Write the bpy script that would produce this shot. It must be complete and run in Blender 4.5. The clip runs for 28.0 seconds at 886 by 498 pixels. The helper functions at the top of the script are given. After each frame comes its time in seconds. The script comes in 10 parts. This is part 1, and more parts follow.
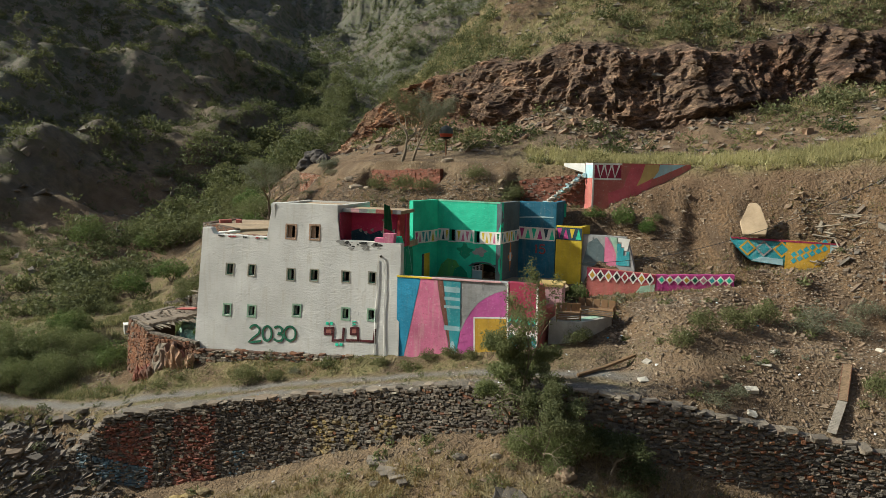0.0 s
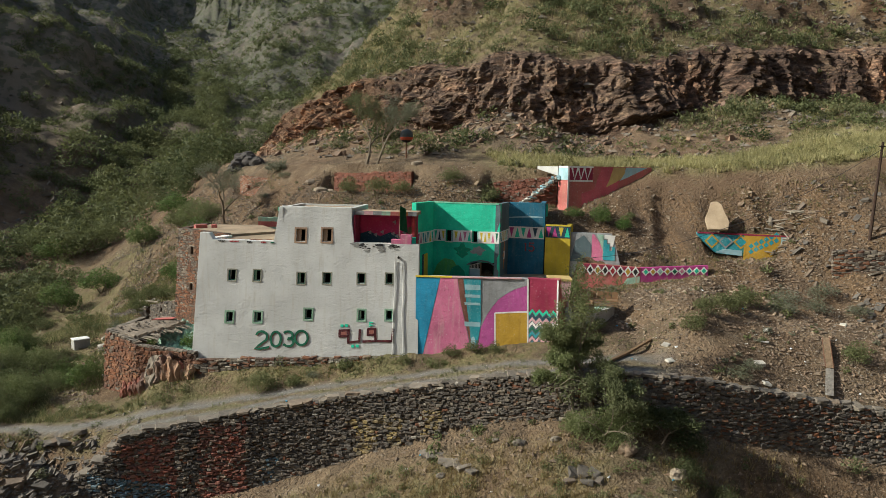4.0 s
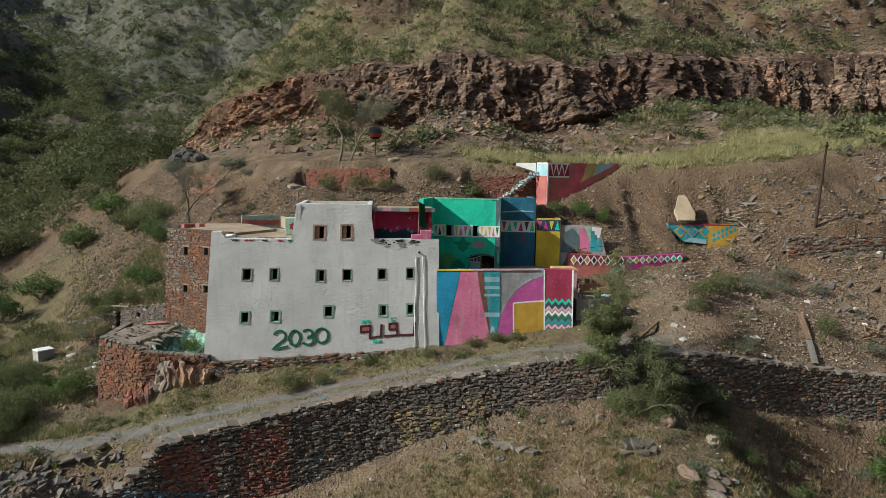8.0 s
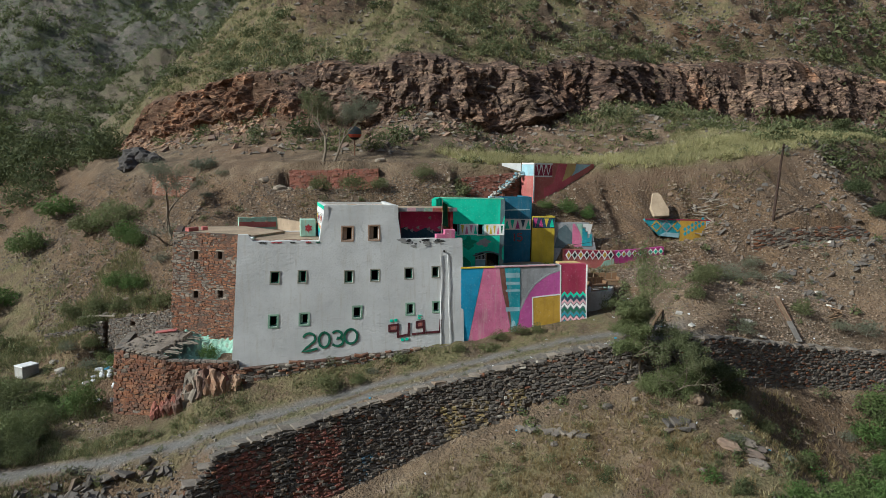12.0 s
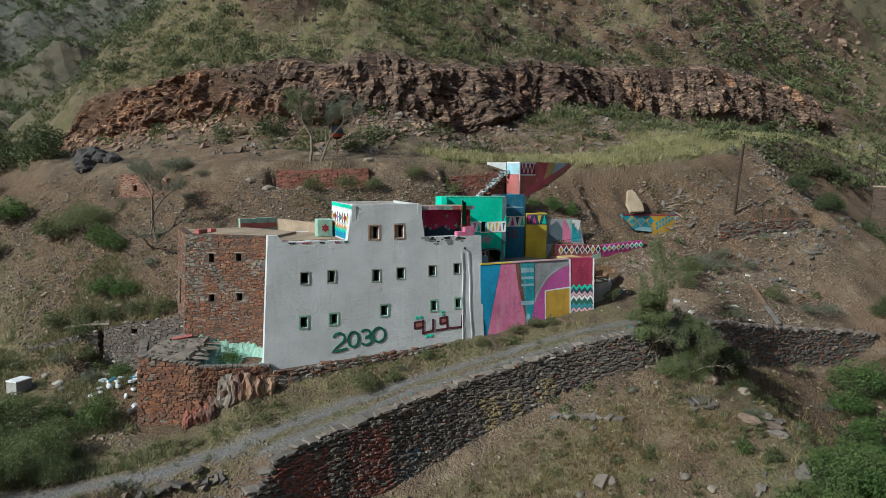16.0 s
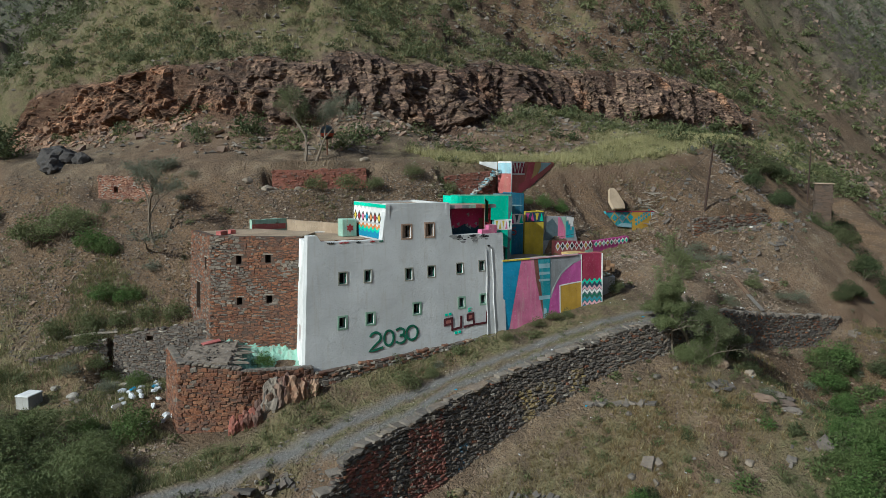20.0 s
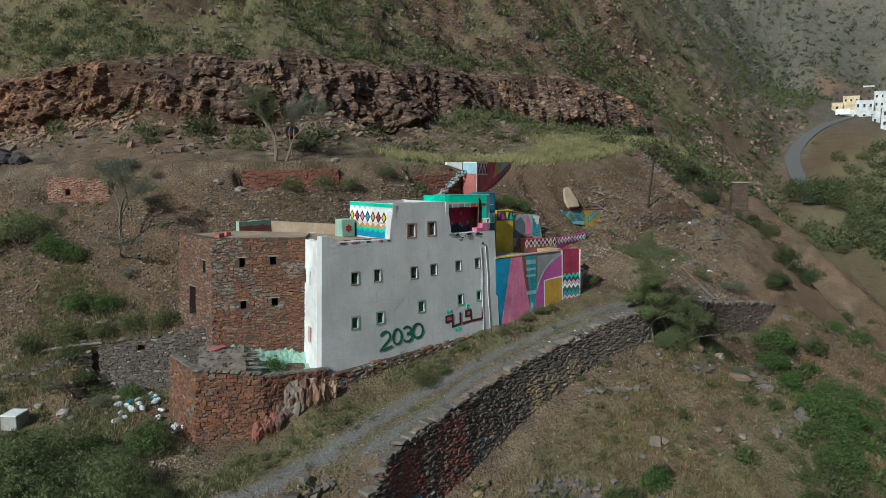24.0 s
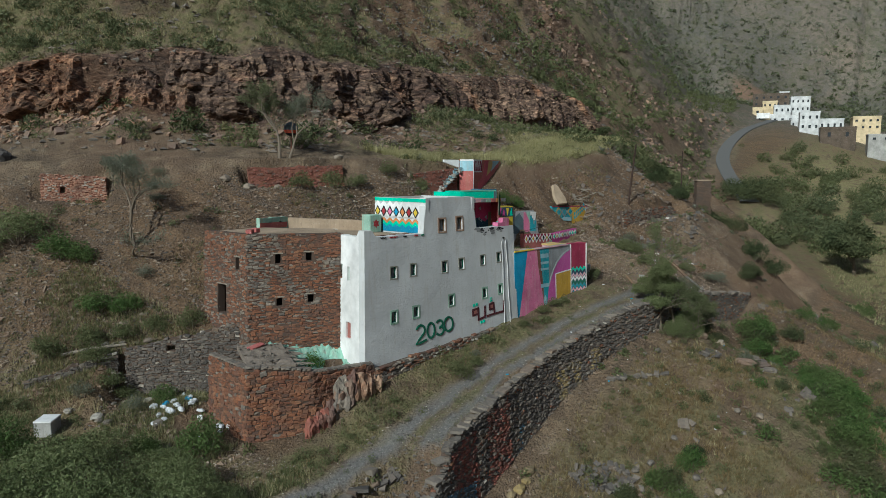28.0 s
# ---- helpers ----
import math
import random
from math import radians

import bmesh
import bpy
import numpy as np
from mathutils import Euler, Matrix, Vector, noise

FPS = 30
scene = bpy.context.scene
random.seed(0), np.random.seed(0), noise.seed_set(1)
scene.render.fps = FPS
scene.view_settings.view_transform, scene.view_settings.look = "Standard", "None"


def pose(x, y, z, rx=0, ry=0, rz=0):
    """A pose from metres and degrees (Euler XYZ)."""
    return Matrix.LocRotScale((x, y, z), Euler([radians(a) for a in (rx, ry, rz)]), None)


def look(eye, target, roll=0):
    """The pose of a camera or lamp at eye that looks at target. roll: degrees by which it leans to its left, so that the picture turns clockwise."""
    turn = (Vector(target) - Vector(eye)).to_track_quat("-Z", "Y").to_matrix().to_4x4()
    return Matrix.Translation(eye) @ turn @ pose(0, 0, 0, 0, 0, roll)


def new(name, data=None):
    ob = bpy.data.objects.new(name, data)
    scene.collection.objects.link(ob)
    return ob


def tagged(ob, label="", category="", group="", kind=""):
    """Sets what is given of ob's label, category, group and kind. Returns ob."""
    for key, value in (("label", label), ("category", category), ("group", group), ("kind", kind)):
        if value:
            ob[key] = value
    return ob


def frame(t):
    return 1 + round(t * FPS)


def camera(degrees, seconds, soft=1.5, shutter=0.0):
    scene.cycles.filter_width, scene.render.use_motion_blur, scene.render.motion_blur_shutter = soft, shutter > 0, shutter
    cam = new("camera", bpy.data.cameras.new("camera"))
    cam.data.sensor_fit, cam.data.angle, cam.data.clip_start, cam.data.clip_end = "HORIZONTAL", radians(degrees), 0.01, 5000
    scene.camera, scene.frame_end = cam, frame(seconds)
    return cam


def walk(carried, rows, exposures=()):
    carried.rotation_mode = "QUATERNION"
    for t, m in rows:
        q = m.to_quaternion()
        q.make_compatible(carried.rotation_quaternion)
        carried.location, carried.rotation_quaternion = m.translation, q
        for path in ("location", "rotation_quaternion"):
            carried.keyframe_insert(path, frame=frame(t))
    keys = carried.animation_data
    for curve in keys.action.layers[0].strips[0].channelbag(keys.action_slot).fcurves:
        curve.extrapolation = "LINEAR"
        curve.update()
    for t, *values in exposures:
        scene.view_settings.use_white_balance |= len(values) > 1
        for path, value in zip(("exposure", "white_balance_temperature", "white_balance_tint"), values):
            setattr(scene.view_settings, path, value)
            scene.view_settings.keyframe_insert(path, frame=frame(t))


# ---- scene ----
cam = camera(64.4, 28.0, soft=0.8)
METRES, EYE, TILT, LEAN, TURN = 64.0, 12.0, 0.0, 0.0, -1.2
ROWS = [
    (0.0, 0.0, 0.0, 0.0, 0.14, -7.16, -1.09),
    (0.5, -0.022, -0.0029, 0.0005, -1.4, -7.1, -1.12),
    (1.0, -0.0436, -0.0053, 0.0005, -2.93, -7.01, -1.13),
    (1.5, -0.0648, -0.0072, 0.0004, -4.47, -6.98, -1.14),
    (2.0, -0.0857, -0.009, 0.0001, -6.03, -6.9, -1.15),
    (2.5, -0.1069, -0.0103, -0.0003, -7.69, -6.84, -1.16),
    (3.0, -0.1277, -0.0109, -0.0008, -9.26, -6.79, -1.16),
    (3.5, -0.1486, -0.0108, -0.0013, -10.7, -6.77, -1.15),
    (5.5, -0.2313, -0.0035, -0.0031, -16.34, -6.81, -1.16),
    (6.0, -0.2515, -0.0004, -0.0033, -17.69, -6.81, -1.17),
    (6.5, -0.2711, 0.0034, -0.0035, -19.02, -6.84, -1.16),
    (7.0, -0.2906, 0.0075, -0.0035, -20.43, -6.88, -1.16),
    (7.5, -0.3098, 0.012, -0.0036, -21.84, -6.89, -1.16),
    (8.0, -0.3288, 0.0169, -0.0037, -23.17, -6.9, -1.15),
    (8.5, -0.3475, 0.0221, -0.0036, -24.35, -6.91, -1.13),
    (9.0, -0.3659, 0.0279, -0.0036, -25.39, -6.91, -1.11),
    (9.5, -0.3838, 0.0339, -0.0036, -26.4, -6.91, -1.1),
    (10.0, -0.4018, 0.0404, -0.0039, -27.44, -6.9, -1.08),
    (10.5, -0.4195, 0.0471, -0.004, -28.64, -6.88, -1.06),
    (11.0, -0.4371, 0.0542, -0.004, -30.08, -6.87, -1.04),
    (11.5, -0.4543, 0.0615, -0.0041, -31.49, -6.84, -1.02),
    (12.0, -0.471, 0.069, -0.0044, -32.78, -6.81, -0.99),
    (12.5, -0.4871, 0.0767, -0.0047, -34.0, -6.8, -0.97),
    (14.5, -0.5488, 0.1109, -0.0059, -38.67, -6.74, -0.87),
    (15.0, -0.5634, 0.1199, -0.0063, -39.75, -6.72, -0.84),
    (15.5, -0.5776, 0.1293, -0.0067, -40.73, -6.72, -0.81),
    (16.0, -0.5916, 0.139, -0.007, -41.53, -6.71, -0.8),
    (16.5, -0.6054, 0.1487, -0.0073, -42.45, -6.7, -0.78),
    (17.0, -0.619, 0.1591, -0.0076, -43.39, -6.69, -0.76),
    (17.5, -0.6323, 0.1695, -0.0078, -44.32, -6.68, -0.73),
    (18.0, -0.6451, 0.18, -0.008, -45.37, -6.67, -0.72),
    (18.5, -0.6579, 0.1908, -0.0082, -46.39, -6.66, -0.68),
    (19.0, -0.6705, 0.202, -0.0086, -47.32, -6.64, -0.67),
    (19.5, -0.6828, 0.2133, -0.009, -48.25, -6.64, -0.66),
    (20.0, -0.6951, 0.2249, -0.0094, -49.38, -6.61, -0.64),
    (20.5, -0.7072, 0.2365, -0.0096, -50.83, -6.58, -0.64),
    (21.0, -0.7193, 0.2486, -0.0098, -52.28, -6.55, -0.63),
    (21.5, -0.7309, 0.2606, -0.0103, -53.55, -6.5, -0.63),
    (22.0, -0.7418, 0.2726, -0.0105, -54.73, -6.47, -0.59),
    (22.5, -0.7524, 0.2847, -0.0108, -55.82, -6.44, -0.57),
    (24.5, -0.7894, 0.332, -0.0146, -59.92, -6.3, -0.5),
    (25.0, -0.7978, 0.3436, -0.0159, -60.93, -6.26, -0.5),
    (25.5, -0.8059, 0.3553, -0.0171, -61.9, -6.23, -0.5),
    (26.0, -0.8138, 0.367, -0.0183, -62.8, -6.2, -0.49),
    (26.5, -0.8215, 0.3788, -0.0195, -63.56, -6.17, -0.48),
    (27.0, -0.829, 0.3905, -0.0204, -64.11, -6.14, -0.46),
    (27.5, -0.8363, 0.4025, -0.0212, -64.58, -6.12, -0.45),
    (28.0, -0.8435, 0.4147, -0.0219, -65.05, -6.1, -0.43),
]
walk(cam, [(t, pose(0, 0, EYE, TILT, LEAN, TURN) @ pose(METRES * x, METRES * y, METRES * z, 90 + pitch, roll, yaw)) for t, x, y, z, yaw, pitch, roll in ROWS],
     [(0.0, 0.66, 6560, 0), (8.0, 0.43, 6000, 2), (12.0, 0.31, 5680, 1), (20.0, 0.07, 5480, -1), (28.0, -0.22, 5480, -2)])

# ---- world and sun ----
world = bpy.data.worlds.new("sky")
scene.world = world
world.use_nodes = True
_sky = world.node_tree.nodes.new("ShaderNodeTexSky")
_sky.sky_type = 'NISHITA'
_sky.sun_disc = False
_sky.sun_elevation = radians(31.8)
_sky.sun_rotation = radians(-83)
_sky.air_density, _sky.dust_density = 1.0, 3.0
world.node_tree.links.new(_sky.outputs[0], world.node_tree.nodes["Background"].inputs[0])
world.node_tree.nodes["Background"].inputs[1].default_value = 0.092
_sun = bpy.data.lights.new("sun", 'SUN')
_sun.energy, _sun.angle, _sun.color = 4.4, radians(0.6), (1.0, 0.93, 0.82)
sun = new("sun", _sun)
sun.matrix_world = look((0, 0, 0), (1.17, -0.144, -0.73))

# ---- materials ----
def mat(name, rough=0.9, metal=0.0, spec=0.3):
    m = bpy.data.materials.new(name)
    m.use_nodes = True
    b = m.node_tree.nodes["Principled BSDF"]
    b.inputs["Roughness"].default_value = rough
    b.inputs["Metallic"].default_value = metal
    b.inputs["Specular IOR Level"].default_value = spec
    return m, m.node_tree.nodes, m.node_tree.links, b


def tex_noise(N, L, scale, detail=5, coords=None, rough=0.6):
    n = N.new("ShaderNodeTexNoise")
    n.inputs["Scale"].default_value, n.inputs["Detail"].default_value, n.inputs["Roughness"].default_value = scale, detail, rough
    if coords is None:
        coords = N.new("ShaderNodeNewGeometry").outputs["Position"]
    L.new(coords, n.inputs["Vector"])
    return n.outputs["Fac"]


def ramp(N, L, fac, stops):
    r = N.new("ShaderNodeValToRGB")
    while len(r.color_ramp.elements) < len(stops):
        r.color_ramp.elements.new(0.5)
    for e, (p, c) in zip(r.color_ramp.elements, stops):
        e.position = p
        e.color = (*c, 1) if len(c) == 3 else c
    L.new(fac, r.inputs[0])
    return r.outputs[0]


def grey(v):
    return (v, v, v)


def mixc(N, L, fac, a, b, mode='MIX'):
    n = N.new("ShaderNodeMix")
    n.data_type, n.blend_type = 'RGBA', mode
    for sock, v in ((n.inputs[0], fac), (n.inputs[6], a), (n.inputs[7], b)):
        if isinstance(v, (int, float)):
            sock.default_value = v
        elif isinstance(v, tuple):
            sock.default_value = (*v, 1)
        else:
            L.new(v, sock)
    return n.outputs[2]


def math_node(N, L, op, a, b=0.0):
    n = N.new("ShaderNodeMath")
    n.operation = op
    for sock, v in ((n.inputs[0], a), (n.inputs[1], b)):
        if isinstance(v, (int, float)):
            sock.default_value = v
        else:
            L.new(v, sock)
    return n.outputs[0]


def bump(N, L, b, height, strength, dist):
    n = N.new("ShaderNodeBump")
    n.inputs["Strength"].default_value, n.inputs["Distance"].default_value = strength, dist
    L.new(height, n.inputs["Height"])
    L.new(n.outputs[0], b.inputs["Normal"])


def attr(N, name):
    n = N.new("ShaderNodeAttribute")
    n.attribute_name = name
    return n.outputs["Fac"]


def plaster(name, colour, dirt=(0.35, 0.3, 0.24), amount=0.35, relief=0.03, rough=0.85):
    """Hand-laid plaster or paint over it: uneven tone, streaks, worn spots and lumpy relief."""
    m, N, L, b = mat(name, rough)
    pos = N.new("ShaderNodeNewGeometry").outputs["Position"]
    big = tex_noise(N, L, 0.5, 4, pos)
    mid = tex_noise(N, L, 3.0, 6, pos)
    mp = N.new("ShaderNodeMapping")
    mp.inputs["Scale"].default_value = (3.5, 3.5, 0.35)
    L.new(pos, mp.inputs["Vector"])
    streak = tex_noise(N, L, 1.0, 5, mp.outputs[0])
    c = tuple(colour)
    dk = tuple(v * 0.72 for v in c)
    lt = tuple(min(1, v * 1.12 + 0.01) for v in c)
    base = mixc(N, L, ramp(N, L, big, [(0.35, grey(0)), (0.65, grey(1))]), dk, lt)
    base = mixc(N, L, ramp(N, L, streak, [(0.5, grey(0)), (0.75, grey(amount))]), base, dirt)
    base = mixc(N, L, ramp(N, L, mid, [(0.62, grey(0)), (0.7, grey(amount * 1.3))]), base, tuple(0.5 * (v + w) for v, w in zip(dirt, c)))
    chip = tex_noise(N, L, 9.0, 6, pos, 0.72)
    base = mixc(N, L, ramp(N, L, chip, [(0.60, grey(0)), (0.66, grey(amount * 1.2))]), base, tuple(0.45 * v + 0.32 for v in c))
    base = mixc(N, L, ramp(N, L, chip, [(0.33, grey(amount)), (0.40, grey(0))]), base, tuple(0.35 * v for v in c))
    L.new(base, b.inputs["Base Color"])
    mp2 = N.new("ShaderNodeMapping")
    mp2.inputs["Scale"].default_value = (1.2, 1.2, 1.6)
    L.new(pos, mp2.inputs["Vector"])
    h = math_node(N, L, 'ADD', tex_noise(N, L, 2.6, 5, mp2.outputs[0]), math_node(N, L, 'MULTIPLY', tex_noise(N, L, 14, 3, pos), 0.25))
    bump(N, L, b, h, 0.9, relief * 1.5)
    return m


def limewash(name, colour, stain):
    """Thick old limewash over rough courses: faint level ridges, hairline grime, drip stains and chalky patches."""
    m, N, L, b = mat(name, 0.88, spec=0.2)
    pos = N.new("ShaderNodeNewGeometry").outputs["Position"]
    flat = N.new("ShaderNodeMapping")
    flat.inputs["Scale"].default_value = (2.3, 2.3, 4.6)
    L.new(pos, flat.inputs["Vector"])
    tall = N.new("ShaderNodeMapping")
    tall.inputs["Scale"].default_value = (4.5, 4.5, 0.30)
    L.new(pos, tall.inputs["Vector"])
    big, mid, fine = tex_noise(N, L, 0.35, 4, pos), tex_noise(N, L, 2.2, 6, pos), tex_noise(N, L, 11.0, 6, pos, 0.7)
    course, drip = tex_noise(N, L, 1.5, 6, flat.outputs[0], 0.65), tex_noise(N, L, 1.0, 5, tall.outputs[0])
    c = tuple(colour)
    col = mixc(N, L, ramp(N, L, big, [(0.36, grey(0)), (0.64, grey(1))]), tuple(v * 0.88 for v in c), tuple(min(1, v * 1.07) for v in c))
    col = mixc(N, L, ramp(N, L, drip, [(0.53, grey(0)), (0.72, grey(0.4))]), col, stain)
    col = mixc(N, L, ramp(N, L, course, [(0.30, grey(0.25)), (0.42, grey(0))]), col, (0.28, 0.27, 0.255))
    col = mixc(N, L, ramp(N, L, fine, [(0.62, grey(0)), (0.74, grey(0.35))]), col, (0.33, 0.32, 0.30))
    col = mixc(N, L, ramp(N, L, mid, [(0.64, grey(0)), (0.70, grey(0.45))]), col, (0.44, 0.42, 0.39))
    L.new(col, b.inputs["Base Color"])
    h = math_node(N, L, 'ADD', math_node(N, L, 'MULTIPLY', course, 0.9), math_node(N, L, 'MULTIPLY', fine, 0.32))
    bump(N, L, b, h, 0.9, 0.052)
    return m


def stone_mat(name, tones, scale=1.0, rough=0.9, dust=0.55):
    """Stone pieces: tone by piece and by island, with grain, lichen and dust."""
    m, N, L, b = mat(name, rough)
    g = N.new("ShaderNodeNewGeometry")
    o = N.new("ShaderNodeObjectInfo")
    r = math_node(N, L, 'FRACT', math_node(N, L, 'ADD', g.outputs["Random Per Island"], o.outputs["Random"]))
    k = len(tones)
    col = ramp(N, L, r, [(i / max(1, k - 1), t) for i, t in enumerate(tones)])
    n1 = tex_noise(N, L, 7 * scale, 6, g.outputs["Position"])
    n2 = tex_noise(N, L, 1.1 * scale, 4, g.outputs["Position"])
    col = mixc(N, L, ramp(N, L, n1, [(0.3, grey(0.0)), (0.75, grey(dust))]), col, (0.30, 0.25, 0.19))
    col = mixc(N, L, ramp(N, L, n2, [(0.42, grey(0)), (0.68, grey(0.5))]), col, (0.07, 0.06, 0.055))
    L.new(col, b.inputs["Base Color"])
    bump(N, L, b, tex_noise(N, L, 16 * scale, 5, g.outputs["Position"]), 0.7, 0.06)
    return m


def leaf_mat(name, a, b_, c):
    m, N, L, b = mat(name, 0.75, spec=0.25)
    g = N.new("ShaderNodeNewGeometry")
    o = N.new("ShaderNodeObjectInfo")
    r = math_node(N, L, 'FRACT', math_node(N, L, 'ADD', g.outputs["Random Per Island"], o.outputs["Random"]))
    col = ramp(N, L, r, [(0.0, a), (0.5, b_), (1.0, c)])
    big = tex_noise(N, L, 0.15, 3, g.outputs["Position"])
    col = mixc(N, L, ramp(N, L, big, [(0.4, grey(0)), (0.65, grey(0.45))]), col, (0.13, 0.125, 0.06))
    L.new(col, b.inputs["Base Color"])
    tr = N.new("ShaderNodeBsdfTranslucent")
    L.new(mixc(N, L, 0.2, col, (0.20, 0.21, 0.08)), tr.inputs["Color"])
    mx = N.new("ShaderNodeMixShader")
    mx.inputs[0].default_value = 0.34
    L.new(b.outputs[0], mx.inputs[1])
    L.new(tr.outputs[0], mx.inputs[2])
    L.new(mx.outputs[0], N["Material Output"].inputs["Surface"])
    return m


def plain(name, colour, rough=0.7, metal=0.0, wear=0.25):
    m, N, L, b = mat(name, rough, metal)
    n = tex_noise(N, L, 6, 5)
    L.new(mixc(N, L, ramp(N, L, n, [(0.35, grey(0)), (0.75, grey(wear * 2))]), tuple(colour), tuple(v * 0.6 + 0.03 for v in colour)), b.inputs["Base Color"])
    bump(N, L, b, tex_noise(N, L, 40, 3), 0.3, 0.01)
    return m
M_SUR_BROWN = plaster("brown surround paint", (0.30, 0.20, 0.14), (0.16, 0.11, 0.08), 0.4, 0.015)
M_SUR_GREEN = plaster("green surround paint", (0.20, 0.33, 0.24), (0.4, 0.4, 0.35), 0.5, 0.015)
M_SUR_OLIVE = plaster("olive surround paint", (0.25, 0.24, 0.19), (0.4, 0.38, 0.33), 0.4, 0.015)
M_SUR_RED = plaster("dull red paint", (0.32, 0.12, 0.10), (0.25, 0.15, 0.12), 0.4, 0.015)
STONE_RED = stone_mat("red brown field stone", [(0.160, 0.061, 0.033), (0.215, 0.089, 0.044), (0.115, 0.048, 0.031), (0.24, 0.118, 0.064), (0.175, 0.073, 0.041), (0.095, 0.054, 0.039)], dust=0.08)
STONE_DARK = stone_mat("dark field stone", [(0.085, 0.078, 0.072), (0.18, 0.155, 0.135), (0.055, 0.05, 0.048), (0.25, 0.21, 0.17), (0.11, 0.10, 0.095), (0.19, 0.13, 0.09)])
STONE_REDPAINT = stone_mat("red painted stone", [(0.23, 0.07, 0.05), (0.28, 0.09, 0.065), (0.20, 0.075, 0.055), (0.14, 0.08, 0.065)], dust=0.2)
STONE_BLUE = stone_mat("blue painted stone", [(0.05, 0.15, 0.24), (0.08, 0.20, 0.28), (0.09, 0.11, 0.13)])
STONE_YELLOW = stone_mat("yellow painted stone", [(0.32, 0.23, 0.07), (0.26, 0.19, 0.08), (0.14, 0.12, 0.09)])
STONE_PALE = stone_mat("pale stone", [(0.40, 0.37, 0.32), (0.34, 0.30, 0.25), (0.45, 0.42, 0.37)])
MORTAR = plain("earth mortar", (0.078, 0.052, 0.038), 0.95)
M_MINT = plaster("flaking mint paint", (0.30, 0.47, 0.38), (0.33, 0.22, 0.15), 0.8)
M_MINTROCK = plaster("mint painted rock", (0.24, 0.42, 0.33), (0.27, 0.25, 0.21), 1.0, 0.06)
M_REDMUD = plaster("red mud", (0.19, 0.075, 0.05), (0.10, 0.05, 0.04), 0.5, 0.05, 0.95)
TEAL_PALE = plaster("pale blue paint", (0.30, 0.48, 0.55), (0.35, 0.35, 0.32), 0.5)
PALE_PINK = plaster("pale pink paint", (0.62, 0.36, 0.40), (0.5, 0.35, 0.33), 0.4)
MAGENTA_L = plaster("orchid paint", (0.45, 0.085, 0.30), (0.33, 0.12, 0.22), 0.45)
GREEN_OLIVE = plaster("worn yellow green paint", (0.10, 0.36, 0.10), (0.06, 0.3, 0.18), 0.7)
GREEN_MID = plaster("mid green paint", (0.012, 0.27, 0.155), (0.03, 0.16, 0.10), 0.5)
GREEN_LIGHT = plaster("light green paint", (0.20, 0.55, 0.40), (0.1, 0.3, 0.2), 0.4)
RED_DULL = plaster("dull brick red paint", (0.28, 0.04, 0.04), (0.12, 0.06, 0.07), 0.5)
PINK_RED = plaster("coral paint", (0.50, 0.10, 0.13), (0.36, 0.13, 0.12), 0.5)
YELLOW_PALE = plaster("pale yellow paint", (0.50, 0.36, 0.14), (0.4, 0.28, 0.16), 0.4)
FLAG_GREEN = plain("dark green cloth", (0.015, 0.11, 0.05), 0.9)
CONCRETE = plaster("grey concrete", (0.34, 0.33, 0.31), (0.2, 0.18, 0.16), 0.5)
CREAM = plaster("cream render", (0.60, 0.48, 0.30), (0.45, 0.35, 0.22), 0.3)
ASPHALT = plain("asphalt", (0.115, 0.112, 0.108), 0.9)
BARK = plain("grey bark", (0.17, 0.135, 0.10), 0.95, 0, 0.4)
PLASTIC_W = plain("white plastic", (0.60, 0.61, 0.63), 0.55, 0, 0.4)
WICKER = plain("brown wicker", (0.20, 0.115, 0.06), 0.8, 0, 0.4)
TIN = plain("rusty tin sheet", (0.42, 0.38, 0.34), 0.55, 0.4, 0.4)
LEAF_A = leaf_mat("olive green leaves", (0.072, 0.086, 0.034), (0.112, 0.128, 0.054), (0.16, 0.17, 0.082))
LEAF_B = leaf_mat("fresh green leaves", (0.044, 0.092, 0.018), (0.074, 0.132, 0.032), (0.115, 0.170, 0.056))
LEAF_C = leaf_mat("grey green leaves", (0.11, 0.12, 0.085), (0.155, 0.165, 0.125), (0.20, 0.20, 0.155))
LEAF_D = leaf_mat("dark green leaves", (0.034, 0.048, 0.019), (0.058, 0.076, 0.032), (0.09, 0.108, 0.050))
GRASS_DRY = leaf_mat("dry grass", (0.26, 0.22, 0.11), (0.37, 0.325, 0.175), (0.47, 0.42, 0.25))
GRASS_GREEN = leaf_mat("green grass", (0.08, 0.10, 0.035), (0.14, 0.155, 0.065), (0.21, 0.215, 0.11))
GRASS_PALE = leaf_mat("pale yellow grass", (0.30, 0.27, 0.12), (0.42, 0.385, 0.19), (0.52, 0.48, 0.27))
STONE_SCREE = stone_mat("scree stone", [(0.145, 0.086, 0.055), (0.215, 0.14, 0.092), (0.08, 0.053, 0.038), (0.285, 0.205, 0.14)])
GRASS_STRAW = leaf_mat("straw grass", (0.165, 0.112, 0.05), (0.245, 0.175, 0.085), (0.335, 0.255, 0.135))
SANDSTONE = plaster("pale sandstone", (0.42, 0.32, 0.22), (0.30, 0.22, 0.14), 0.4, 0.04, 0.9)
TIN_RUST = plain("rusty tan tin", (0.42, 0.30, 0.20), 0.7, 0.2, 0.5)
STONE_PALE_B = stone_mat("pale brown rock", [(0.27, 0.215, 0.16), (0.33, 0.265, 0.20), (0.22, 0.175, 0.135)], 0.6)
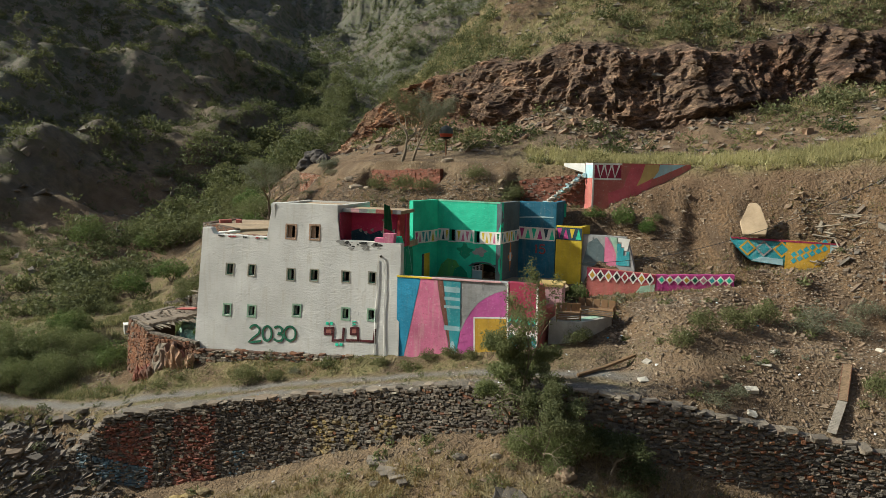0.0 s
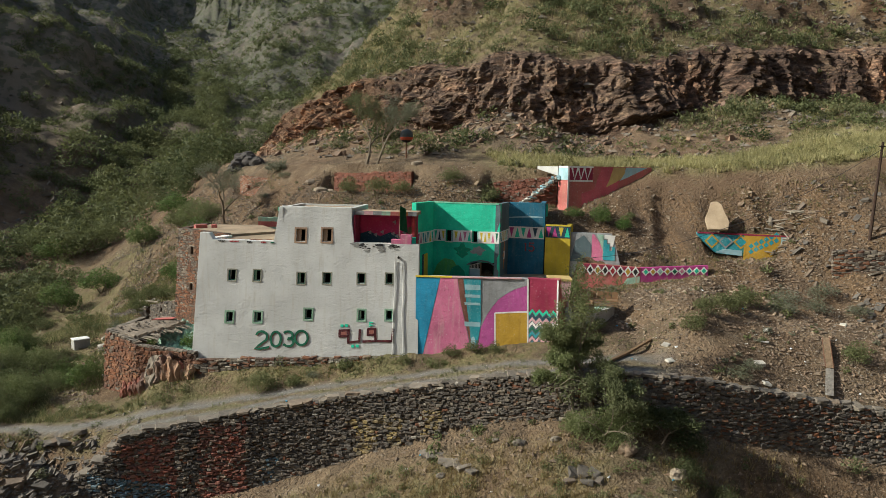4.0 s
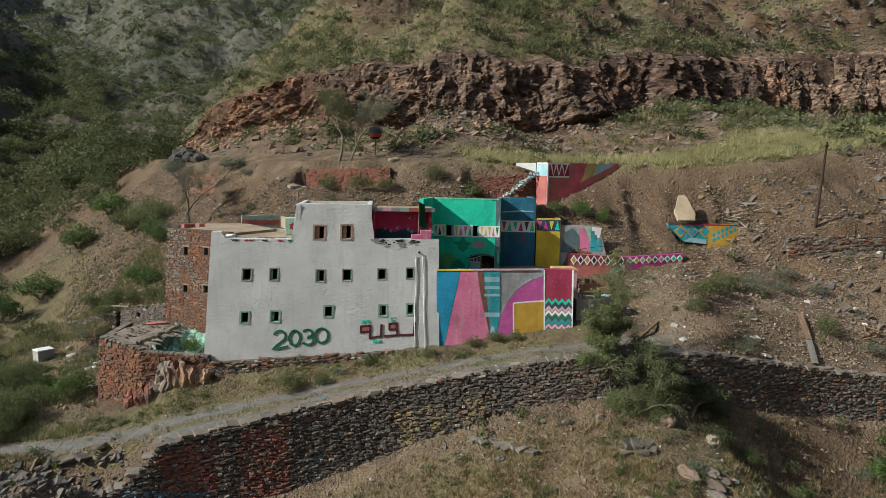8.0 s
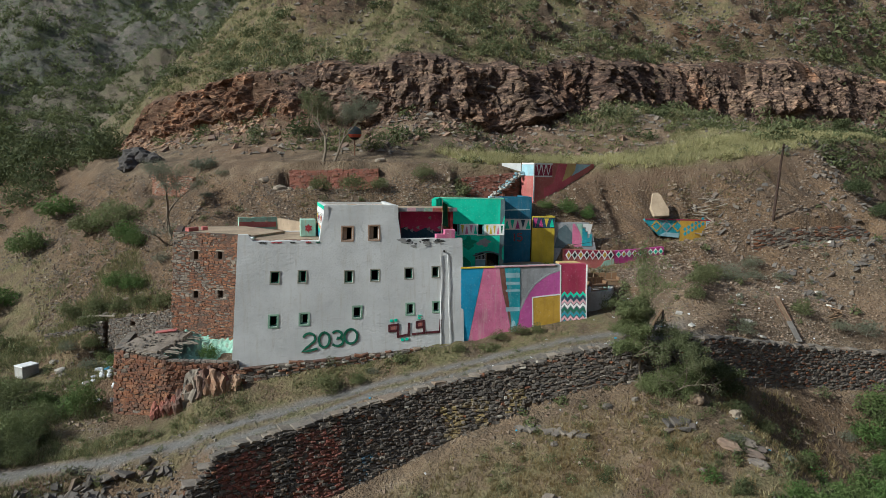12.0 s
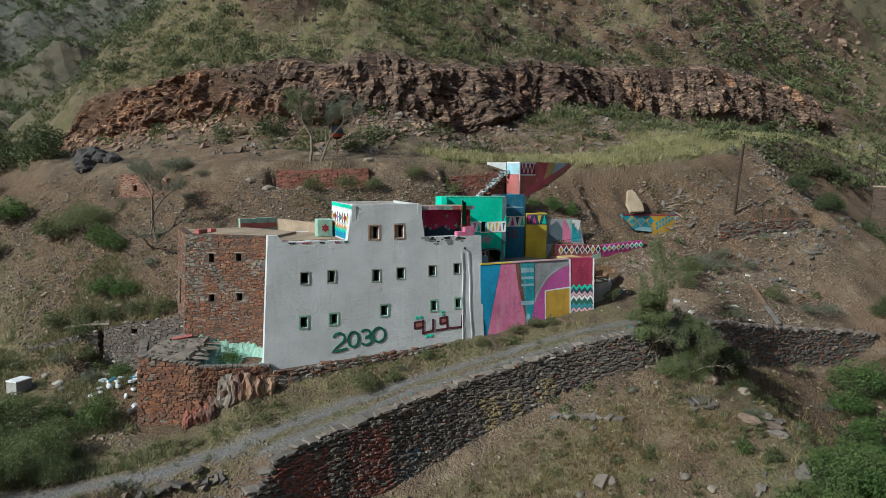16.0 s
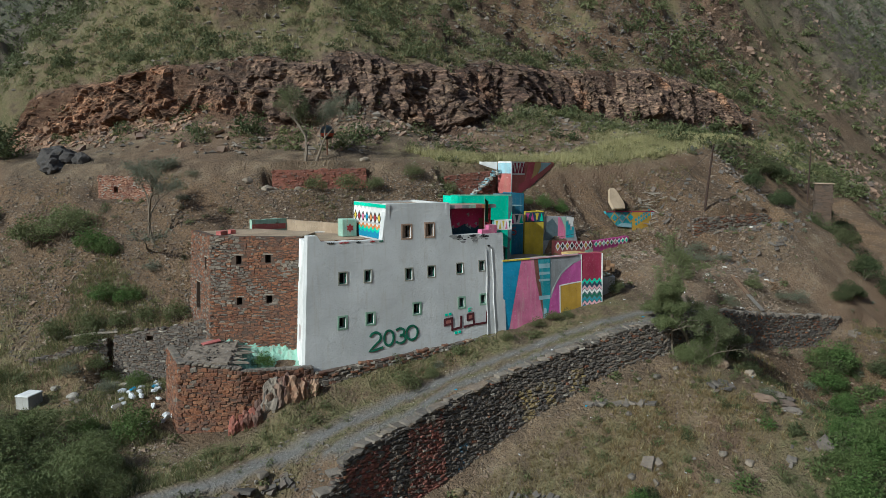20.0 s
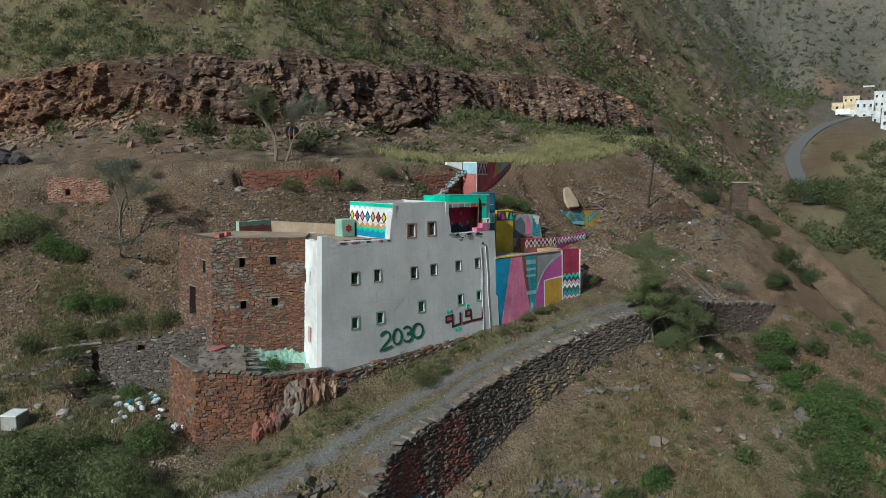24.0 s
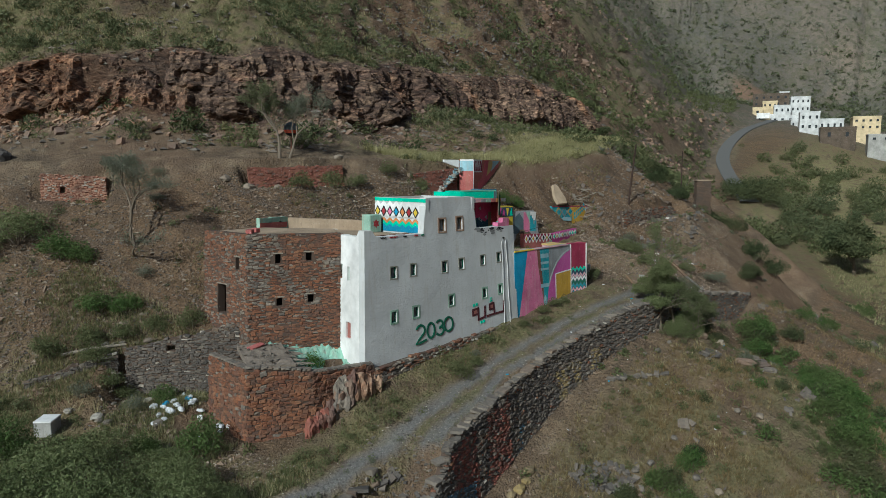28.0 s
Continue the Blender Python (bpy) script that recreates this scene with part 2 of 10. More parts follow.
STONE_BLACK = stone_mat("black rock", [(0.03, 0.028, 0.03), (0.05, 0.045, 0.045), (0.04, 0.037, 0.036)], 0.6, dust=0.12)
STONE_WHITE = stone_mat("white block stone", [(0.58, 0.55, 0.50), (0.50, 0.47, 0.42), (0.62, 0.60, 0.56)], 0.5)
GLASS_DARK = plain("dark window glass", (0.03, 0.035, 0.04), 0.25)
M_BROWNSTONE = plaster("brown ruin stone", (0.10, 0.075, 0.055), (0.05, 0.04, 0.035), 0.5, 0.06, 0.95)
WHITE_DULL = plaster("dull white render", (0.56, 0.56, 0.56), (0.4, 0.38, 0.34), 0.3)
M_ROOFEARTH = plaster("crumbled earth", (0.21, 0.17, 0.135), (0.12, 0.10, 0.08), 0.6, 0.06, 0.95)
LEAF_F = leaf_mat("light feathery leaves", (0.095, 0.125, 0.045), (0.15, 0.18, 0.075), (0.21, 0.235, 0.115))
STONE_BRICK = stone_mat("pale red brick stone", [(0.34, 0.16, 0.10), (0.42, 0.22, 0.15), (0.28, 0.125, 0.085), (0.46, 0.30, 0.22)], dust=0.2)
IRON_DARK = plain("dark brown iron", (0.048, 0.026, 0.018), 0.85, 0.1, 0.4)
LEAF_G = leaf_mat("broad gorge leaves", (0.058, 0.074, 0.034), (0.092, 0.112, 0.054), (0.135, 0.155, 0.082))
LEAF_Y = leaf_mat("yellow-green dry leaves", (0.12, 0.115, 0.045), (0.185, 0.175, 0.075), (0.26, 0.24, 0.115))
LEAF_E = leaf_mat("dusty acacia leaves", (0.070, 0.088, 0.036), (0.115, 0.13, 0.062), (0.17, 0.18, 0.10))
STONE_CLIFF = stone_mat("purple brown cliff rock", [(0.15, 0.093, 0.072), (0.235, 0.14, 0.095), (0.065, 0.05, 0.046), (0.32, 0.195, 0.125), (0.18, 0.115, 0.088)], 0.5, dust=0.3)
STONE_UMBER = stone_mat("dark umber stone", [(0.075, 0.05, 0.036), (0.11, 0.07, 0.048), (0.055, 0.04, 0.032)], dust=0.12)
STONE_ORANGE = stone_mat("orange weathered rock", [(0.36, 0.19, 0.10), (0.27, 0.14, 0.085), (0.42, 0.25, 0.15), (0.18, 0.105, 0.075)], 0.5)
STONE_OUTCROP = stone_mat("dark grey outcrop rock", [(0.075, 0.068, 0.066), (0.13, 0.11, 0.10), (0.05, 0.046, 0.046), (0.17, 0.135, 0.11)], 0.5)
STONE_WALL = stone_mat("dark grey wall stone", [(0.075, 0.067, 0.062), (0.135, 0.118, 0.105), (0.048, 0.044, 0.042), (0.19, 0.16, 0.13), (0.10, 0.088, 0.08), (0.15, 0.105, 0.075)], dust=0.14)

# ---- the lie of the land ----
def value_noise(x, y, seed=0):
    xi, yi = np.floor(x).astype(np.int64), np.floor(y).astype(np.int64)
    fx, fy = x - xi, y - yi
    fx, fy = fx * fx * (3 - 2 * fx), fy * fy * (3 - 2 * fy)

    def h(a, b):
        n = (a * 374761393 + b * 668265263 + seed * 2147483647) & 0xFFFFFFFF
        n = ((n ^ (n >> 13)) * 1274126177) & 0xFFFFFFFF
        return ((n ^ (n >> 16)) & 0xFFFF) / 32767.5 - 1
    return (h(xi, yi) * (1 - fx) + h(xi + 1, yi) * fx) * (1 - fy) + (h(xi, yi + 1) * (1 - fx) + h(xi + 1, yi + 1) * fx) * fy


def fbm(x, y, size, octaves=4, seed=0, ridged=False):
    out, amp, f = 0, 1.0, 1.0 / size
    for k in range(octaves):
        v = value_noise(x * f + 17.3 * k, y * f - 9.1 * k, seed + k)
        out = out + amp * ((1 - 2 * np.abs(v)) if ridged else v)
        amp, f = amp * 0.5, f * 2.03
    return out


def smooth_line(points, step):
    """A smooth line through the points, resampled."""
    p = np.array(points, float)
    q = np.vstack([2 * p[0] - p[1], p, 2 * p[-1] - p[-2]])
    out = []
    for i in range(1, len(q) - 2):
        n = max(2, int(np.linalg.norm(q[i + 1] - q[i]) / step))
        for t in np.arange(n) / n:
            a, b, c, d = q[i - 1], q[i], q[i + 1], q[i + 2]
            out.append(0.5 * (2 * b + (c - a) * t + (2 * a - 5 * b + 4 * c - d) * t ** 2 + (3 * b - a - 3 * c + d) * t ** 3))
    out.append(p[-1])
    return np.array(out)


def beside(line, x, y):
    """Signed distance from the line (positive on its left), and the line's height and position there."""
    best = np.full(x.shape, 1e9)
    sign, hz, px, py = (np.zeros(x.shape) for _ in range(4))
    for a, b in zip(line[:-1], line[1:]):
        dx, dy = b[0] - a[0], b[1] - a[1]
        t = np.clip(((x - a[0]) * dx + (y - a[1]) * dy) / (dx * dx + dy * dy), 0, 1)
        ex, ey = x - a[0] - t * dx, y - a[1] - t * dy
        d = np.hypot(ex, ey)
        m = d < best
        best = np.where(m, d, best)
        sign = np.where(m, np.sign(dx * ey - dy * ex), sign)
        hz = np.where(m, a[2] + t * (b[2] - a[2]), hz)
        px = np.where(m, a[0] + t * dx, px)
        py = np.where(m, a[1] + t * dy, py)
    return best * np.where(sign == 0, 1, sign), hz, px, py


def smax(a, b, k):
    h = np.clip(0.5 + 0.5 * (a - b) / k, 0, 1)
    return b + (a - b) * h + k * h * (1 - h)


def step(x, a, b):
    t = np.clip((x - a) / (b - a), 0, 1)
    return t * t * (3 - 2 * t)


# the upper track along the hillside, its outer edge
TRACK = smooth_line([(-26, 420, 100), (-27, 260, 44), (-25, 160, 17), (-19, 110, 12.3), (-15, 89, 11.3), (-9.5, 75, 11.6), (-2.5, 64.5, 11.8), (8, 58.3, 11.9), (19.6, 53.4, 12.0),
                     (30, 49.0, 12.6), (42, 46.5, 14.2), (56, 46.5, 15.8), (75, 46.5, 14), (100, 45, 11), (150, 41, 8.5), (187, 38.5, 12.5), (198, 36, 19), (232, 34, 27), (274, 31, 33), (330, 34, 41), (480, 40, 60)], 3.0)
_east = TRACK[:, 1] < 66
_east &= TRACK[:, 0] > -3
# the retaining wall's line along the lower road
WALL = smooth_line([(-150, 75, -12), (-75, 57, -7.6), (-45, 51, -6.4), (-32, 46.5, -5.9), (-22, 42.6, -4.7), (-17, 42.0, -3.7), (-8, 40.4, -2.1), (-1, 37.7, -0.6), (2, 36.1, 0.1),
                    (8.4, 33.2, 0.7), (14, 32.2, 0.0), (19.3, 31.4, -0.9), (26, 29.0, -1.8), (34, 25.5, -3.4), (45, 20.5, -7.6), (80, 20, -6), (150, 24, 1.5), (190, 22, 10), (235, 4, 24), (290, -4, 31), (400, -20, 44)], 1.0)
WALL_X = [-25.5, -24, -21, -17.5, -12, -6, -1, 3, 8, 12, 19, 26, 29.5]
WALL_H = [0.0, 0.9, 2.9, 4.4, 4.1, 3.3, 2.6, 2.2, 2.2, 2.6, 2.7, 2.4, 0.0]
GORGE = smooth_line([(-95, -60, -14), (-70, 10, -12), (-46, 60, -6.5), (-37, 100, -1), (-33, 160, 10), (-32, 215, 24), (-44, 300, 47), (-64, 400, 76), (-100, 620, 150), (-120, 1000, 300), (-120, 1700, 420)], 6.0)
# top edge of the rock face above the upper track, and how far it stands over its foot
CLIFF = smooth_line([(-15, 420, 104), (-18, 260, 46), (-17, 160, 20), (-16, 122, 14.5), (-13, 112, 16.2), (-10.5, 108, 18), (-6.9, 104.3, 20.2), (-4.8, 100.8, 20.2), (0.5, 94, 21.8), (6.1, 87.1, 22.9), (9.7, 81.9, 23.2), (16, 78.2, 23.7), (22.5, 76.1, 24.1), (27, 75.2, 24.2),
                     (31, 76.2, 23.9), (36, 76.6, 24.8), (41, 75.8, 26.0), (50, 76.3, 26.4), (61, 76.6, 27), (67.3, 73, 28), (80, 70, 28.5), (95, 66.5, 27.5), (108, 64.6, 25.6), (116, 64, 24.5), (150, 61, 25), (190, 58, 30), (232, 56, 38), (330, 60, 52), (480, 66, 74)], 2.5)
CLIFF_X = [-17, -14, -10.5, -6, 1, 6, 16, 25, 29, 33, 37, 45, 58, 67, 80, 98, 108, 116]
CLIFF_H = [0, 2.0, 4.5, 5.8, 6.4, 6.9, 7.4, 7.6, 6.2, 5.8, 6.8, 7.2, 7.4, 8.0, 8.4, 7.6, 5.5, 0]
PAVED = smooth_line([(120, 27, 3), (156, 30.7, 6.3), (172, 33.2, 8.9), (188, 36.1, 12.3), (202, 37.6, 16), (216, 37.4, 19.9), (230, 35.3, 23.8), (243, 31.8, 27.8), (258, 26.6, 31.3), (274, 20.2, 33.8), (296, 18, 36)], 6.0)
ROAD_X = [-75, -45, -32, -24, -16, -2, 6, 12, 14]
ROAD_E = [4.0, 4.2, 3.9, 4.0, 3.6, 3.2, 3.6, 4.6, 5.0]


# walls that hold the slope back: foot line, ground level along it, width of the level ground in front
CUTS = [(-21.6, 63.6, -18.3, 57.2, -3.7, -3.5, 9), (-5.5, 66.6, 0.9, 61.2, 9.1, 9.3, 4), (-14.6, 80.0, -11.6, 76.2, 8.2, 7.9, 4), (7.4, 57.4, 12.1, 54.9, 8.4, 8.8, 3),
        (12.36, 53.3, 19.65, 53.0, 8.0, 11.8, 5.5), (12.1, 54.7, 12.36, 53.3, 8.4, 8.2, 2.5), (20.6, 47.2, 21.7, 46.74, 7.0, 5.9, 5), (21.7, 46.74, 25.4, 45.19, 5.25, 5.3, 6), (25.3, 45.23, 26.8, 44.6, 5.9, 6.8, 5), (10.9, 47.5, 15.14, 45.85, 3.6, 3.75, 4),
        (15.14, 45.85, 19.8, 44.5, 3.9, 4.2, 3), (-1.1, 48.8, .65, 50.9, 3.4, 3.4, 6), (-1.1, 48.8, 4.99, 48.2, 3.4, 3.4, 7), (4.99, 48.2, 6.57, 50.9, 3.4, 3.4, 5), (6.57, 50.9, 9.03, 49.66, 3.4, 3.4, 5), (0.65, 50.9, 4.99, 48.2, 3.4, 3.4, 6), (4.99, 48.2, 9.03, 49.66, 3.4, 3.5, 6), (9.05, 49.5, 10.75, 48.5, 3.5, 3.5, 5), (27.2, 40.9, 38.1, 36.5, 5.0, 5.6, 3), (-21.3, 57.2, -22.95, 52.9, -3.9, -4.2, 5)]


def land(x, y):
    """Height of the ground, and how much of it is road, rock face, grass, loose scree and upper bench."""
    d, tz, tx, ty = beside(TRACK, x, y)
    e, wz, wx, wy = beside(WALL, x, y)
    g, gz_, gx, gy = beside(GORGE, x, y)
    yt = np.interp(x, TRACK[_east, 0], TRACK[_east, 1])
    d = d + step(x, 22, 45) * ((y - yt) * 0.95 - d)
    tz = tz + step(x, -14, 6) * (1 - step(y, 115, 190) * (1 - step(x, 20, 60))) * (np.interp(x, TRACK[_east, 0], TRACK[_east, 2]) - tz)
    n1, n2, n3 = fbm(x, y, 9, 4, 1), fbm(x, y, 2.2, 4, 5), fbm(x, y, 60, 4, 9)
    ridge = fbm(x, y, 34, 5, 13, True)
    # the hill
    east = step(x, 60, 130)
    dc, cz, cx, cy = beside(CLIFF, x, y)
    cz = cz + 0.9 * fbm(cx, cy, 8.0, 2, 163)
    rise = np.interp(cx, CLIFF_X, CLIFF_H, 0, 0) * (0.92 + 0.16 * fbm(cx, cy, 9.0, 2, 161))
    reach = 3.2
    foot = 7.0 + 7.0 * step(x, 26, 46)
    grade = 0.74 + 0.30 * east
    above = np.maximum(dc, 0)
    talus = np.clip(d, 0, None) / np.maximum(np.clip(d, 0, None) + np.maximum(-dc - reach, 0), 0.1)
    hill_up = tz + (cz - rise - tz) * (0.25 * talus + 0.75 * talus ** 1.7) + step(dc + reach, 0, reach) * rise + grade * above
    hill_up = hill_up + np.minimum(above / 25, 1) * (2.0 * n1 + np.minimum(above / 80, 1) * (7 * n3 + 9 * ridge))
    # behind its nose the hill falls to the gorge
    ql, qs = -0.632 * (x + 12) + 0.776 * (y - 106), 0.776 * (x + 12) + 0.632 * (y - 106)
    brow = 14.5 + 0.76 * np.clip(qs, -10, 220) - 0.62 * np.maximum(ql, 0) + 2.5 * n1 + 3 * n3
    hill_up = np.where(ql > -12, -smax(-hill_up, -brow - 60 * (1 - step(ql, -12, 2)), 3.0), hill_up)
    face = step(dc, -reach - 4.5, -reach - 1.0) * (1 - step(dc, 0.2, 1.4)) * np.minimum(rise / 4.0, 1)
    crag = fbm(x * 0.9 + y * 0.5, y * 0.8 - x * 0.45, 5.5, 4, 41, True)
    blocks = fbm(x, y, 1.3, 3, 47, True)
    bare = step(fbm(x, y, 17, 4, 83) + 0.25 * step(x, 30, 60) + 0.35 * step(x, 28, 36) * (1 - step(dc, 8, 22)), 0.16, 0.55) * step(dc, 1, 6)
    rocky = np.maximum(0.4 * face, 0.8 * bare)
    hill_up = hill_up + face * (0.35 * crag + 0.2 * blocks) + bare * (0.8 + 1.1 * crag + 0.5 * blocks)
    # ledges of the tilted beds
    for bed, dip, part_ in ((3.1, 0.34, 0.75), (1.15, 0.42, 0.6)):
        lev = (hill_up + dip * x - 0.15 * y + 0.9 * n1 + 0.25 * n2) / bed
        fr = lev - np.floor(lev)
        hill_up = hill_up + rocky * part_ * bed * (step(fr, 0.5, 0.98) - fr)
    face = np.maximum(face, 0.65 * bare)
    drop = 0.80 + 0.17 * step(x, 11, 16) - 0.35 * step(x, 24, 33) + 0.30 * step(x, 40, 48)
    rills = np.abs(value_noise(tx / 2.3, ty * 0.4 + d * 0.05, 77)) * step(-d, 1, 3) * (1 - step(-d, 8, 11)) * step(x, 14, 19)
    hill_down = tz + drop * d - 1.3 * rills * step(x, 14, 17) + 0.35 * n1 * step(-d, 1, 4) + 0.12 * n2 * step(-d, 0.5, 3)
    hill_down = hill_down - 0.42 * np.maximum(-d - 16, 0) * step(x, 27, 37) * (1 - step(x, 52, 62))
    hill = np.where(d > 0, hill_up, hill_down) - 45 * step(y, 140, 210) * (1 - step(x, 10 + 0.25 * (y - 140), 50 + 0.4 * (y - 140)))
    # the far wall of the gorge
    west = gz_ + 0.08 * np.clip(g, -200, 9) + (0.22 + 0.20 * step(y, 85, 140) + 0.07 * step(y, 165, 240)) * np.maximum(g - 9, 0) + np.clip(np.abs(g) / 40, 0, 1) * (5 * ridge + 8 * n3 + 2 * n1)
    back = gz_ + 0.08 * np.minimum(-g, 16) + 0.42 * np.maximum(-g - 16, 0) + np.clip(-g / 40, 0, 1) * (4 * ridge + 6 * n3)
    near = gz_ + 0.10 * np.minimum(-g, 14) - 0.3 * np.maximum(-g - 14, 0) + 0.4 * n1
    west = np.where(g < 0, near + step(y, 165, 225) * (1 - step(x, 60, 160)) * (back - near), west)
    # terrace of the lower road
    w = np.interp(wx, ROAD_X, ROAD_E)
    out = np.maximum(e - w - 0.6, 0)
    terrace = wz + 0.05 * np.clip(e, 0, w) + 0.30 * np.clip(e - w, 0, 3.2) * step(wx, -21, -16) * (1 - step(wx, -8, -1)) + out * (0.20 + 0.10 * step(wx, 10, 16)) * (1 - 0.5 * step(-wx, 18, 28)) + 0.10 * n1 * step(e, w, w + 2) + 0.06 * n2 * step(e, w, w + 1)
    bank = wz + (0.60 - 0.38 * step(wx, 24, 40)) * np.clip(e, 0, 4.8) + 0.25 * np.maximum(e - 4.8, 0) + 0.12 * n1 * step(e, 0.5, 2) + 0.06 * n2
    terrace = terrace + (bank - terrace) * step(wx, 9.5, 14)
    terrace = terrace - 0.75 * np.clip(-19.6 - wx, 0, 4.2) * (1 - step(e, 0.2, 2.6)) * (1 - step(-wx, 26, 32))
    high = smax(smax(terrace, hill, 1.5), np.where(e > 0, west - 0.5, -50), 3.0)
    court = step(x, 7.5, 9.5) * (1 - step(x, 19.0, 22.0)) * step(y, 38.5, 40.0) * (1 - step(y + 0.34 * (x - 11), 47.65, 48.0))
    high = np.where(high > 2.6 + 0.16 * (x - 9), high + court * (2.6 + 0.16 * (x - 9) - high), high)
    for ax, ay, bx, by, za, zb, wide in CUTS:
        ln = math.hypot(bx - ax, by - ay)
        ux, uy = (bx - ax) / ln, (by - ay) / ln
        al, q = ((x - ax) * ux + (y - ay) * uy) / ln, (x - ax) * uy - (y - ay) * ux
        lvl = za + (zb - za) * np.clip(al, 0, 1) + 0.06 * n2 + 0.1 * n1
        mask = step(q, -0.6, -0.2) * (1 - step(q, wide * 0.45, wide)) * step(al, -1.2 / ln, 0.0) * (1 - step(al, 1.0, 1 + 1.2 / ln))
        high = high + mask * (np.minimum(high, lvl) - high)
    # the slope below the wall
    h = np.interp(wx, WALL_X, WALL_H, 0, 0)
    slope = 0.36 + 0.06 * step(wx, 8, 14)
    low = wz - h + np.where(h > 0.02, slope, slope * 0.9) * e + 0.35 * n1 * step(-e, 0.5, 4) + 0.13 * n2
    low = low - 2.1 * step(x, 6.5, 13) * (1 - step(x, 17, 26)) * step(-e, 0.6, 5)
    floor = -11.0 + 0.155 * np.maximum(x - 60, 0) + 0.35 * n1
    low = smax(low, hill - 60 * (1 - step(x, 26, 33)), 1.2)
    low = smax(low, floor, 3.0)
    # unseen southern slope, made up to close in the light
    low = smax(low, 0.5 * (-70 - y) - 10, 12.0)
    # the bare spur beyond the gully
    sp = np.clip(((x - 67) * -12 + (y - 34) * -17) / 433.0, -0.6, 1)
    spur = (8.2 - 14.0 * np.maximum(sp, 0)) - 0.62 * np.hypot(x - 67 + 12 * sp, y - 34 + 17 * sp) + 0.3 * n1
    low = smax(low, np.where(g < 0, gz_ - 1.0 + 0.5 * g, west - 1.0), 4.0)
    t = step(e, -0.30, 0.10)
    z = smax(low * (1 - t) + high * t, spur, 1.5)
    far = step(x, 330, 620)
    z = z + far * (0.48 * np.maximum(x - 360, 0) + 60 * fbm(x, y, 190, 4, 19, True) + 15 * fbm(x, y, 75, 3, 183, True) + 12 * n3) + step(y, 300, 700) * 30 * ridge
    # the added southern slope carried on, also out of view
    z = z + 0.40 * np.maximum(-y - 250, 0)
    z = z + np.maximum(step(y, 125, 190), 0.3 * step(g, 14, 40) * step(y, 60, 110)) * (2.6 * fbm(x, y, 34, 4, 53, True) + 1.0 * fbm(x, y, 14, 3, 57, True))
    pd, pz, _, _ = beside(PAVED, x, y)
    z = z + (1 - step(np.abs(pd), 4, 12)) * (pz - z) * step(x, 118, 130)
    rough_ = fbm(x, y, 1.1, 3, 171)
    z = z + 0.11 * rough_ * (1 - (1 - step(np.abs(e - 0.5 * w), 0.5 * w, 0.5 * w + 0.6)) * (1 - step(wx, 10, 13))) * (1 - step(np.hypot(x, y - 55), 60, 90))
    er = e + 0.35 * n2 + 0.2 * n1
    strip = (1 - step(np.abs(er - 0.52 * w), 0.22, 0.62)) * step(n1 + 0.5 * n2, -0.6, 0.0)
    shift = 1.9 * step(-wx, 18.5, 22) * (1 - step(-wx, 28, 34))
    road = step(er, 0.35 + shift, 0.8 + shift) * (1 - step(er, w - 0.7, w + 0.3)) * (1 - 0.85 * strip) * (1 - step(wx, 8.5, 12.5)) * step(wx, -110, -90)
    bench = step(d, -1.0, 0.5) * (1 - step(d, foot - 2.0, foot + 0.5)) * step(x, 4, 16) * (1 - step(x, 110, 150))
    bench = np.maximum(bench, 0.75 * step(x, 62, 85) * (1 - step(x, 190, 230)) * (1 - step(y, 8, 18)) * step(y, -70, -50))
    grass = np.clip(step(d, -2, 0) * (1 - face) * step(dc, 0.3, 3) * 0.95 + bench, 0, 1)
    grass = np.maximum(grass, step(-e, 1.0, 5) * (0.22 + 0.55 * step(n1 + 0.6 * n2, -0.35, 0.35)))
    side = step(-x, 21.5, 26) * (1 - step(y, 84, 100)) * step(e, w + 0.6, w + 2)
    grass = np.maximum(grass, 0.85 * side)
    grass = grass * (1 - 0.75 * step(x, 8, 14) * step(-e, 0.5, 2) * (1 - step(-e, 14, 20)))
    grass = np.maximum(grass, 0.9 * step(-spur - 5.5, 0, 2.5) * step(x, 36, 46) * step(-e, 1, 6) * (1 - step(x, 110, 150)))
    grass = np.maximum(grass, 0.85 * step(x, 70, 95) * (1 - step(y, 30, 37)) * (1 - step(x, 225, 260)) * step(y, -60, -40))
    grass = np.maximum(grass, strip * step(wx, -60, -40) * (1 - step(wx, 8, 12)))
    verge = step(er, w - 0.5, w + 0.2) * (1 - step(er, w + 2.4, w + 3.6)) * step(wx, -60, -40) * (1 - step(wx, 3, 8))
    grass = np.maximum(grass, 0.9 * verge)
    scree = np.maximum(step(x, 9, 14) * step(-e, 0.5, 2) * (1 - step(-e, 12, 18)) * (1 - step(x, 70, 80)), step(-d, 1, 3) * (1 - step(-d, 24, 32)) * step(e, w + 1, w + 5) * (1 - 0.8 * np.maximum(side, verge)))
    far_off = np.maximum(0.75 * step(x, 150, 260) * np.maximum(step(y, 30, 40), step(x, 215, 260)), np.maximum(0.6 * step(y, 112, 175) + 0.4 * step(y, 200, 260), step(g, 12, 40) * step(y, 60, 90)))
    face = face * (1 - 0.6 * far_off)
    return z, road, face, grass * (1 - np.where(y < 36, 0, far_off)), scree, bench, far_off


def spaced(lo, a, b, hi, fine, growth):
    core = list(np.arange(a, b, fine))
    left, right, s = [], [], fine
    v = a
    while v > lo:
        s *= growth
        v -= s
        left.append(v)
    s, v = fine, core[-1]
    while v < hi:
        s *= growth
        v += s
        right.append(v)
    return np.array(left[::-1] + core + right)


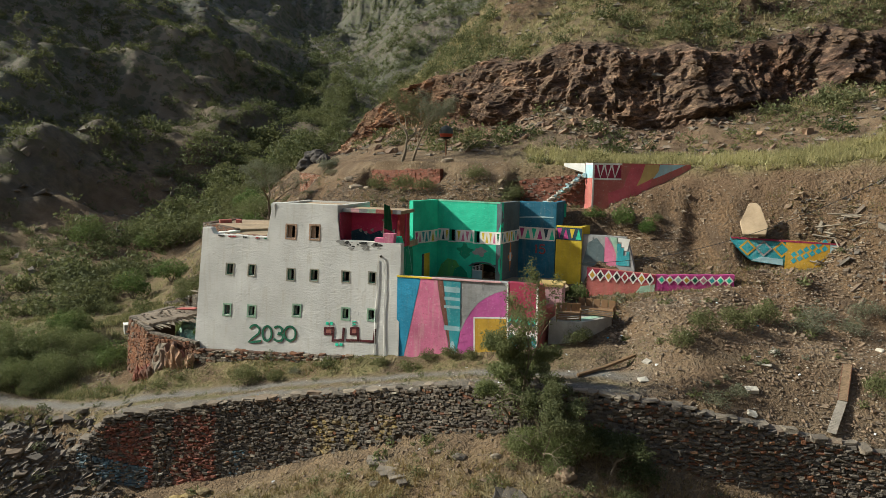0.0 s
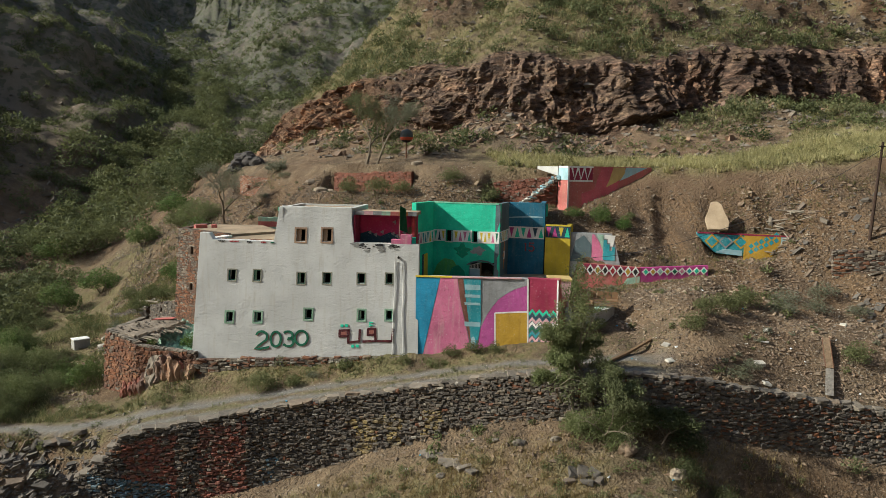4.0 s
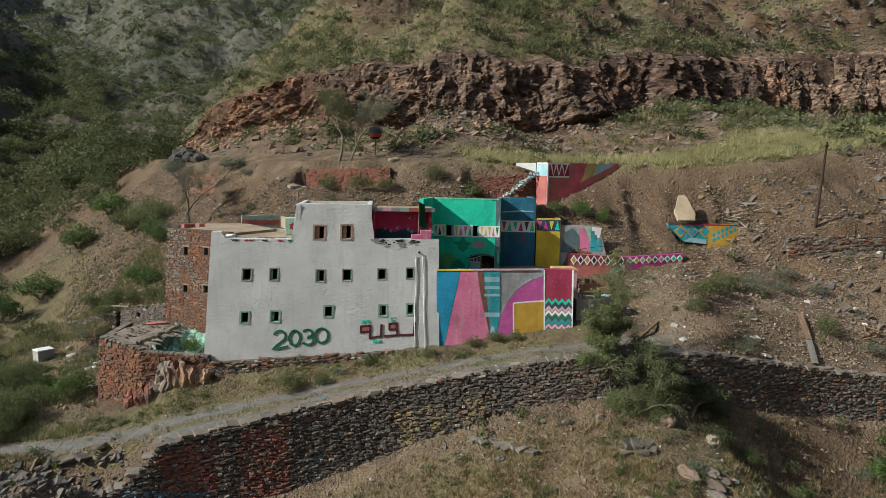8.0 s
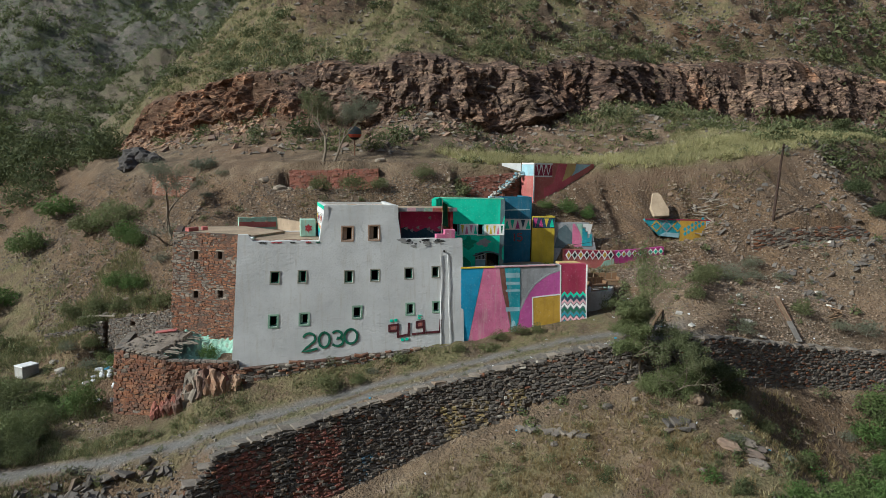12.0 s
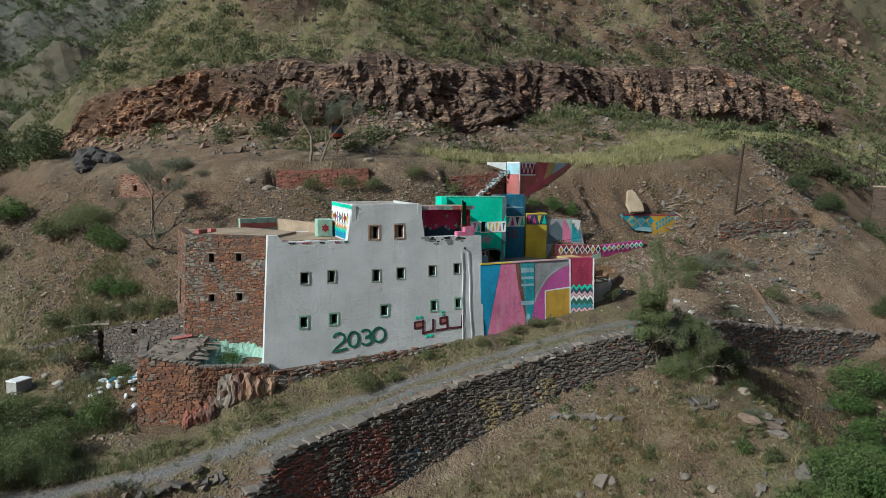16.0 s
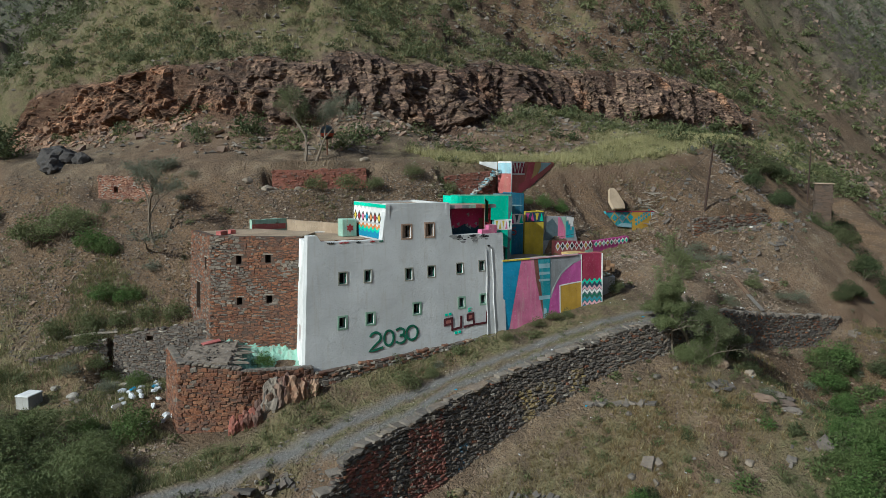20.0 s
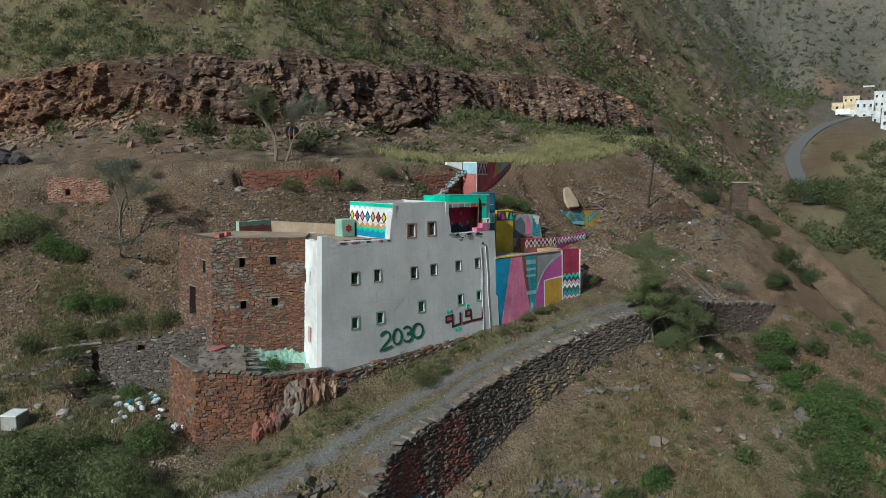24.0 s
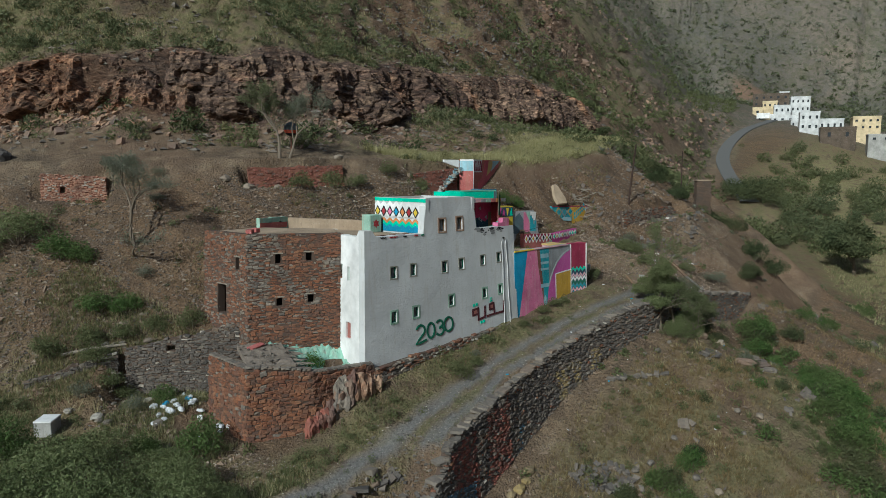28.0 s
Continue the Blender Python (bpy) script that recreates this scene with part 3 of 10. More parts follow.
GX = spaced(-1100, -34, 42, 2200, 0.38, 1.022)
GY = spaced(-500, 22, 100, 2000, 0.38, 1.022)
XX, YY = np.meshgrid(GX, GY)
GZ, M_ROAD, M_FACE, M_GRASS, M_SCREE, M_BENCH, M_FAR = land(XX, YY)


def ground(x, y, field=None):
    f = GZ if field is None else field
    i = np.clip(np.searchsorted(GX, x) - 1, 0, len(GX) - 2)
    j = np.clip(np.searchsorted(GY, y) - 1, 0, len(GY) - 2)
    u, v = (x - GX[i]) / (GX[i + 1] - GX[i]), (y - GY[j]) / (GY[j + 1] - GY[j])
    return (f[j, i] * (1 - u) + f[j, i + 1] * u) * (1 - v) + (f[j + 1, i] * (1 - u) + f[j + 1, i + 1] * u) * v


def gz1(x, y):
    return float(ground(np.array([float(x)]), np.array([float(y)]))[0])


# dark red-brown beds, with the shade on their faces painted into the colour
def umber_share(x):
    return step(x, 25, 32) * (1 - step(x, 55, 63))


def rust_share(x, y, z):
    """How far iron stain turns the rock orange: the hill's nose and some steep runs further on."""
    runs = step(fbm(x + 0.3 * y, z * 0.22, 4.0, 3, 131) + 0.35 * step(x, 50, 57) * (1 - step(x, 64, 70)), 0.2, 0.6) * step(x, 34, 48)
    return np.clip((1 - step(x, -3, 5)) * (0.75 + 0.3 * fbm(x, y + z, 4, 3, 133)) + 0.8 * runs + 0.35 * step(fbm(x, z, 7, 3, 135), 0.35, 0.7), 0, 1)


def red_bank(x, y):
    """Bare red terraces cut in the slope behind the village."""
    r = np.hypot((x - 398) / 22, (y - 36) / 16) + 0.5 * fbm(x, y, 22, 3, 181)
    return 0.6 * (1 - step(r, 0.5, 1.1))


def ground_mesh():
    ny, nx = XX.shape
    me = bpy.data.meshes.new("ground")
    idx = np.arange(nx * ny).reshape(ny, nx)
    quads = np.stack([idx[:-1, :-1], idx[:-1, 1:], idx[1:, 1:], idx[1:, :-1]], -1).reshape(-1, 4)
    me.from_pydata(np.stack([XX, YY, GZ], -1).reshape(-1, 3).tolist(), [], quads.tolist())
    # Haze and sky fill over far and west slopes are painted as paler colour.
    for nm, f in (("road", M_ROAD), ("face", M_FACE), ("grass", M_GRASS), ("scree", M_SCREE), ("bench", M_BENCH), ("rust", rust_share(XX, YY, GZ)), ("haze_pale", np.maximum(step(XX, 290, 420), 0.8 * step(-XX, 44, 62) * step(YY, 50, 90))), ("umber", umber_share(XX)), ("distant", M_FAR), ("red_bank", red_bank(XX, YY))):
        a = me.attributes.new(nm, 'FLOAT', 'POINT')
        a.data.foreach_set("value", f.reshape(-1).astype(np.float32))
    me.polygons.foreach_set("use_smooth", [True] * len(me.polygons))
    return me


def ground_material():
    m, N, L, b = mat("earth and rock", 0.95, spec=0.15)
    pos = N.new("ShaderNodeNewGeometry").outputs["Position"]
    big, mid, fine = tex_noise(N, L, 0.06, 5, pos), tex_noise(N, L, 0.55, 6, pos), tex_noise(N, L, 5.0, 6, pos)
    soil = ramp(N, L, mid, [(0.3, (0.088, 0.062, 0.040)), (0.47, (0.180, 0.127, 0.080)), (0.58, (0.255, 0.185, 0.118)), (0.72, (0.325, 0.255, 0.172))])
    soil = mixc(N, L, ramp(N, L, fine, [(0.35, grey(0)), (0.7, grey(0.5))]), soil, (0.10, 0.085, 0.07))
    wn = N.new("ShaderNodeTexNoise")
    wn.inputs["Scale"].default_value, wn.inputs["Detail"].default_value = 0.7, 5
    L.new(pos, wn.inputs["Vector"])
    wa = N.new("ShaderNodeVectorMath")
    wa.operation = 'MULTIPLY_ADD'
    wa.inputs[1].default_value = (3.5, 3.5, 3.5)
    L.new(wn.outputs["Color"], wa.inputs[0])
    L.new(pos, wa.inputs[2])
    warped = wa.outputs[0]
    cells = {}
    for key, sc in (("grit", 13.0), ("fine", 5.5), ("mid", 2.0), ("big", 0.55), ("scrub", 0.42), ("wood", 0.13)):
        v = N.new("ShaderNodeTexVoronoi")
        v.inputs["Scale"].default_value = sc
        v.inputs["Randomness"].default_value = 1.0
        L.new(warped if key in ("scrub", "wood", "mid") else pos, v.inputs["Vector"])
        sep = N.new("ShaderNodeSeparateColor")
        L.new(v.outputs["Color"], sep.inputs[0])
        cells[key] = (v.outputs["Distance"], sep.outputs[0])
    stones = ramp(N, L, cells["mid"][0], [(0.0, grey(1)), (0.25, grey(0.6)), (0.34, grey(0))])
    some = ramp(N, L, mid, [(0.42, grey(0)), (0.6, grey(0.9))])
    tone = ramp(N, L, cells["mid"][1], [(0.0, (0.075, 0.06, 0.05)), (0.5, (0.19, 0.15, 0.12)), (1.0, (0.34, 0.29, 0.24))])
    soil = mixc(N, L, math_node(N, L, 'MULTIPLY', stones, some), soil, tone)
    small = ramp(N, L, cells["fine"][0], [(0.0, grey(0.9)), (0.22, grey(0.5)), (0.3, grey(0))])
    tone2 = ramp(N, L, cells["fine"][1], [(0.0, (0.045, 0.036, 0.03)), (0.5, (0.14, 0.105, 0.08)), (0.8, (0.25, 0.195, 0.15)), (1.0, (0.44, 0.39, 0.33))])
    grit = ramp(N, L, cells["grit"][0], [(0.0, grey(0.8)), (0.25, grey(0.5)), (0.4, grey(0))])
    tone3 = ramp(N, L, cells["grit"][1], [(0.0, (0.04, 0.03, 0.024)), (0.6, (0.16, 0.12, 0.085)), (1.0, (0.42, 0.36, 0.29))])
    soil = mixc(N, L, grit, soil, tone3)
    soil = mixc(N, L, math_node(N, L, 'MULTIPLY', small, 0.85), soil, tone2)
    soil = mixc(N, L, ramp(N, L, cells["big"][1], [(0.3, grey(0)), (1.0, grey(0.45))]), soil, (0.085, 0.068, 0.052))
    soil = mixc(N, L, ramp(N, L, big, [(0.42, grey(0)), (0.62, grey(0.55))]), soil, (0.20, 0.125, 0.08))
    dry = ramp(N, L, fine, [(0.3, (0.13, 0.102, 0.052)), (0.55, (0.225, 0.19, 0.098)), (0.75, (0.335, 0.295, 0.165))])
    green = ramp(N, L, fine, [(0.3, (0.075, 0.07, 0.032)), (0.55, (0.15, 0.14, 0.065)), (0.75, (0.22, 0.205, 0.105))])
    turf = mixc(N, L, ramp(N, L, mid, [(0.44, grey(0)), (0.60, grey(1))]), dry, green)
    gfac = math_node(N, L, 'MULTIPLY', attr(N, "grass"), ramp(N, L, mid, [(0.36, grey(0.1)), (0.55, grey(0.95))]))
    col = mixc(N, L, gfac, soil, turf)
    col = mixc(N, L, math_node(N, L, 'MULTIPLY', attr(N, "bench"), ramp(N, L, mid, [(0.38, grey(0.1)), (0.52, grey(0.85))])), col, ramp(N, L, fine, [(0.3, (0.19, 0.165, 0.075)), (0.55, (0.31, 0.275, 0.135)), (0.75, (0.43, 0.39, 0.21))]))
    loose = ramp(N, L, fine, [(0.3, (0.062, 0.038, 0.023)), (0.5, (0.155, 0.097, 0.056)), (0.72, (0.275, 0.185, 0.112))])
    loose = mixc(N, L, grit, loose, tone3)
    mps = N.new("ShaderNodeMapping")
    mps.inputs["Rotation"].default_value = (0, 0, 0.5)
    mps.inputs["Scale"].default_value = (1.5, 0.16, 0.2)
    L.new(pos, mps.inputs["Vector"])
    runs = tex_noise(N, L, 0.7, 5, mps.outputs[0], 0.65)
    loose = mixc(N, L, ramp(N, L, runs, [(0.44, grey(0)), (0.60, grey(0.75))]), loose, (0.075, 0.055, 0.042))
    loose = mixc(N, L, math_node(N, L, 'MULTIPLY', small, 0.8), loose, tone2)
    loose = mixc(N, L, math_node(N, L, 'MULTIPLY', stones, some), loose, tone)
    col = mixc(N, L, math_node(N, L, 'MULTIPLY', attr(N, "scree"), 0.8), col, loose)
    mp = N.new("ShaderNodeMapping")
    mp.inputs["Rotation"].default_value = (0.5, 0.35, 0.3)
    mp.inputs["Scale"].default_value = (0.5, 0.5, 1.9)
    L.new(pos, mp.inputs["Vector"])
    strata = tex_noise(N, L, 1.0, 7, mp.outputs[0], 0.68)
    rock = ramp(N, L, strata, [(0.28, (0.03, 0.024, 0.022)), (0.45, (0.10, 0.068, 0.055)), (0.58, (0.23, 0.14, 0.095)), (0.75, (0.36, 0.25, 0.175))])
    rock = mixc(N, L, math_node(N, L, 'MULTIPLY', grit, 0.7), rock, tone3)
    rock = mixc(N, L, ramp(N, L, big, [(0.45, grey(0)), (0.6, grey(0.6))]), rock, (0.20, 0.115, 0.08))
    rock = mixc(N, L, ramp(N, L, cells["big"][1], [(0.2, grey(0)), (1.0, grey(0.45))]), rock, (0.06, 0.045, 0.04))
    rock = mixc(N, L, ramp(N, L, cells["mid"][1], [(0.5, grey(0)), (1.0, grey(0.5))]), rock, (0.27, 0.19, 0.14))
    rock = mixc(N, L, math_node(N, L, 'MULTIPLY', attr(N, "rust"), 0.8), rock, ramp(N, L, strata, [(0.3, (0.11, 0.058, 0.034)), (0.5, (0.25, 0.135, 0.078)), (0.72, (0.40, 0.26, 0.165))]))
    rock = mixc(N, L, math_node(N, L, 'MULTIPLY', attr(N, "umber"), 0.7), rock, ramp(N, L, strata, [(0.30, (0.036, 0.024, 0.021)), (0.50, (0.092, 0.058, 0.046)), (0.72, (0.18, 0.115, 0.085))]))
    col = mixc(N, L, attr(N, "face"), col, rock)
    # distant slopes: grey-brown rubble dotted with scrub
    rubble = ramp(N, L, mid, [(0.3, (0.088, 0.079, 0.068)), (0.5, (0.142, 0.127, 0.108)), (0.7, (0.20, 0.178, 0.152))])
    rubble = mixc(N, L, math_node(N, L, 'MULTIPLY', stones, 0.7), rubble, tone)
    rubble = mixc(N, L, ramp(N, L, big, [(0.46, grey(0)), (0.62, grey(0.7))]), rubble, (0.20, 0.16, 0.125))
    rubble = mixc(N, L, ramp(N, L, cells["big"][1], [(0.3, grey(0)), (1.0, grey(0.5))]), rubble, (0.10, 0.09, 0.085))
    # broad tones paint in the ridge shading that frontal sun leaves flat
    broad = tex_noise(N, L, 0.013, 6, pos, 0.6)
    rubble = mixc(N, L, ramp(N, L, broad, [(0.42, grey(0.65)), (0.56, grey(0))]), rubble, (0.085, 0.088, 0.07))
    rubble = mixc(N, L, ramp(N, L, broad, [(0.56, grey(0)), (0.68, grey(0.5))]), rubble, (0.20, 0.160, 0.122))
    red_cut = ramp(N, L, strata, [(0.35, (0.17, 0.095, 0.062)), (0.6, (0.30, 0.165, 0.105))])
    # haze put into the colour: far and west slopes mixed towards paler grey
    rubble = mixc(N, L, math_node(N, L, 'MULTIPLY', attr(N, "haze_pale"), 0.6), rubble, ramp(N, L, broad, [(0.40, (0.125, 0.128, 0.122)), (0.50, (0.175, 0.160, 0.140)), (0.60, (0.225, 0.195, 0.158))]))
    for key, lim in (("scrub", 0.52), ("wood", 0.40)):
        dot = ramp(N, L, cells[key][0], [(0.0, grey(1)), (lim - 0.08, grey(0.9)), (lim, grey(0))])
        held = ramp(N, L, cells[key][1], [(0.15, grey(0)), (0.3, grey(0.9))])
        hue = ramp(N, L, fine, [(0.3, (0.060, 0.068, 0.045)), (0.7, (0.12, 0.13, 0.085))])
        rubble = mixc(N, L, math_node(N, L, 'MULTIPLY', math_node(N, L, 'MULTIPLY', dot, held), 0.9 if key == "scrub" else 0.7), rubble, hue)
    rubble = mixc(N, L, attr(N, "red_bank"), rubble, red_cut)
    col = mixc(N, L, attr(N, "distant"), col, rubble)
    gravel = ramp(N, L, fine, [(0.3, (0.105, 0.099, 0.093)), (0.6, (0.160, 0.152, 0.143)), (0.8, (0.24, 0.228, 0.215))])
    gravel = mixc(N, L, grit, gravel, ramp(N, L, cells["grit"][1], [(0.0, (0.06, 0.052, 0.045)), (0.75, (0.18, 0.165, 0.145)), (1.0, (0.42, 0.39, 0.35))]))
    gravel = mixc(N, L, ramp(N, L, mid, [(0.50, grey(0)), (0.66, grey(0.3))]), gravel, (0.13, 0.12, 0.07))
    col = mixc(N, L, attr(N, "road"), col, gravel)
    L.new(col, b.inputs["Base Color"])
    hgt = math_node(N, L, 'ADD', math_node(N, L, 'ADD', math_node(N, L, 'MULTIPLY', stones, 0.35), math_node(N, L, 'ADD', math_node(N, L, 'MULTIPLY', grit, 0.12), math_node(N, L, 'MULTIPLY', small, 0.22))), math_node(N, L, 'ADD', fine, math_node(N, L, 'MULTIPLY', math_node(N, L, 'MULTIPLY', attr(N, "face"), strata), 8.0)))
    hgt = math_node(N, L, 'MULTIPLY', hgt, math_node(N, L, 'SUBTRACT', 1.0, math_node(N, L, 'MULTIPLY', attr(N, "road"), 0.75)))
    bump(N, L, b, hgt, 1.0, 0.34)
    return m


ground_ob = new("ground", ground_mesh())
ground_ob.data.materials.append(ground_material())
tagged(ground_ob, "steep dry hillside of brown earth, scree and rock with a gravel track", "ground", kind="structure")

def cliff_sheet():
    """The rock face: a sheet from foot to brow with buttresses, dipping beds and broken blocks."""
    L = CLIFF[(CLIFF[:, 0] > -14.6) & (CLIFF[:, 0] < 117)]
    L = L[int(np.argmax(L[:, 1] < 113)):]
    arc_ = np.concatenate([[0], np.cumsum(np.hypot(np.diff(L[:, 0]), np.diff(L[:, 1])))])
    u = np.arange(0, arc_[-1], 0.24)
    tx, ty = np.interp(u, arc_, L[:, 0]), np.interp(u, arc_, L[:, 1])
    k = np.ones(25) / 25
    dx = np.convolve(np.pad(np.gradient(tx), 12, 'edge'), k, 'valid')
    dy = np.convolve(np.pad(np.gradient(ty), 12, 'edge'), k, 'valid')
    ln = np.hypot(dx, dy)
    nx, ny = dy / ln, -dx / ln
    rise = np.interp(tx, CLIFF_X, CLIFF_H, 0, 0)
    zt, zf = ground(tx - 0.9 * nx, ty - 0.9 * ny) + 0.05, ground(tx + 4.3 * nx, ty + 4.3 * ny) - 0.5
    rows = 44
    v = np.linspace(0, 1, rows)[:, None]
    U, TX, TY, NX, NY = (np.repeat(q[None], rows, 0) for q in (u, tx, ty, nx, ny))
    Z = zf[None] + (zt - zf)[None] * v
    amp = np.clip(v / 0.16, 0, 1) * np.clip((1 - v) / 0.10, 0, 1) * np.clip(rise / 6.0, 0, 1)[None]
    out = 4.3 * (1 - v) ** 1.25 - 0.9 * v ** 5
    dip = 0.38 + 0.22 * np.sin(U / 17.0)
    joint = (U * 0.95 - 0.5 * Z + 0.8 * fbm(U, Z, 5.0, 3, 157)) / 1.9
    joint = joint - np.floor(joint)
    warp = fbm(U, Z, 3.0, 3, 141)
    out = out + amp * (1.3 * fbm(U, Z * 0.22, 7.5, 4, 143, True) + 0.5 * fbm(U, Z * 0.35, 2.4, 3, 145, True) + 0.45 * (step(joint, 0, 0.8) - step(joint, 0.8, 1)) * (0.5 + fbm(U, Z, 6.0, 2, 159)))
    for bed, w in ((2.3, 0.22), (1.15, 0.17), (0.62, 0.15)):
        lev = (Z + dip * U + 0.7 * warp) / bed
        fr = lev - np.floor(lev)
        out = out + amp * w * (step(fr, 0.0, 0.85) - step(fr, 0.85, 1.0) - 0.5) * (0.6 + 0.6 * fbm(U, Z, 4.0, 2, 149))
        cell = np.floor(U / (bed * 1.1) + 0.8 * warp + 0.37 * np.floor(lev))
        out = out + amp * 0.34 * bed ** 0.6 * value_noise(cell * 7.31, np.floor(lev) * 3.77, 151)
    out = out + amp * (0.16 * fbm(U, Z, 0.8, 2, 153) + 0.16 * value_noise(np.floor(U / 0.5 + 0.6 * warp) * 5.3, np.floor((Z + dip * U) / 0.34) * 4.1, 185))
    X, Y = TX + NX * out, TY + NY * out
    Z = Z + amp * 0.18 * fbm(U, Z, 0.9, 3, 155)
    me = bpy.data.meshes.new("cliff")
    nu = len(u)
    idx = np.arange(rows * nu).reshape(rows, nu)
    fc = np.stack([idx[:-1, :-1], idx[:-1, 1:], idx[1:, 1:], idx[1:, :-1]], -1).reshape(-1, 4)
    me.from_pydata(np.stack([X, Y, Z], -1).reshape(-1, 3).tolist(), [], fc.tolist())
    for nm, f in (("rust", rust_share(X, Y, Z)), ("umber", umber_share(X))):
        a = me.attributes.new(nm, 'FLOAT', 'POINT')
        a.data.foreach_set("value", f.reshape(-1).astype(np.float32))
    return me


def cliff_material():
    m, N, L, b = mat("bedded cliff rock", 0.92, spec=0.2)
    pos = N.new("ShaderNodeNewGeometry").outputs["Position"]
    mp = N.new("ShaderNodeMapping")
    mp.inputs["Rotation"].default_value = (0.1, 0.32, 0.1)
    mp.inputs["Scale"].default_value = (0.32, 0.32, 1.9)
    L.new(pos, mp.inputs["Vector"])
    strata, fine, mid = tex_noise(N, L, 0.9, 7, mp.outputs[0], 0.66), tex_noise(N, L, 5.5, 6, pos, 0.7), tex_noise(N, L, 0.45, 5, pos)
    rock = ramp(N, L, strata, [(0.30, (0.058, 0.040, 0.033)), (0.45, (0.132, 0.088, 0.069)), (0.58, (0.215, 0.148, 0.108)), (0.74, (0.32, 0.235, 0.17))])
    orange = ramp(N, L, strata, [(0.30, (0.12, 0.062, 0.036)), (0.46, (0.245, 0.128, 0.072)), (0.60, (0.345, 0.195, 0.115)), (0.75, (0.45, 0.30, 0.20))])
    # umber beds: own dark tone plus shade put into the colour
    rock = mixc(N, L, math_node(N, L, 'MULTIPLY', attr(N, "umber"), 0.75), rock, ramp(N, L, strata, [(0.30, (0.036, 0.024, 0.021)), (0.50, (0.088, 0.055, 0.044)), (0.72, (0.17, 0.108, 0.080))]))
    col = mixc(N, L, attr(N, "rust"), rock, orange)
    col = mixc(N, L, ramp(N, L, mid, [(0.48, grey(0)), (0.66, grey(0.55))]), col, (0.20, 0.145, 0.095))
    col = mixc(N, L, ramp(N, L, fine, [(0.38, grey(0.55)), (0.56, grey(0))]), col, (0.05, 0.040, 0.036))
    col = mixc(N, L, ramp(N, L, fine, [(0.58, grey(0)), (0.76, grey(0.5))]), col, (0.36, 0.285, 0.22))
    # angular fragments between joints, each with its own tone
    hgt = math_node(N, L, 'ADD', math_node(N, L, 'MULTIPLY', strata, 1.2), math_node(N, L, 'MULTIPLY', fine, 0.7))
    jm = N.new("ShaderNodeMapping")
    jm.inputs["Rotation"].default_value = (0.2, 0.45, 0.2)
    jm.inputs["Scale"].default_value = (0.8, 0.8, 1.7)
    L.new(pos, jm.inputs["Vector"])
    for sc, share in ((0.8, 0.6), (2.4, 0.75)):
        v = N.new("ShaderNodeTexVoronoi")
        v.distance = 'CHEBYCHEV'
        v.inputs["Scale"].default_value = sc
        L.new(jm.outputs[0], v.inputs["Vector"])
        sep = N.new("ShaderNodeSeparateColor")
        L.new(v.outputs["Color"], sep.inputs[0])
        col = mixc(N, L, share, col, ramp(N, L, sep.outputs[0], [(0.1, (0.45, 0.42, 0.42)), (0.5, (1.0, 0.97, 0.95)), (0.95, (1.6, 1.52, 1.45))]), 'MULTIPLY')
        col = mixc(N, L, ramp(N, L, v.outputs["Distance"], [(0.46, grey(0)), (0.62, grey(0.4))]), col, (0.045, 0.035, 0.030))
        hgt = math_node(N, L, 'ADD', hgt, math_node(N, L, 'MULTIPLY', sep.outputs[2], 0.9 / sc ** 0.5))
    L.new(col, b.inputs["Base Color"])
    bump(N, L, b, hgt, 1.0, 0.26)
    return m


cliff_ob = new("cliff", cliff_sheet())
cliff_ob.data.materials.append(cliff_material())
tagged(cliff_ob, "purple-brown bedded cliff with orange stained rock above the track", "cliff", kind="structure")

# ---- building helpers ----
def thing(name, label, category, group="", at=(0, 0, 0), kind=""):
    ob = new(name)
    ob.location = at
    return tagged(ob, label, category, group, kind)


def finish(bm, name):
    me = bpy.data.meshes.new(name)
    bmesh.ops.recalc_face_normals(bm, faces=bm.faces)
    bm.to_mesh(me)
    bm.free()
    return me


def part(name, bm, material, parent=None, label="", smooth=False):
    me = bm if isinstance(bm, bpy.types.Mesh) else finish(bm, name)
    if material is not None and not me.materials:
        me.materials.append(material)
    if smooth:
        me.polygons.foreach_set("use_smooth", [True] * len(me.polygons))
        me.set_sharp_from_angle(angle=radians(28))
    ob = new(name, me)
    if parent is not None:
        ob.parent = parent
        m = parent.matrix_basis
        if parent.parent is not None:
            m = parent.parent.matrix_basis @ parent.matrix_parent_inverse @ m
        ob.matrix_parent_inverse = m.inverted()
    if label:
        ob["label"] = label
    return ob


def box_bm(m, sx, sy, sz, bevel=0.0, bm=None, jitter=0.0, rng=None):
    """A box with its base centre at m's origin."""
    bm = bm or bmesh.new()
    c = [(-.5, -.5, 0), (.5, -.5, 0), (.5, .5, 0), (-.5, .5, 0), (-.5, -.5, 1), (.5, -.5, 1), (.5, .5, 1), (-.5, .5, 1)]
    v = []
    for a, b, k in c:
        p = Vector((a * sx, b * sy, k * sz))
        if jitter:
            p += Vector([rng.uniform(-jitter, jitter) for _ in range(3)])
        v.append(bm.verts.new(m @ p))
    fs = [bm.faces.new([v[i] for i in f]) for f in ((3, 2, 1, 0), (4, 5, 6, 7), (0, 1, 5, 4), (1, 2, 6, 5), (2, 3, 7, 6), (3, 0, 4, 7))]
    if bevel:
        es = list({e for f in fs for e in f.edges})
        bmesh.ops.bevel(bm, geom=es, offset=bevel, segments=1, affect='EDGES')
    return bm


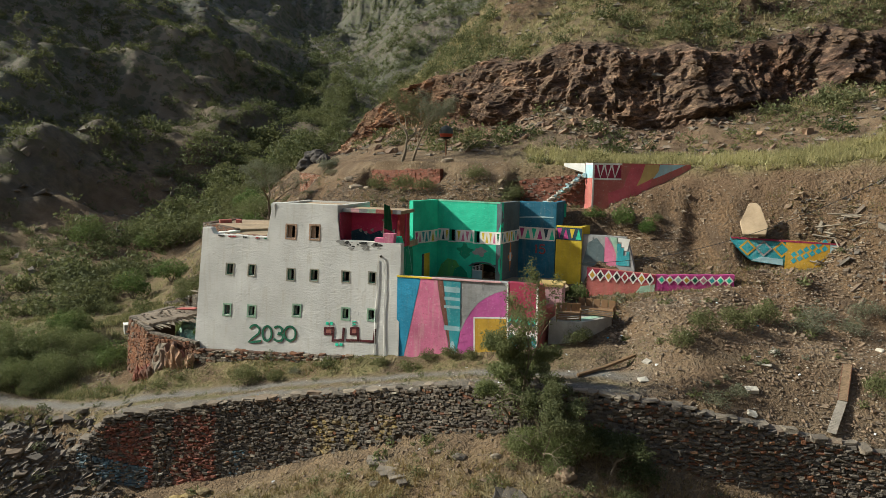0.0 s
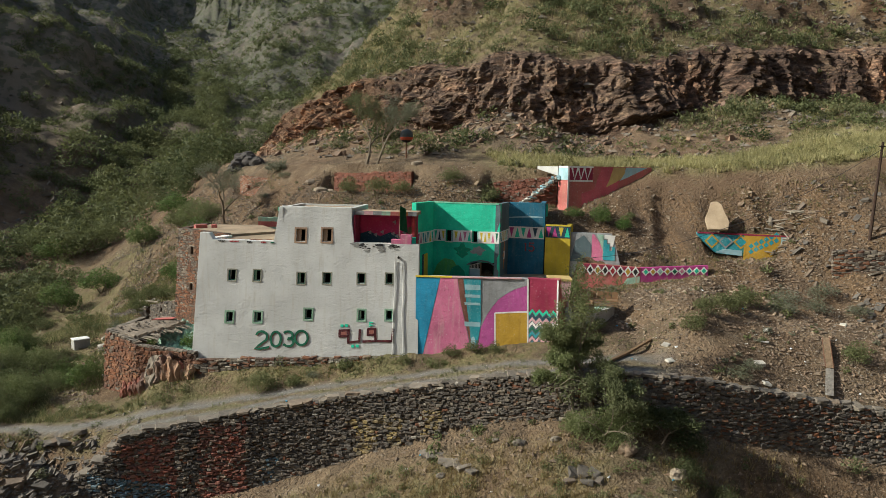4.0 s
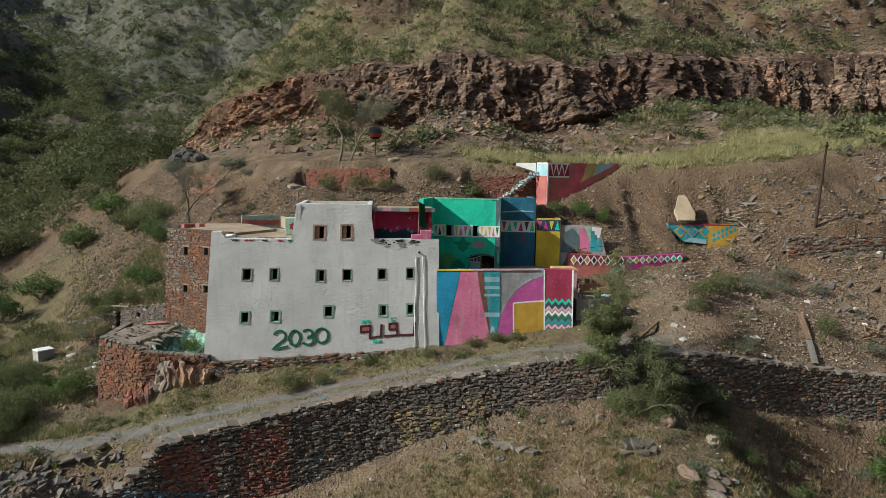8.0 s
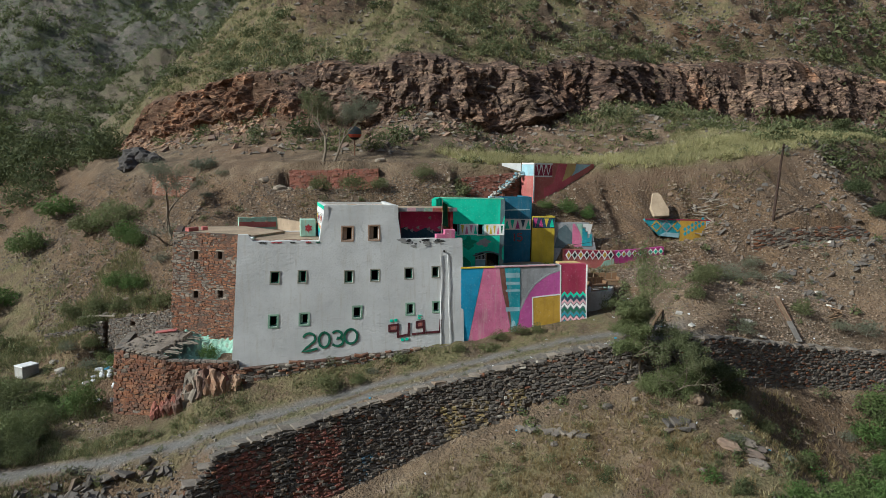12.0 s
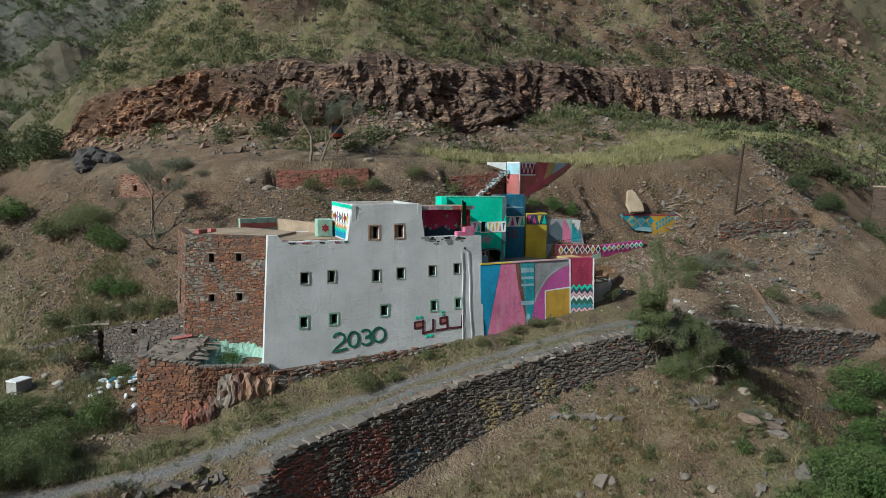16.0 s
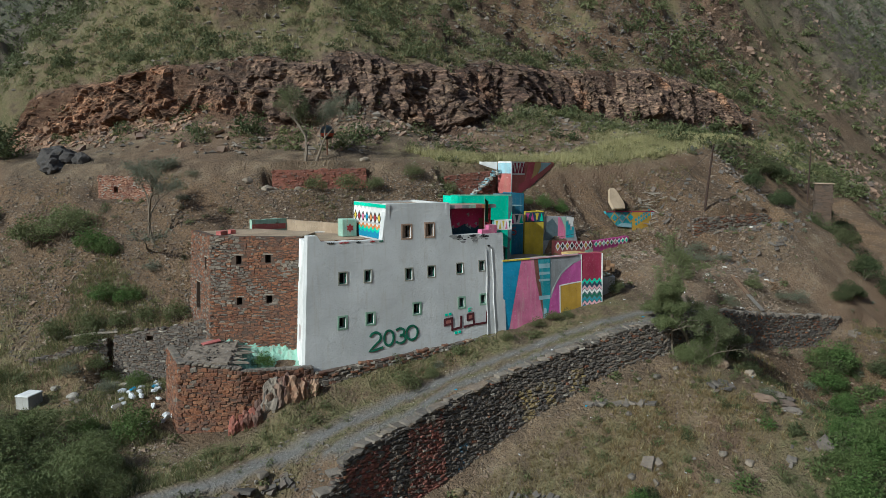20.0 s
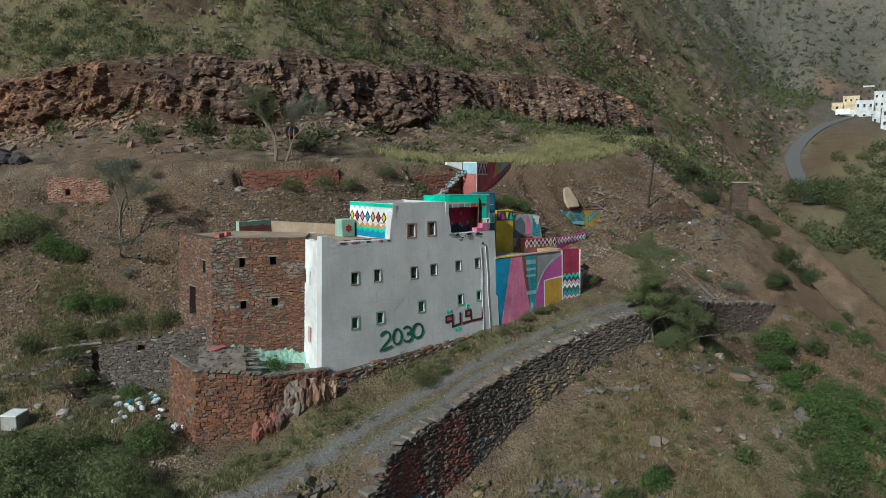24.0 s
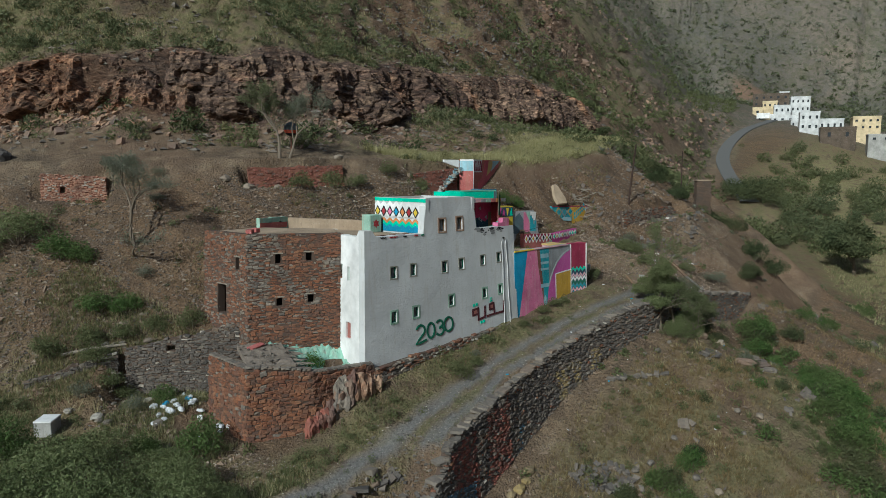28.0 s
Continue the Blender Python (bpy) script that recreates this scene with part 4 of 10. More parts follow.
def tube_bm(points, radii, sides=6, bm=None):
    bm = bm or bmesh.new()
    rings = []
    pts = [Vector(p) for p in points]
    for i, p in enumerate(pts):
        d = (pts[min(i + 1, len(pts) - 1)] - pts[max(i - 1, 0)]).normalized()
        q = d.to_track_quat('Z', 'Y')
        r = radii[i] if hasattr(radii, "__len__") else radii
        rings.append([bm.verts.new(p + q @ Vector((r * math.cos(a), r * math.sin(a), 0))) for a in [2 * math.pi * k / sides for k in range(sides)]])
    for a, b in zip(rings, rings[1:]):
        for k in range(sides):
            bm.faces.new((a[k], a[(k + 1) % sides], b[(k + 1) % sides], b[k]))
    bm.faces.new(rings[0][::-1])
    bm.faces.new(rings[-1])
    return bm


class Wall:
    """A wall face between a foot line and a top line, both given by plan points; s runs along it in metres, z is true height."""

    def __init__(self, a0, b0, z0, a1, b1, z1):
        self.a0, self.b0, self.a1, self.b1 = (Vector((*p, 0)) for p in (a0, b0, a1, b1))
        self.z0, self.z1 = z0, z1
        self.len = (self.b1 - self.a1).length
        u = (self.b1 - self.a1).normalized()
        self.u, self.n = u, Vector((u.y, -u.x, 0))

    def at(self, s, z, out=0.0):
        t = (z - self.z0) / (self.z1 - self.z0)
        k = s / self.len
        p = self.a0.lerp(self.b0, k).lerp(self.a1.lerp(self.b1, k), t)
        return Vector((p.x, p.y, z)) + self.n * out

    def mesh(self, top, bottom, thick=0.45, holes=(), cell=0.45, rough=0.02, seed=0, ragged=0.04):
        """The wall as a slab with thickness, real openings and a slightly uneven face and top."""
        rs = sorted({0.0, self.len, *[h[0] for h in holes], *[h[1] for h in holes]})
        zlo, zhi = min(bottom(0), bottom(self.len), bottom(self.len / 2)), max(top(k * self.len / 20) for k in range(21))
        rz = sorted({zlo, zhi, *[h[2] for h in holes], *[h[3] for h in holes]})

        def fill(r):
            o = []
            for p, q in zip(r, r[1:]):
                n = max(1, round((q - p) / cell))
                o += [p + (q - p) * k / n for k in range(n)]
            return o + [r[-1]]
        ss, zs = fill(rs), fill(rz)
        bm = bmesh.new()
        grid = {}

        def vert(i, j, side):
            key = (i, j, side)
            if key not in grid:
                s = ss[i]
                z = min(zs[j], top(ss[i]) + (noise.noise(Vector((s * 1.7, seed, 3))) * ragged if zs[j] >= top(ss[i]) - 0.01 else 0))
                z = max(z, bottom(s))
                w = rough * noise.noise(Vector((s * 0.9 + seed * 7, z * 0.9, seed))) + rough * 0.5 * noise.noise(Vector((s * 2.7, z * 2.7, seed + 5)))
                grid[key] = bm.verts.new(self.at(s, z, w if side == 0 else -thick))
            return grid[key]

        def solid(i, j):
            if not (0 <= i < len(ss) - 1 and 0 <= j < len(zs) - 1):
                return False
            sm, zm = (ss[i] + ss[i + 1]) / 2, (zs[j] + zs[j + 1]) / 2
            if zs[j] >= max(top(ss[i]), top(ss[i + 1])) - 0.02:
                return False
            return not any(h[0] < sm < h[1] and h[2] < zm < h[3] for h in holes)
        for i in range(len(ss) - 1):
            for j in range(len(zs) - 1):
                if not solid(i, j):
                    continue
                bm.faces.new([vert(i, j, 0), vert(i + 1, j, 0), vert(i + 1, j + 1, 0), vert(i, j + 1, 0)])
                bm.faces.new([vert(i, j, 1), vert(i, j + 1, 1), vert(i + 1, j + 1, 1), vert(i + 1, j, 1)])
                for di, dj, p, q in ((-1, 0, (i, j), (i, j + 1)), (1, 0, (i + 1, j + 1), (i + 1, j)), (0, -1, (i + 1, j), (i, j)), (0, 1, (i, j + 1), (i + 1, j + 1))):
                    if not solid(i + di, j + dj):
                        bm.faces.new([vert(*p, 0), vert(*q, 0), vert(*q, 1), vert(*p, 1)])
        return bm

    def paint(self, poly, out=0.03, thick=0.004, cell=0.0):
        """A thin coat of paint with its own outline, lying on the wall."""
        bm = bmesh.new()
        f = [bm.verts.new(self.at(s, z, out + thick)) for s, z in poly]
        g = [bm.verts.new(self.at(s, z, out - 0.03)) for s, z in poly]
        bm.faces.new(f)
        for k in range(len(f)):
            bm.faces.new((f[k], g[k], g[(k + 1) % len(f)], f[(k + 1) % len(f)]))
        return bm

    def stroke(self, pts, width, out=0.03, thick=0.004, bm=None):
        """A brush stroke along the points."""
        bm = bm or bmesh.new()
        P = [Vector(p) for p in pts]
        left, right = [], []
        for i, p in enumerate(P):
            d = (P[min(i + 1, len(P) - 1)] - P[max(i - 1, 0)]).normalized()
            nn = Vector((-d.y, d.x))
            w = width / 2 * (1 + 0.18 * noise.noise(Vector((p.x * 5, p.y * 5, 1))))
            left.append(p + nn * w)
            right.append(p - nn * w)
        fr = [[bm.verts.new(self.at(q.x, q.y, o)) for q in side] for side in (left, right) for o in (out + thick, out - 0.03)]
        for i in range(len(P) - 1):
            bm.faces.new((fr[0][i], fr[0][i + 1], fr[2][i + 1], fr[2][i]))
            bm.faces.new((fr[0][i], fr[1][i], fr[1][i + 1], fr[0][i + 1]))
            bm.faces.new((fr[2][i], fr[2][i + 1], fr[3][i + 1], fr[3][i]))
        for i in (0, len(P) - 1):
            bm.faces.new((fr[0][i], fr[2][i], fr[3][i], fr[1][i]))
        return bm


def slab_bm(poly, z0, z1, wobble=0.0, seed=0):
    """A flat slab over a plan outline."""
    bm = bmesh.new()
    lo = [bm.verts.new((x, y, z0)) for x, y in poly]
    hi = [bm.verts.new((x, y, z1 + wobble * noise.noise(Vector((x, y, seed))))) for x, y in poly]
    bm.faces.new(lo[::-1])
    bm.faces.new(hi)
    for k in range(len(poly)):
        bm.faces.new((lo[k], lo[(k + 1) % len(poly)], hi[(k + 1) % len(poly)], hi[k]))
    return bm

# ---- colours of the paints ----
WHITE = limewash("white limewash", (0.53, 0.53, 0.53), (0.40, 0.36, 0.30))
WHITE_CLEAN = plaster("white paint", (0.74, 0.73, 0.72), (0.5, 0.47, 0.42), 0.2, 0.01)
GREEN = plaster("sea green paint", (0.035, 0.55, 0.36), (0.06, 0.33, 0.24), 0.35)
GREEN_DARK = plaster("dark green paint", (0.012, 0.13, 0.075), (0.03, 0.08, 0.05), 0.3)
TEAL = plaster("teal paint", (0.03, 0.28, 0.34), (0.22, 0.32, 0.34), 0.6)
BLUE = plaster("petrol blue paint", (0.02, 0.14, 0.235), (0.12, 0.17, 0.19), 0.4)
SKYBLUE = plaster("bright blue paint", (0.02, 0.24, 0.42), (0.05, 0.15, 0.22), 0.35)
NAVY = plaster("navy paint", (0.016, 0.055, 0.09), (0.08, 0.09, 0.10), 0.4)
GREY_P = plaster("grey paint", (0.29, 0.295, 0.31), (0.17, 0.165, 0.16), 0.6)
SLATE = plaster("slate paint", (0.09, 0.13, 0.15), (0.14, 0.14, 0.14), 0.4)
YELLOW = plaster("yellow paint", (0.62, 0.46, 0.04), (0.35, 0.27, 0.08), 0.35)
OCHRE = plaster("ochre paint", (0.48, 0.29, 0.035), (0.30, 0.17, 0.04), 0.5)
PINK = plaster("pink paint", (0.55, 0.15, 0.28), (0.50, 0.33, 0.33), 0.75)
MAGENTA = plaster("magenta paint", (0.42, 0.045, 0.22), (0.28, 0.09, 0.16), 0.5)
CRIMSON = plaster("crimson paint", (0.26, 0.02, 0.06), (0.20, 0.06, 0.06), 0.4)
ALCOVE_RED = plaster("carmine paint", (0.46, 0.03, 0.12), (0.28, 0.05, 0.10), 0.4)
MAROON = plaster("maroon paint", (0.075, 0.012, 0.018), (0.16, 0.03, 0.03), 0.5)
PATCH_GREY = plaster("bare grey plaster", (0.25, 0.245, 0.24), (0.10, 0.095, 0.09), 0.8, 0.03)
RED = plaster("red paint", (0.32, 0.025, 0.035), (0.25, 0.06, 0.05), 0.4)
ROSE = plaster("faded rose paint", (0.42, 0.12, 0.11), (0.30, 0.16, 0.12), 0.6)
ORANGE = plaster("orange paint", (0.55, 0.22, 0.07), (0.4, 0.2, 0.1), 0.4)
BROWN = plaster("brown paint", (0.17, 0.07, 0.05), (0.1, 0.05, 0.04), 0.4)
BLACK = plaster("black paint", (0.018, 0.018, 0.02), (0.06, 0.05, 0.05), 0.3)
MUD = plaster("mud roof", (0.32, 0.24, 0.165), (0.18, 0.13, 0.09), 0.5, 0.05, 0.95)
# near-black that stands in for the shade inside rooms and openings
DARK = plain("near-black unlit inside", (0.02, 0.018, 0.016), 0.95)
WOOD = plain("weathered wood", (0.20, 0.125, 0.07), 0.85, 0, 0.4)
WOOD_GREY = plain("grey old wood", (0.26, 0.22, 0.175), 0.9, 0, 0.4)
RUST = plain("rusty iron", (0.16, 0.07, 0.04), 0.8, 0.3, 0.5)

F_A0, F_B0, F_A1, F_B1 = (-16.5, 49.06), (-1.83, 43.87), (-15.82, 49.48), (-1.74, 44.51)
FRONT = Wall(F_A0, F_B0, -1.3, F_A1, F_B1, 7.2)
FU, FN = FRONT.u, FRONT.n


def fp(s, back):
    """Plan point s metres along the white front's top line and some metres behind it."""
    p = FRONT.a1 + FU * s - FN * back
    return (p.x, p.y)


# ---- the white house ----
house = thing("white_house", "tall whitewashed plaster house with small deep windows by a dirt road", "house", at=(-9, 49, 0))
S0, S1 = 5.45, 10.42          # the raised middle storey
OPEN = [  # along the wall from, to; height from, to
    (2.15, 2.65, 3.90, 4.62), (3.89, 4.36, 3.92, 4.66), (6.88, 7.38, 3.83, 4.58), (8.61, 9.12, 3.91, 4.63), (10.91, 11.39, 4.00, 4.68), (12.79, 13.22, 4.06, 4.74),
    (2.18, 2.62, 1.08, 1.76), (4.08, 4.55, 1.16, 1.82), (7.48, 7.94, 1.48, 2.16), (11.03, 11.45, 1.58, 2.24), (12.85, 13.22, 1.68, 2.30),
    (6.67, 7.31, 6.66, 7.50), (8.46, 9.08, 6.70, 7.56)]
WIN = [((a + b) / 2, c, b - a, d - c) for a, b, c, d in OPEN]
_holes = [(s - w / 2, s + w / 2, z, z + h) for s, z, w, h in WIN]


def front_top(s):
    if S0 <= s <= S1:
        return 8.98
    return 7.05 if s < 0.75 else (6.62 if s < S0 else 6.72)


part("wall", FRONT.mesh(front_top, lambda s: -1.6, 0.55, _holes, 0.3, 0.022, 1, 0.05), WHITE, house, "uneven whitewashed front wall", True)
for i, (s, z, w, h) in enumerate(WIN):
    upper = z > 6
    win = new("window")
    win.location = FRONT.at(s, z, 0)
    win.parent = house
    win.matrix_parent_inverse = house.matrix_basis.inverted()
    b = 0.11 if upper else (0.115 if z < 3 else 0.075)
    bm = bmesh.new()
    for a0, a1, b0, b1 in ((s - w / 2 - b, s - w / 2 - .005, z - b, z + h + b), (s + w / 2 + .005, s + w / 2 + b, z - b, z + h + b), (s - w / 2 - .005, s + w / 2 + .005, z + h + .005, z + h + b), (s - w / 2 - .005, s + w / 2 + .005, z - b, z - .005)):
        f = [bm.verts.new(FRONT.at(p, q, 0.024 + 0.005 * noise.noise(Vector((p * 9, q * 9, i))))) for p, q in ((a0, b0), (a1, b0), (a1, b1), (a0, b1))]
        g = [bm.verts.new(FRONT.at(p, q, -0.06)) for p, q in ((a0, b0), (a1, b0), (a1, b1), (a0, b1))]
        bm.faces.new(f)
        for k in range(4):
            bm.faces.new((f[k], g[k], g[(k + 1) % 4], f[(k + 1) % 4]))
    low = z < 3
    col = "brown painted surround" if upper else ("pale green painted surround" if low else "dull olive painted surround")
    part("surround", bm, M_SUR_BROWN if upper else (M_SUR_GREEN if low else M_SUR_OLIVE), win, col)
    # casement set back in the opening
    bm = bmesh.new()
    t = 0.05
    for a0, a1, b0, b1 in ((s - w / 2, s - w / 2 + t, z, z + h), (s + w / 2 - t, s + w / 2, z, z + h), (s - w / 2 + t, s + w / 2 - t, z + h - t, z + h), (s - w / 2 + t, s + w / 2 - t, z, z + t)):
        f = [bm.verts.new(FRONT.at(p, q, -0.10)) for p, q in ((a0, b0), (a1, b0), (a1, b1), (a0, b1))]
        g = [bm.verts.new(FRONT.at(p, q, -0.17)) for p, q in ((a0, b0), (a1, b0), (a1, b1), (a0, b1))]
        bm.faces.new(f)
        for k in range(4):
            bm.faces.new((f[k], g[k], g[(k + 1) % 4], f[(k + 1) % 4]))
    part("frame", bm, WOOD if upper else GREEN_DARK, win)
    # one leaf stands open against the reveal
    if i not in (1, 2, 7, 9, 11, 12):
        continue
    sw = 0.40 if upper else 0.24
    bm = bmesh.new()
    o = [(s - w / 2 + .05, -.14), (s - w / 2 + .05 + w * sw, -.16)]
    for (p, out), (p2, out2) in ((o[0], o[1]),):
        f = [bm.verts.new(FRONT.at(p, z + .05, out)), bm.verts.new(FRONT.at(p2, z + .05, out2)), bm.verts.new(FRONT.at(p2, z + h - .05, out2)), bm.verts.new(FRONT.at(p, z + h - .05, out))]
        g = [bm.verts.new(v.co - FN * 0.03) for v in f]
        bm.faces.new(f)
        bm.faces.new(g[::-1])
        for k in range(4):
            bm.faces.new((f[k], g[k], g[(k + 1) % 4], f[(k + 1) % 4]))
    part("shutter", bm, M_SUR_BROWN if upper else (GREEN if i in (0, 6) else M_SUR_GREEN), win)

# the other walls of the white block
JOIN = (-14.3, 52.2)
SIDE = Wall((-14.75, 52.1), (-16.18, 49.62), -1.3, JOIN, (-15.50, 50.05), 7.2)
_side_holes = [(1.00, 1.30, 3.75, 4.65), (0.12, 0.42, 3.8, 4.75), (0.85, 1.45, 0.05, 1.1)]
# lighter white than the front: the sun on this side is put into the colour
part("wall", SIDE.mesh(lambda s: 6.62 if s < 2.3 else 7.05, lambda s: -1.6, 0.5, _side_holes, 0.35, 0.03, 2), WHITE_CLEAN, house, "side wall in a lighter white that paints in its sunlight", True)
for k, (a, b_, c, d) in enumerate(_side_holes):
    win = new("window")
    win.location = SIDE.at(a, c, 0)
    win.parent = house
    win.matrix_parent_inverse = house.matrix_basis.inverted()
    bm = bmesh.new()
    f = [SIDE.at(p, q, -0.14) for p, q in ((a, c), (b_, c), (b_, d), (a, d))]
    vs = [bm.verts.new(p) for p in f] + [bm.verts.new(p - SIDE.n * .05) for p in f]
    bm.faces.new(vs[:4]), bm.faces.new(vs[:3:-1])
    for q in range(4):
        bm.faces.new((vs[q], vs[q + 4], vs[(q + 1) % 4 + 4], vs[(q + 1) % 4]))
    part("shutter", bm, M_SUR_RED if k == 2 else M_SUR_GREEN, win)
TOWER_W = Wall(fp(S0, 5.2), fp(S0, 0.05), 6.3, fp(S0, 5.2), fp(S0, 0.05), 9.0)
part("wall", TOWER_W.mesh(lambda s: 8.92, lambda s: 6.2, 0.3, (), 0.5, 0.015, 3), WHITE, house, "wall painted with a zigzag and diamond pattern", True)
TOWER_E = Wall(fp(S1, 0.05), fp(S1, 5.2), 6.3, fp(S1, 0.05), fp(S1, 5.2), 9.0)
part("wall", TOWER_E.mesh(lambda s: 8.95, lambda s: 6.2, 0.3, (), 0.5, 0.015, 4), WHITE, house, "", True)
TOWER_N = Wall(fp(S1, 5.2), fp(S0, 5.2), 6.3, fp(S1, 5.2), fp(S0, 5.2), 9.0)
part("wall", TOWER_N.mesh(lambda s: 8.9, lambda s: 6.2, 0.3, (), 0.6, 0.015, 5), WHITE, house, "", True)
part("roof", slab_bm([fp(S0 + .3, .5), fp(S1 - .3, .5), fp(S1 - .3, 4.9), fp(S0 + .3, 4.9)], 8.55, 8.78), MUD, house, "flat mud roof")
part("roof", slab_bm([fp(0.3, .5), fp(S0 - .02, .5), fp(S0 - .02, 8.5), fp(1.0, 8.5)], 6.1, 6.45), MUD, house, "flat mud roof of the lower terrace")
part("roof", slab_bm([fp(S1, .5), fp(14.3, .5), fp(14.3, 5.0), fp(S1, 5.0)], 6.1, 6.5), MUD, house, "flat roof terrace")
EAST = Wall((-1.9, 44.6), (-1.1, 48.8), -1.3, (-1.85, 45.05), (-1.1, 48.8), 7.2)
part("wall", EAST.mesh(lambda s: 7.1 - 0.25 * min(2, int(s / 0.5)), lambda s: 2.0, 0.4, (), 0.4, 0.02, 6), GREEN, house, "side wall painted green", True)
NORTH = Wall(fp(14.3, 8.5), fp(0.6, 8.5), -1.3, fp(14.3, 8.5), fp(0.6, 8.5), 7.2)
part("wall", NORTH.mesh(lambda s: 6.5, lambda s: 0.0, 0.4, (), 0.8, 0.02, 7), WHITE, house, "", True)

# zigzag pattern on the tower's west wall
L_W = TOWER_W.len
part("painted_band", TOWER_W.paint([(0.02, 8.66), (L_W - .02, 8.66), (L_W - .02, 8.9), (0.02, 8.9)], .02), GREEN, house, "green painted band")
n = 8


def zig(z, amp, s, n_=8, flip=1):
    return z + amp * flip * (1 if int(round(s / L_W * n_ * 2)) % 2 else -1)


def band(zlo, alo, zhi, ahi, m, label, out, flo=1, fhi=1):
    ks = [L_W * k / (2 * n) for k in range(2 * n + 1)]
    ks = [min(max(k, 0.02), L_W - .02) for k in ks]
    poly = [(s, zig(zlo, alo, s, n, flo)) for s in ks] + [(s, zig(zhi, ahi, s, n, fhi)) for s in ks[::-1]]
    part("painted_band", TOWER_W.paint(poly, out), m, house, label)


band(8.16, .22, 8.56, .14, WHITE_CLEAN, "white zigzag", .02)
band(7.46, .16, 7.72, .22, WHITE_CLEAN, "white zigzag", .02, 1, -1)
for k in range(2 * n - 1):
    s = L_W * (k + 1) / (2 * n)
    if k % 2:
        continue
    dm = [YELLOW, RED, PINK, SKYBLUE, ORANGE, RED, YELLOW, PINK][k // 2 % 8]
    r = L_W / (2 * n) * 0.8
    part("painted_diamond", TOWER_W.paint([(s - r * 1.15, 7.94), (s, 7.94 - .40), (s + r * 1.15, 7.94), (s, 7.94 + .40)], .024), BLACK, house, "black diamond outline")
    part("painted_diamond", TOWER_W.paint([(s - r * .75, 7.94), (s, 7.94 - .26), (s + r * .75, 7.94), (s, 7.94 + .26)], .028), dm, house, "coloured diamond")
band(7.22, .12, 7.42, .12, ORANGE, "orange zigzag", .02)
band(6.98, .10, 7.20, .11, GREEN, "green zigzag", .024)
band(6.55, .0, 7.0, .09, SKYBLUE, "bright blue zigzag band", .02)

# digits and lettering painted on the front
def arc(cx, cz, rx, rz, a0, a1, k=12):
    return [(cx + rx * math.cos(radians(a0 + (a1 - a0) * i / k)), cz + rz * math.sin(radians(a0 + (a1 - a0) * i / k))) for i in range(k + 1)]


DIG = [arc(4.66, .18, .38, .36, 165, -35) + [(4.50, -.42), (4.24, -.66), (4.60, -.64), (5.20, -.50)],
       arc(5.62, .06, .34, .50, 100, 470, 20),
       arc(6.42, .36, .32, .26, 150, -90, 10) + arc(6.46, -.10, .36, .28, 90, -150, 12),
       arc(7.32, .22, .42, .48, 80, 450, 20)]
for dgt in DIG:
    part("painted_digit", FRONT.stroke([(a + .035, b - .03) for a, b in dgt], .13, .028), ROSE, house, "faded rose underpainting of a digit")
for dgt in DIG:
    part("painted_digit", FRONT.stroke(dgt, .155, .037), GREEN_DARK, house, "dark green painted digit")
WORD = [[(13.33, 1.05), (13.27, .28), (12.38, .25)], [(12.15, .66), (11.69, .62), (11.69, 1.01), (12.15, 1.05), (12.20, .25), (11.42, .18)],
        [(11.16, .92), (11.13, .17), (10.42, .06), (10.42, .89), (9.84, .83), (9.84, .45), (10.42, .49)]]
for line in WORD:
    bm = bmesh.new()
    for p, q in zip(line, line[1:]):
        FRONT.stroke([(p[0] + (q[0] - p[0]) * t, p[1] + (q[1] - p[1]) * t) for t in (-.09, .25, .5, .75, 1.09)], .15, .034, bm=bm)
    part("painted_letter", bm, MAROON, house, "dark maroon painted letter")
for a, b_, c, d_ in ((9.92, .53, 10.30, .78), (11.78, .70, 12.06, .96)):
    part("painted_mark", FRONT.paint([(a, b_), (c, b_), (c, d_), (a, d_)], .030), M_SUR_RED, house, "red filling of a letter")
for a, b_ in ((9.98, 1.16), (10.28, 1.19), (10.72, -.17), (11.02, -.14)):
    part("painted_dot", FRONT.paint([(a - .10, b_ - .09), (a + .10, b_ - .09), (a + .10, b_ + .09), (a - .10, b_ + .09)], .034), GREEN, house, "sea green painted dot")
part("painted_mark", FRONT.stroke([(12.02, 1.46), (11.78, 1.46), (11.78, 1.32), (12.02, 1.30), (11.74, 1.20)], .07, .034), GREEN, house, "sea green painted mark")
for a, lean_ in ((13.34, .05), (13.92, -.03)):
    part("cable", tube_bm([FRONT.at(a + lean_ * (z_ - 2) * .4 + .025 * math.sin(z_ * 1.9 + a) - (.12 if z_ > 5.7 and a > 13.6 else 0), z_, .05) for z_ in np.arange(-1.2, 6.0, .4)], .026, 5), WHITE_CLEAN, house, "white painted cable down the wall")
# hole in the wall drawn as a near-black stub, its shade in the colour
part("spout", tube_bm([FRONT.at(13.6, 5.85, -.1), FRONT.at(13.6, 5.82, .12)], .07, 8), DARK, house, "near-black stub painting the shade of a wall hole")
_pg = random.Random(12)
for k in range(26):
    a, z_, r = S1 + .1 + _pg.random() * 3.0, 6.66 - abs(_pg.gauss(0, .22)), _pg.uniform(.05, .2)
    poly = [(a + r * 1.6 * math.cos(q) * _pg.uniform(.6, 1.2), z_ + r * .6 * math.sin(q) * _pg.uniform(.6, 1.2)) for q in np.arange(0, 6.2, .7)]
    part("worn_patch", FRONT.paint(poly, .016 + .001 * (k % 5)), PATCH_GREY if k % 3 else BLACK, house, "worn grey plaster below the parapet")

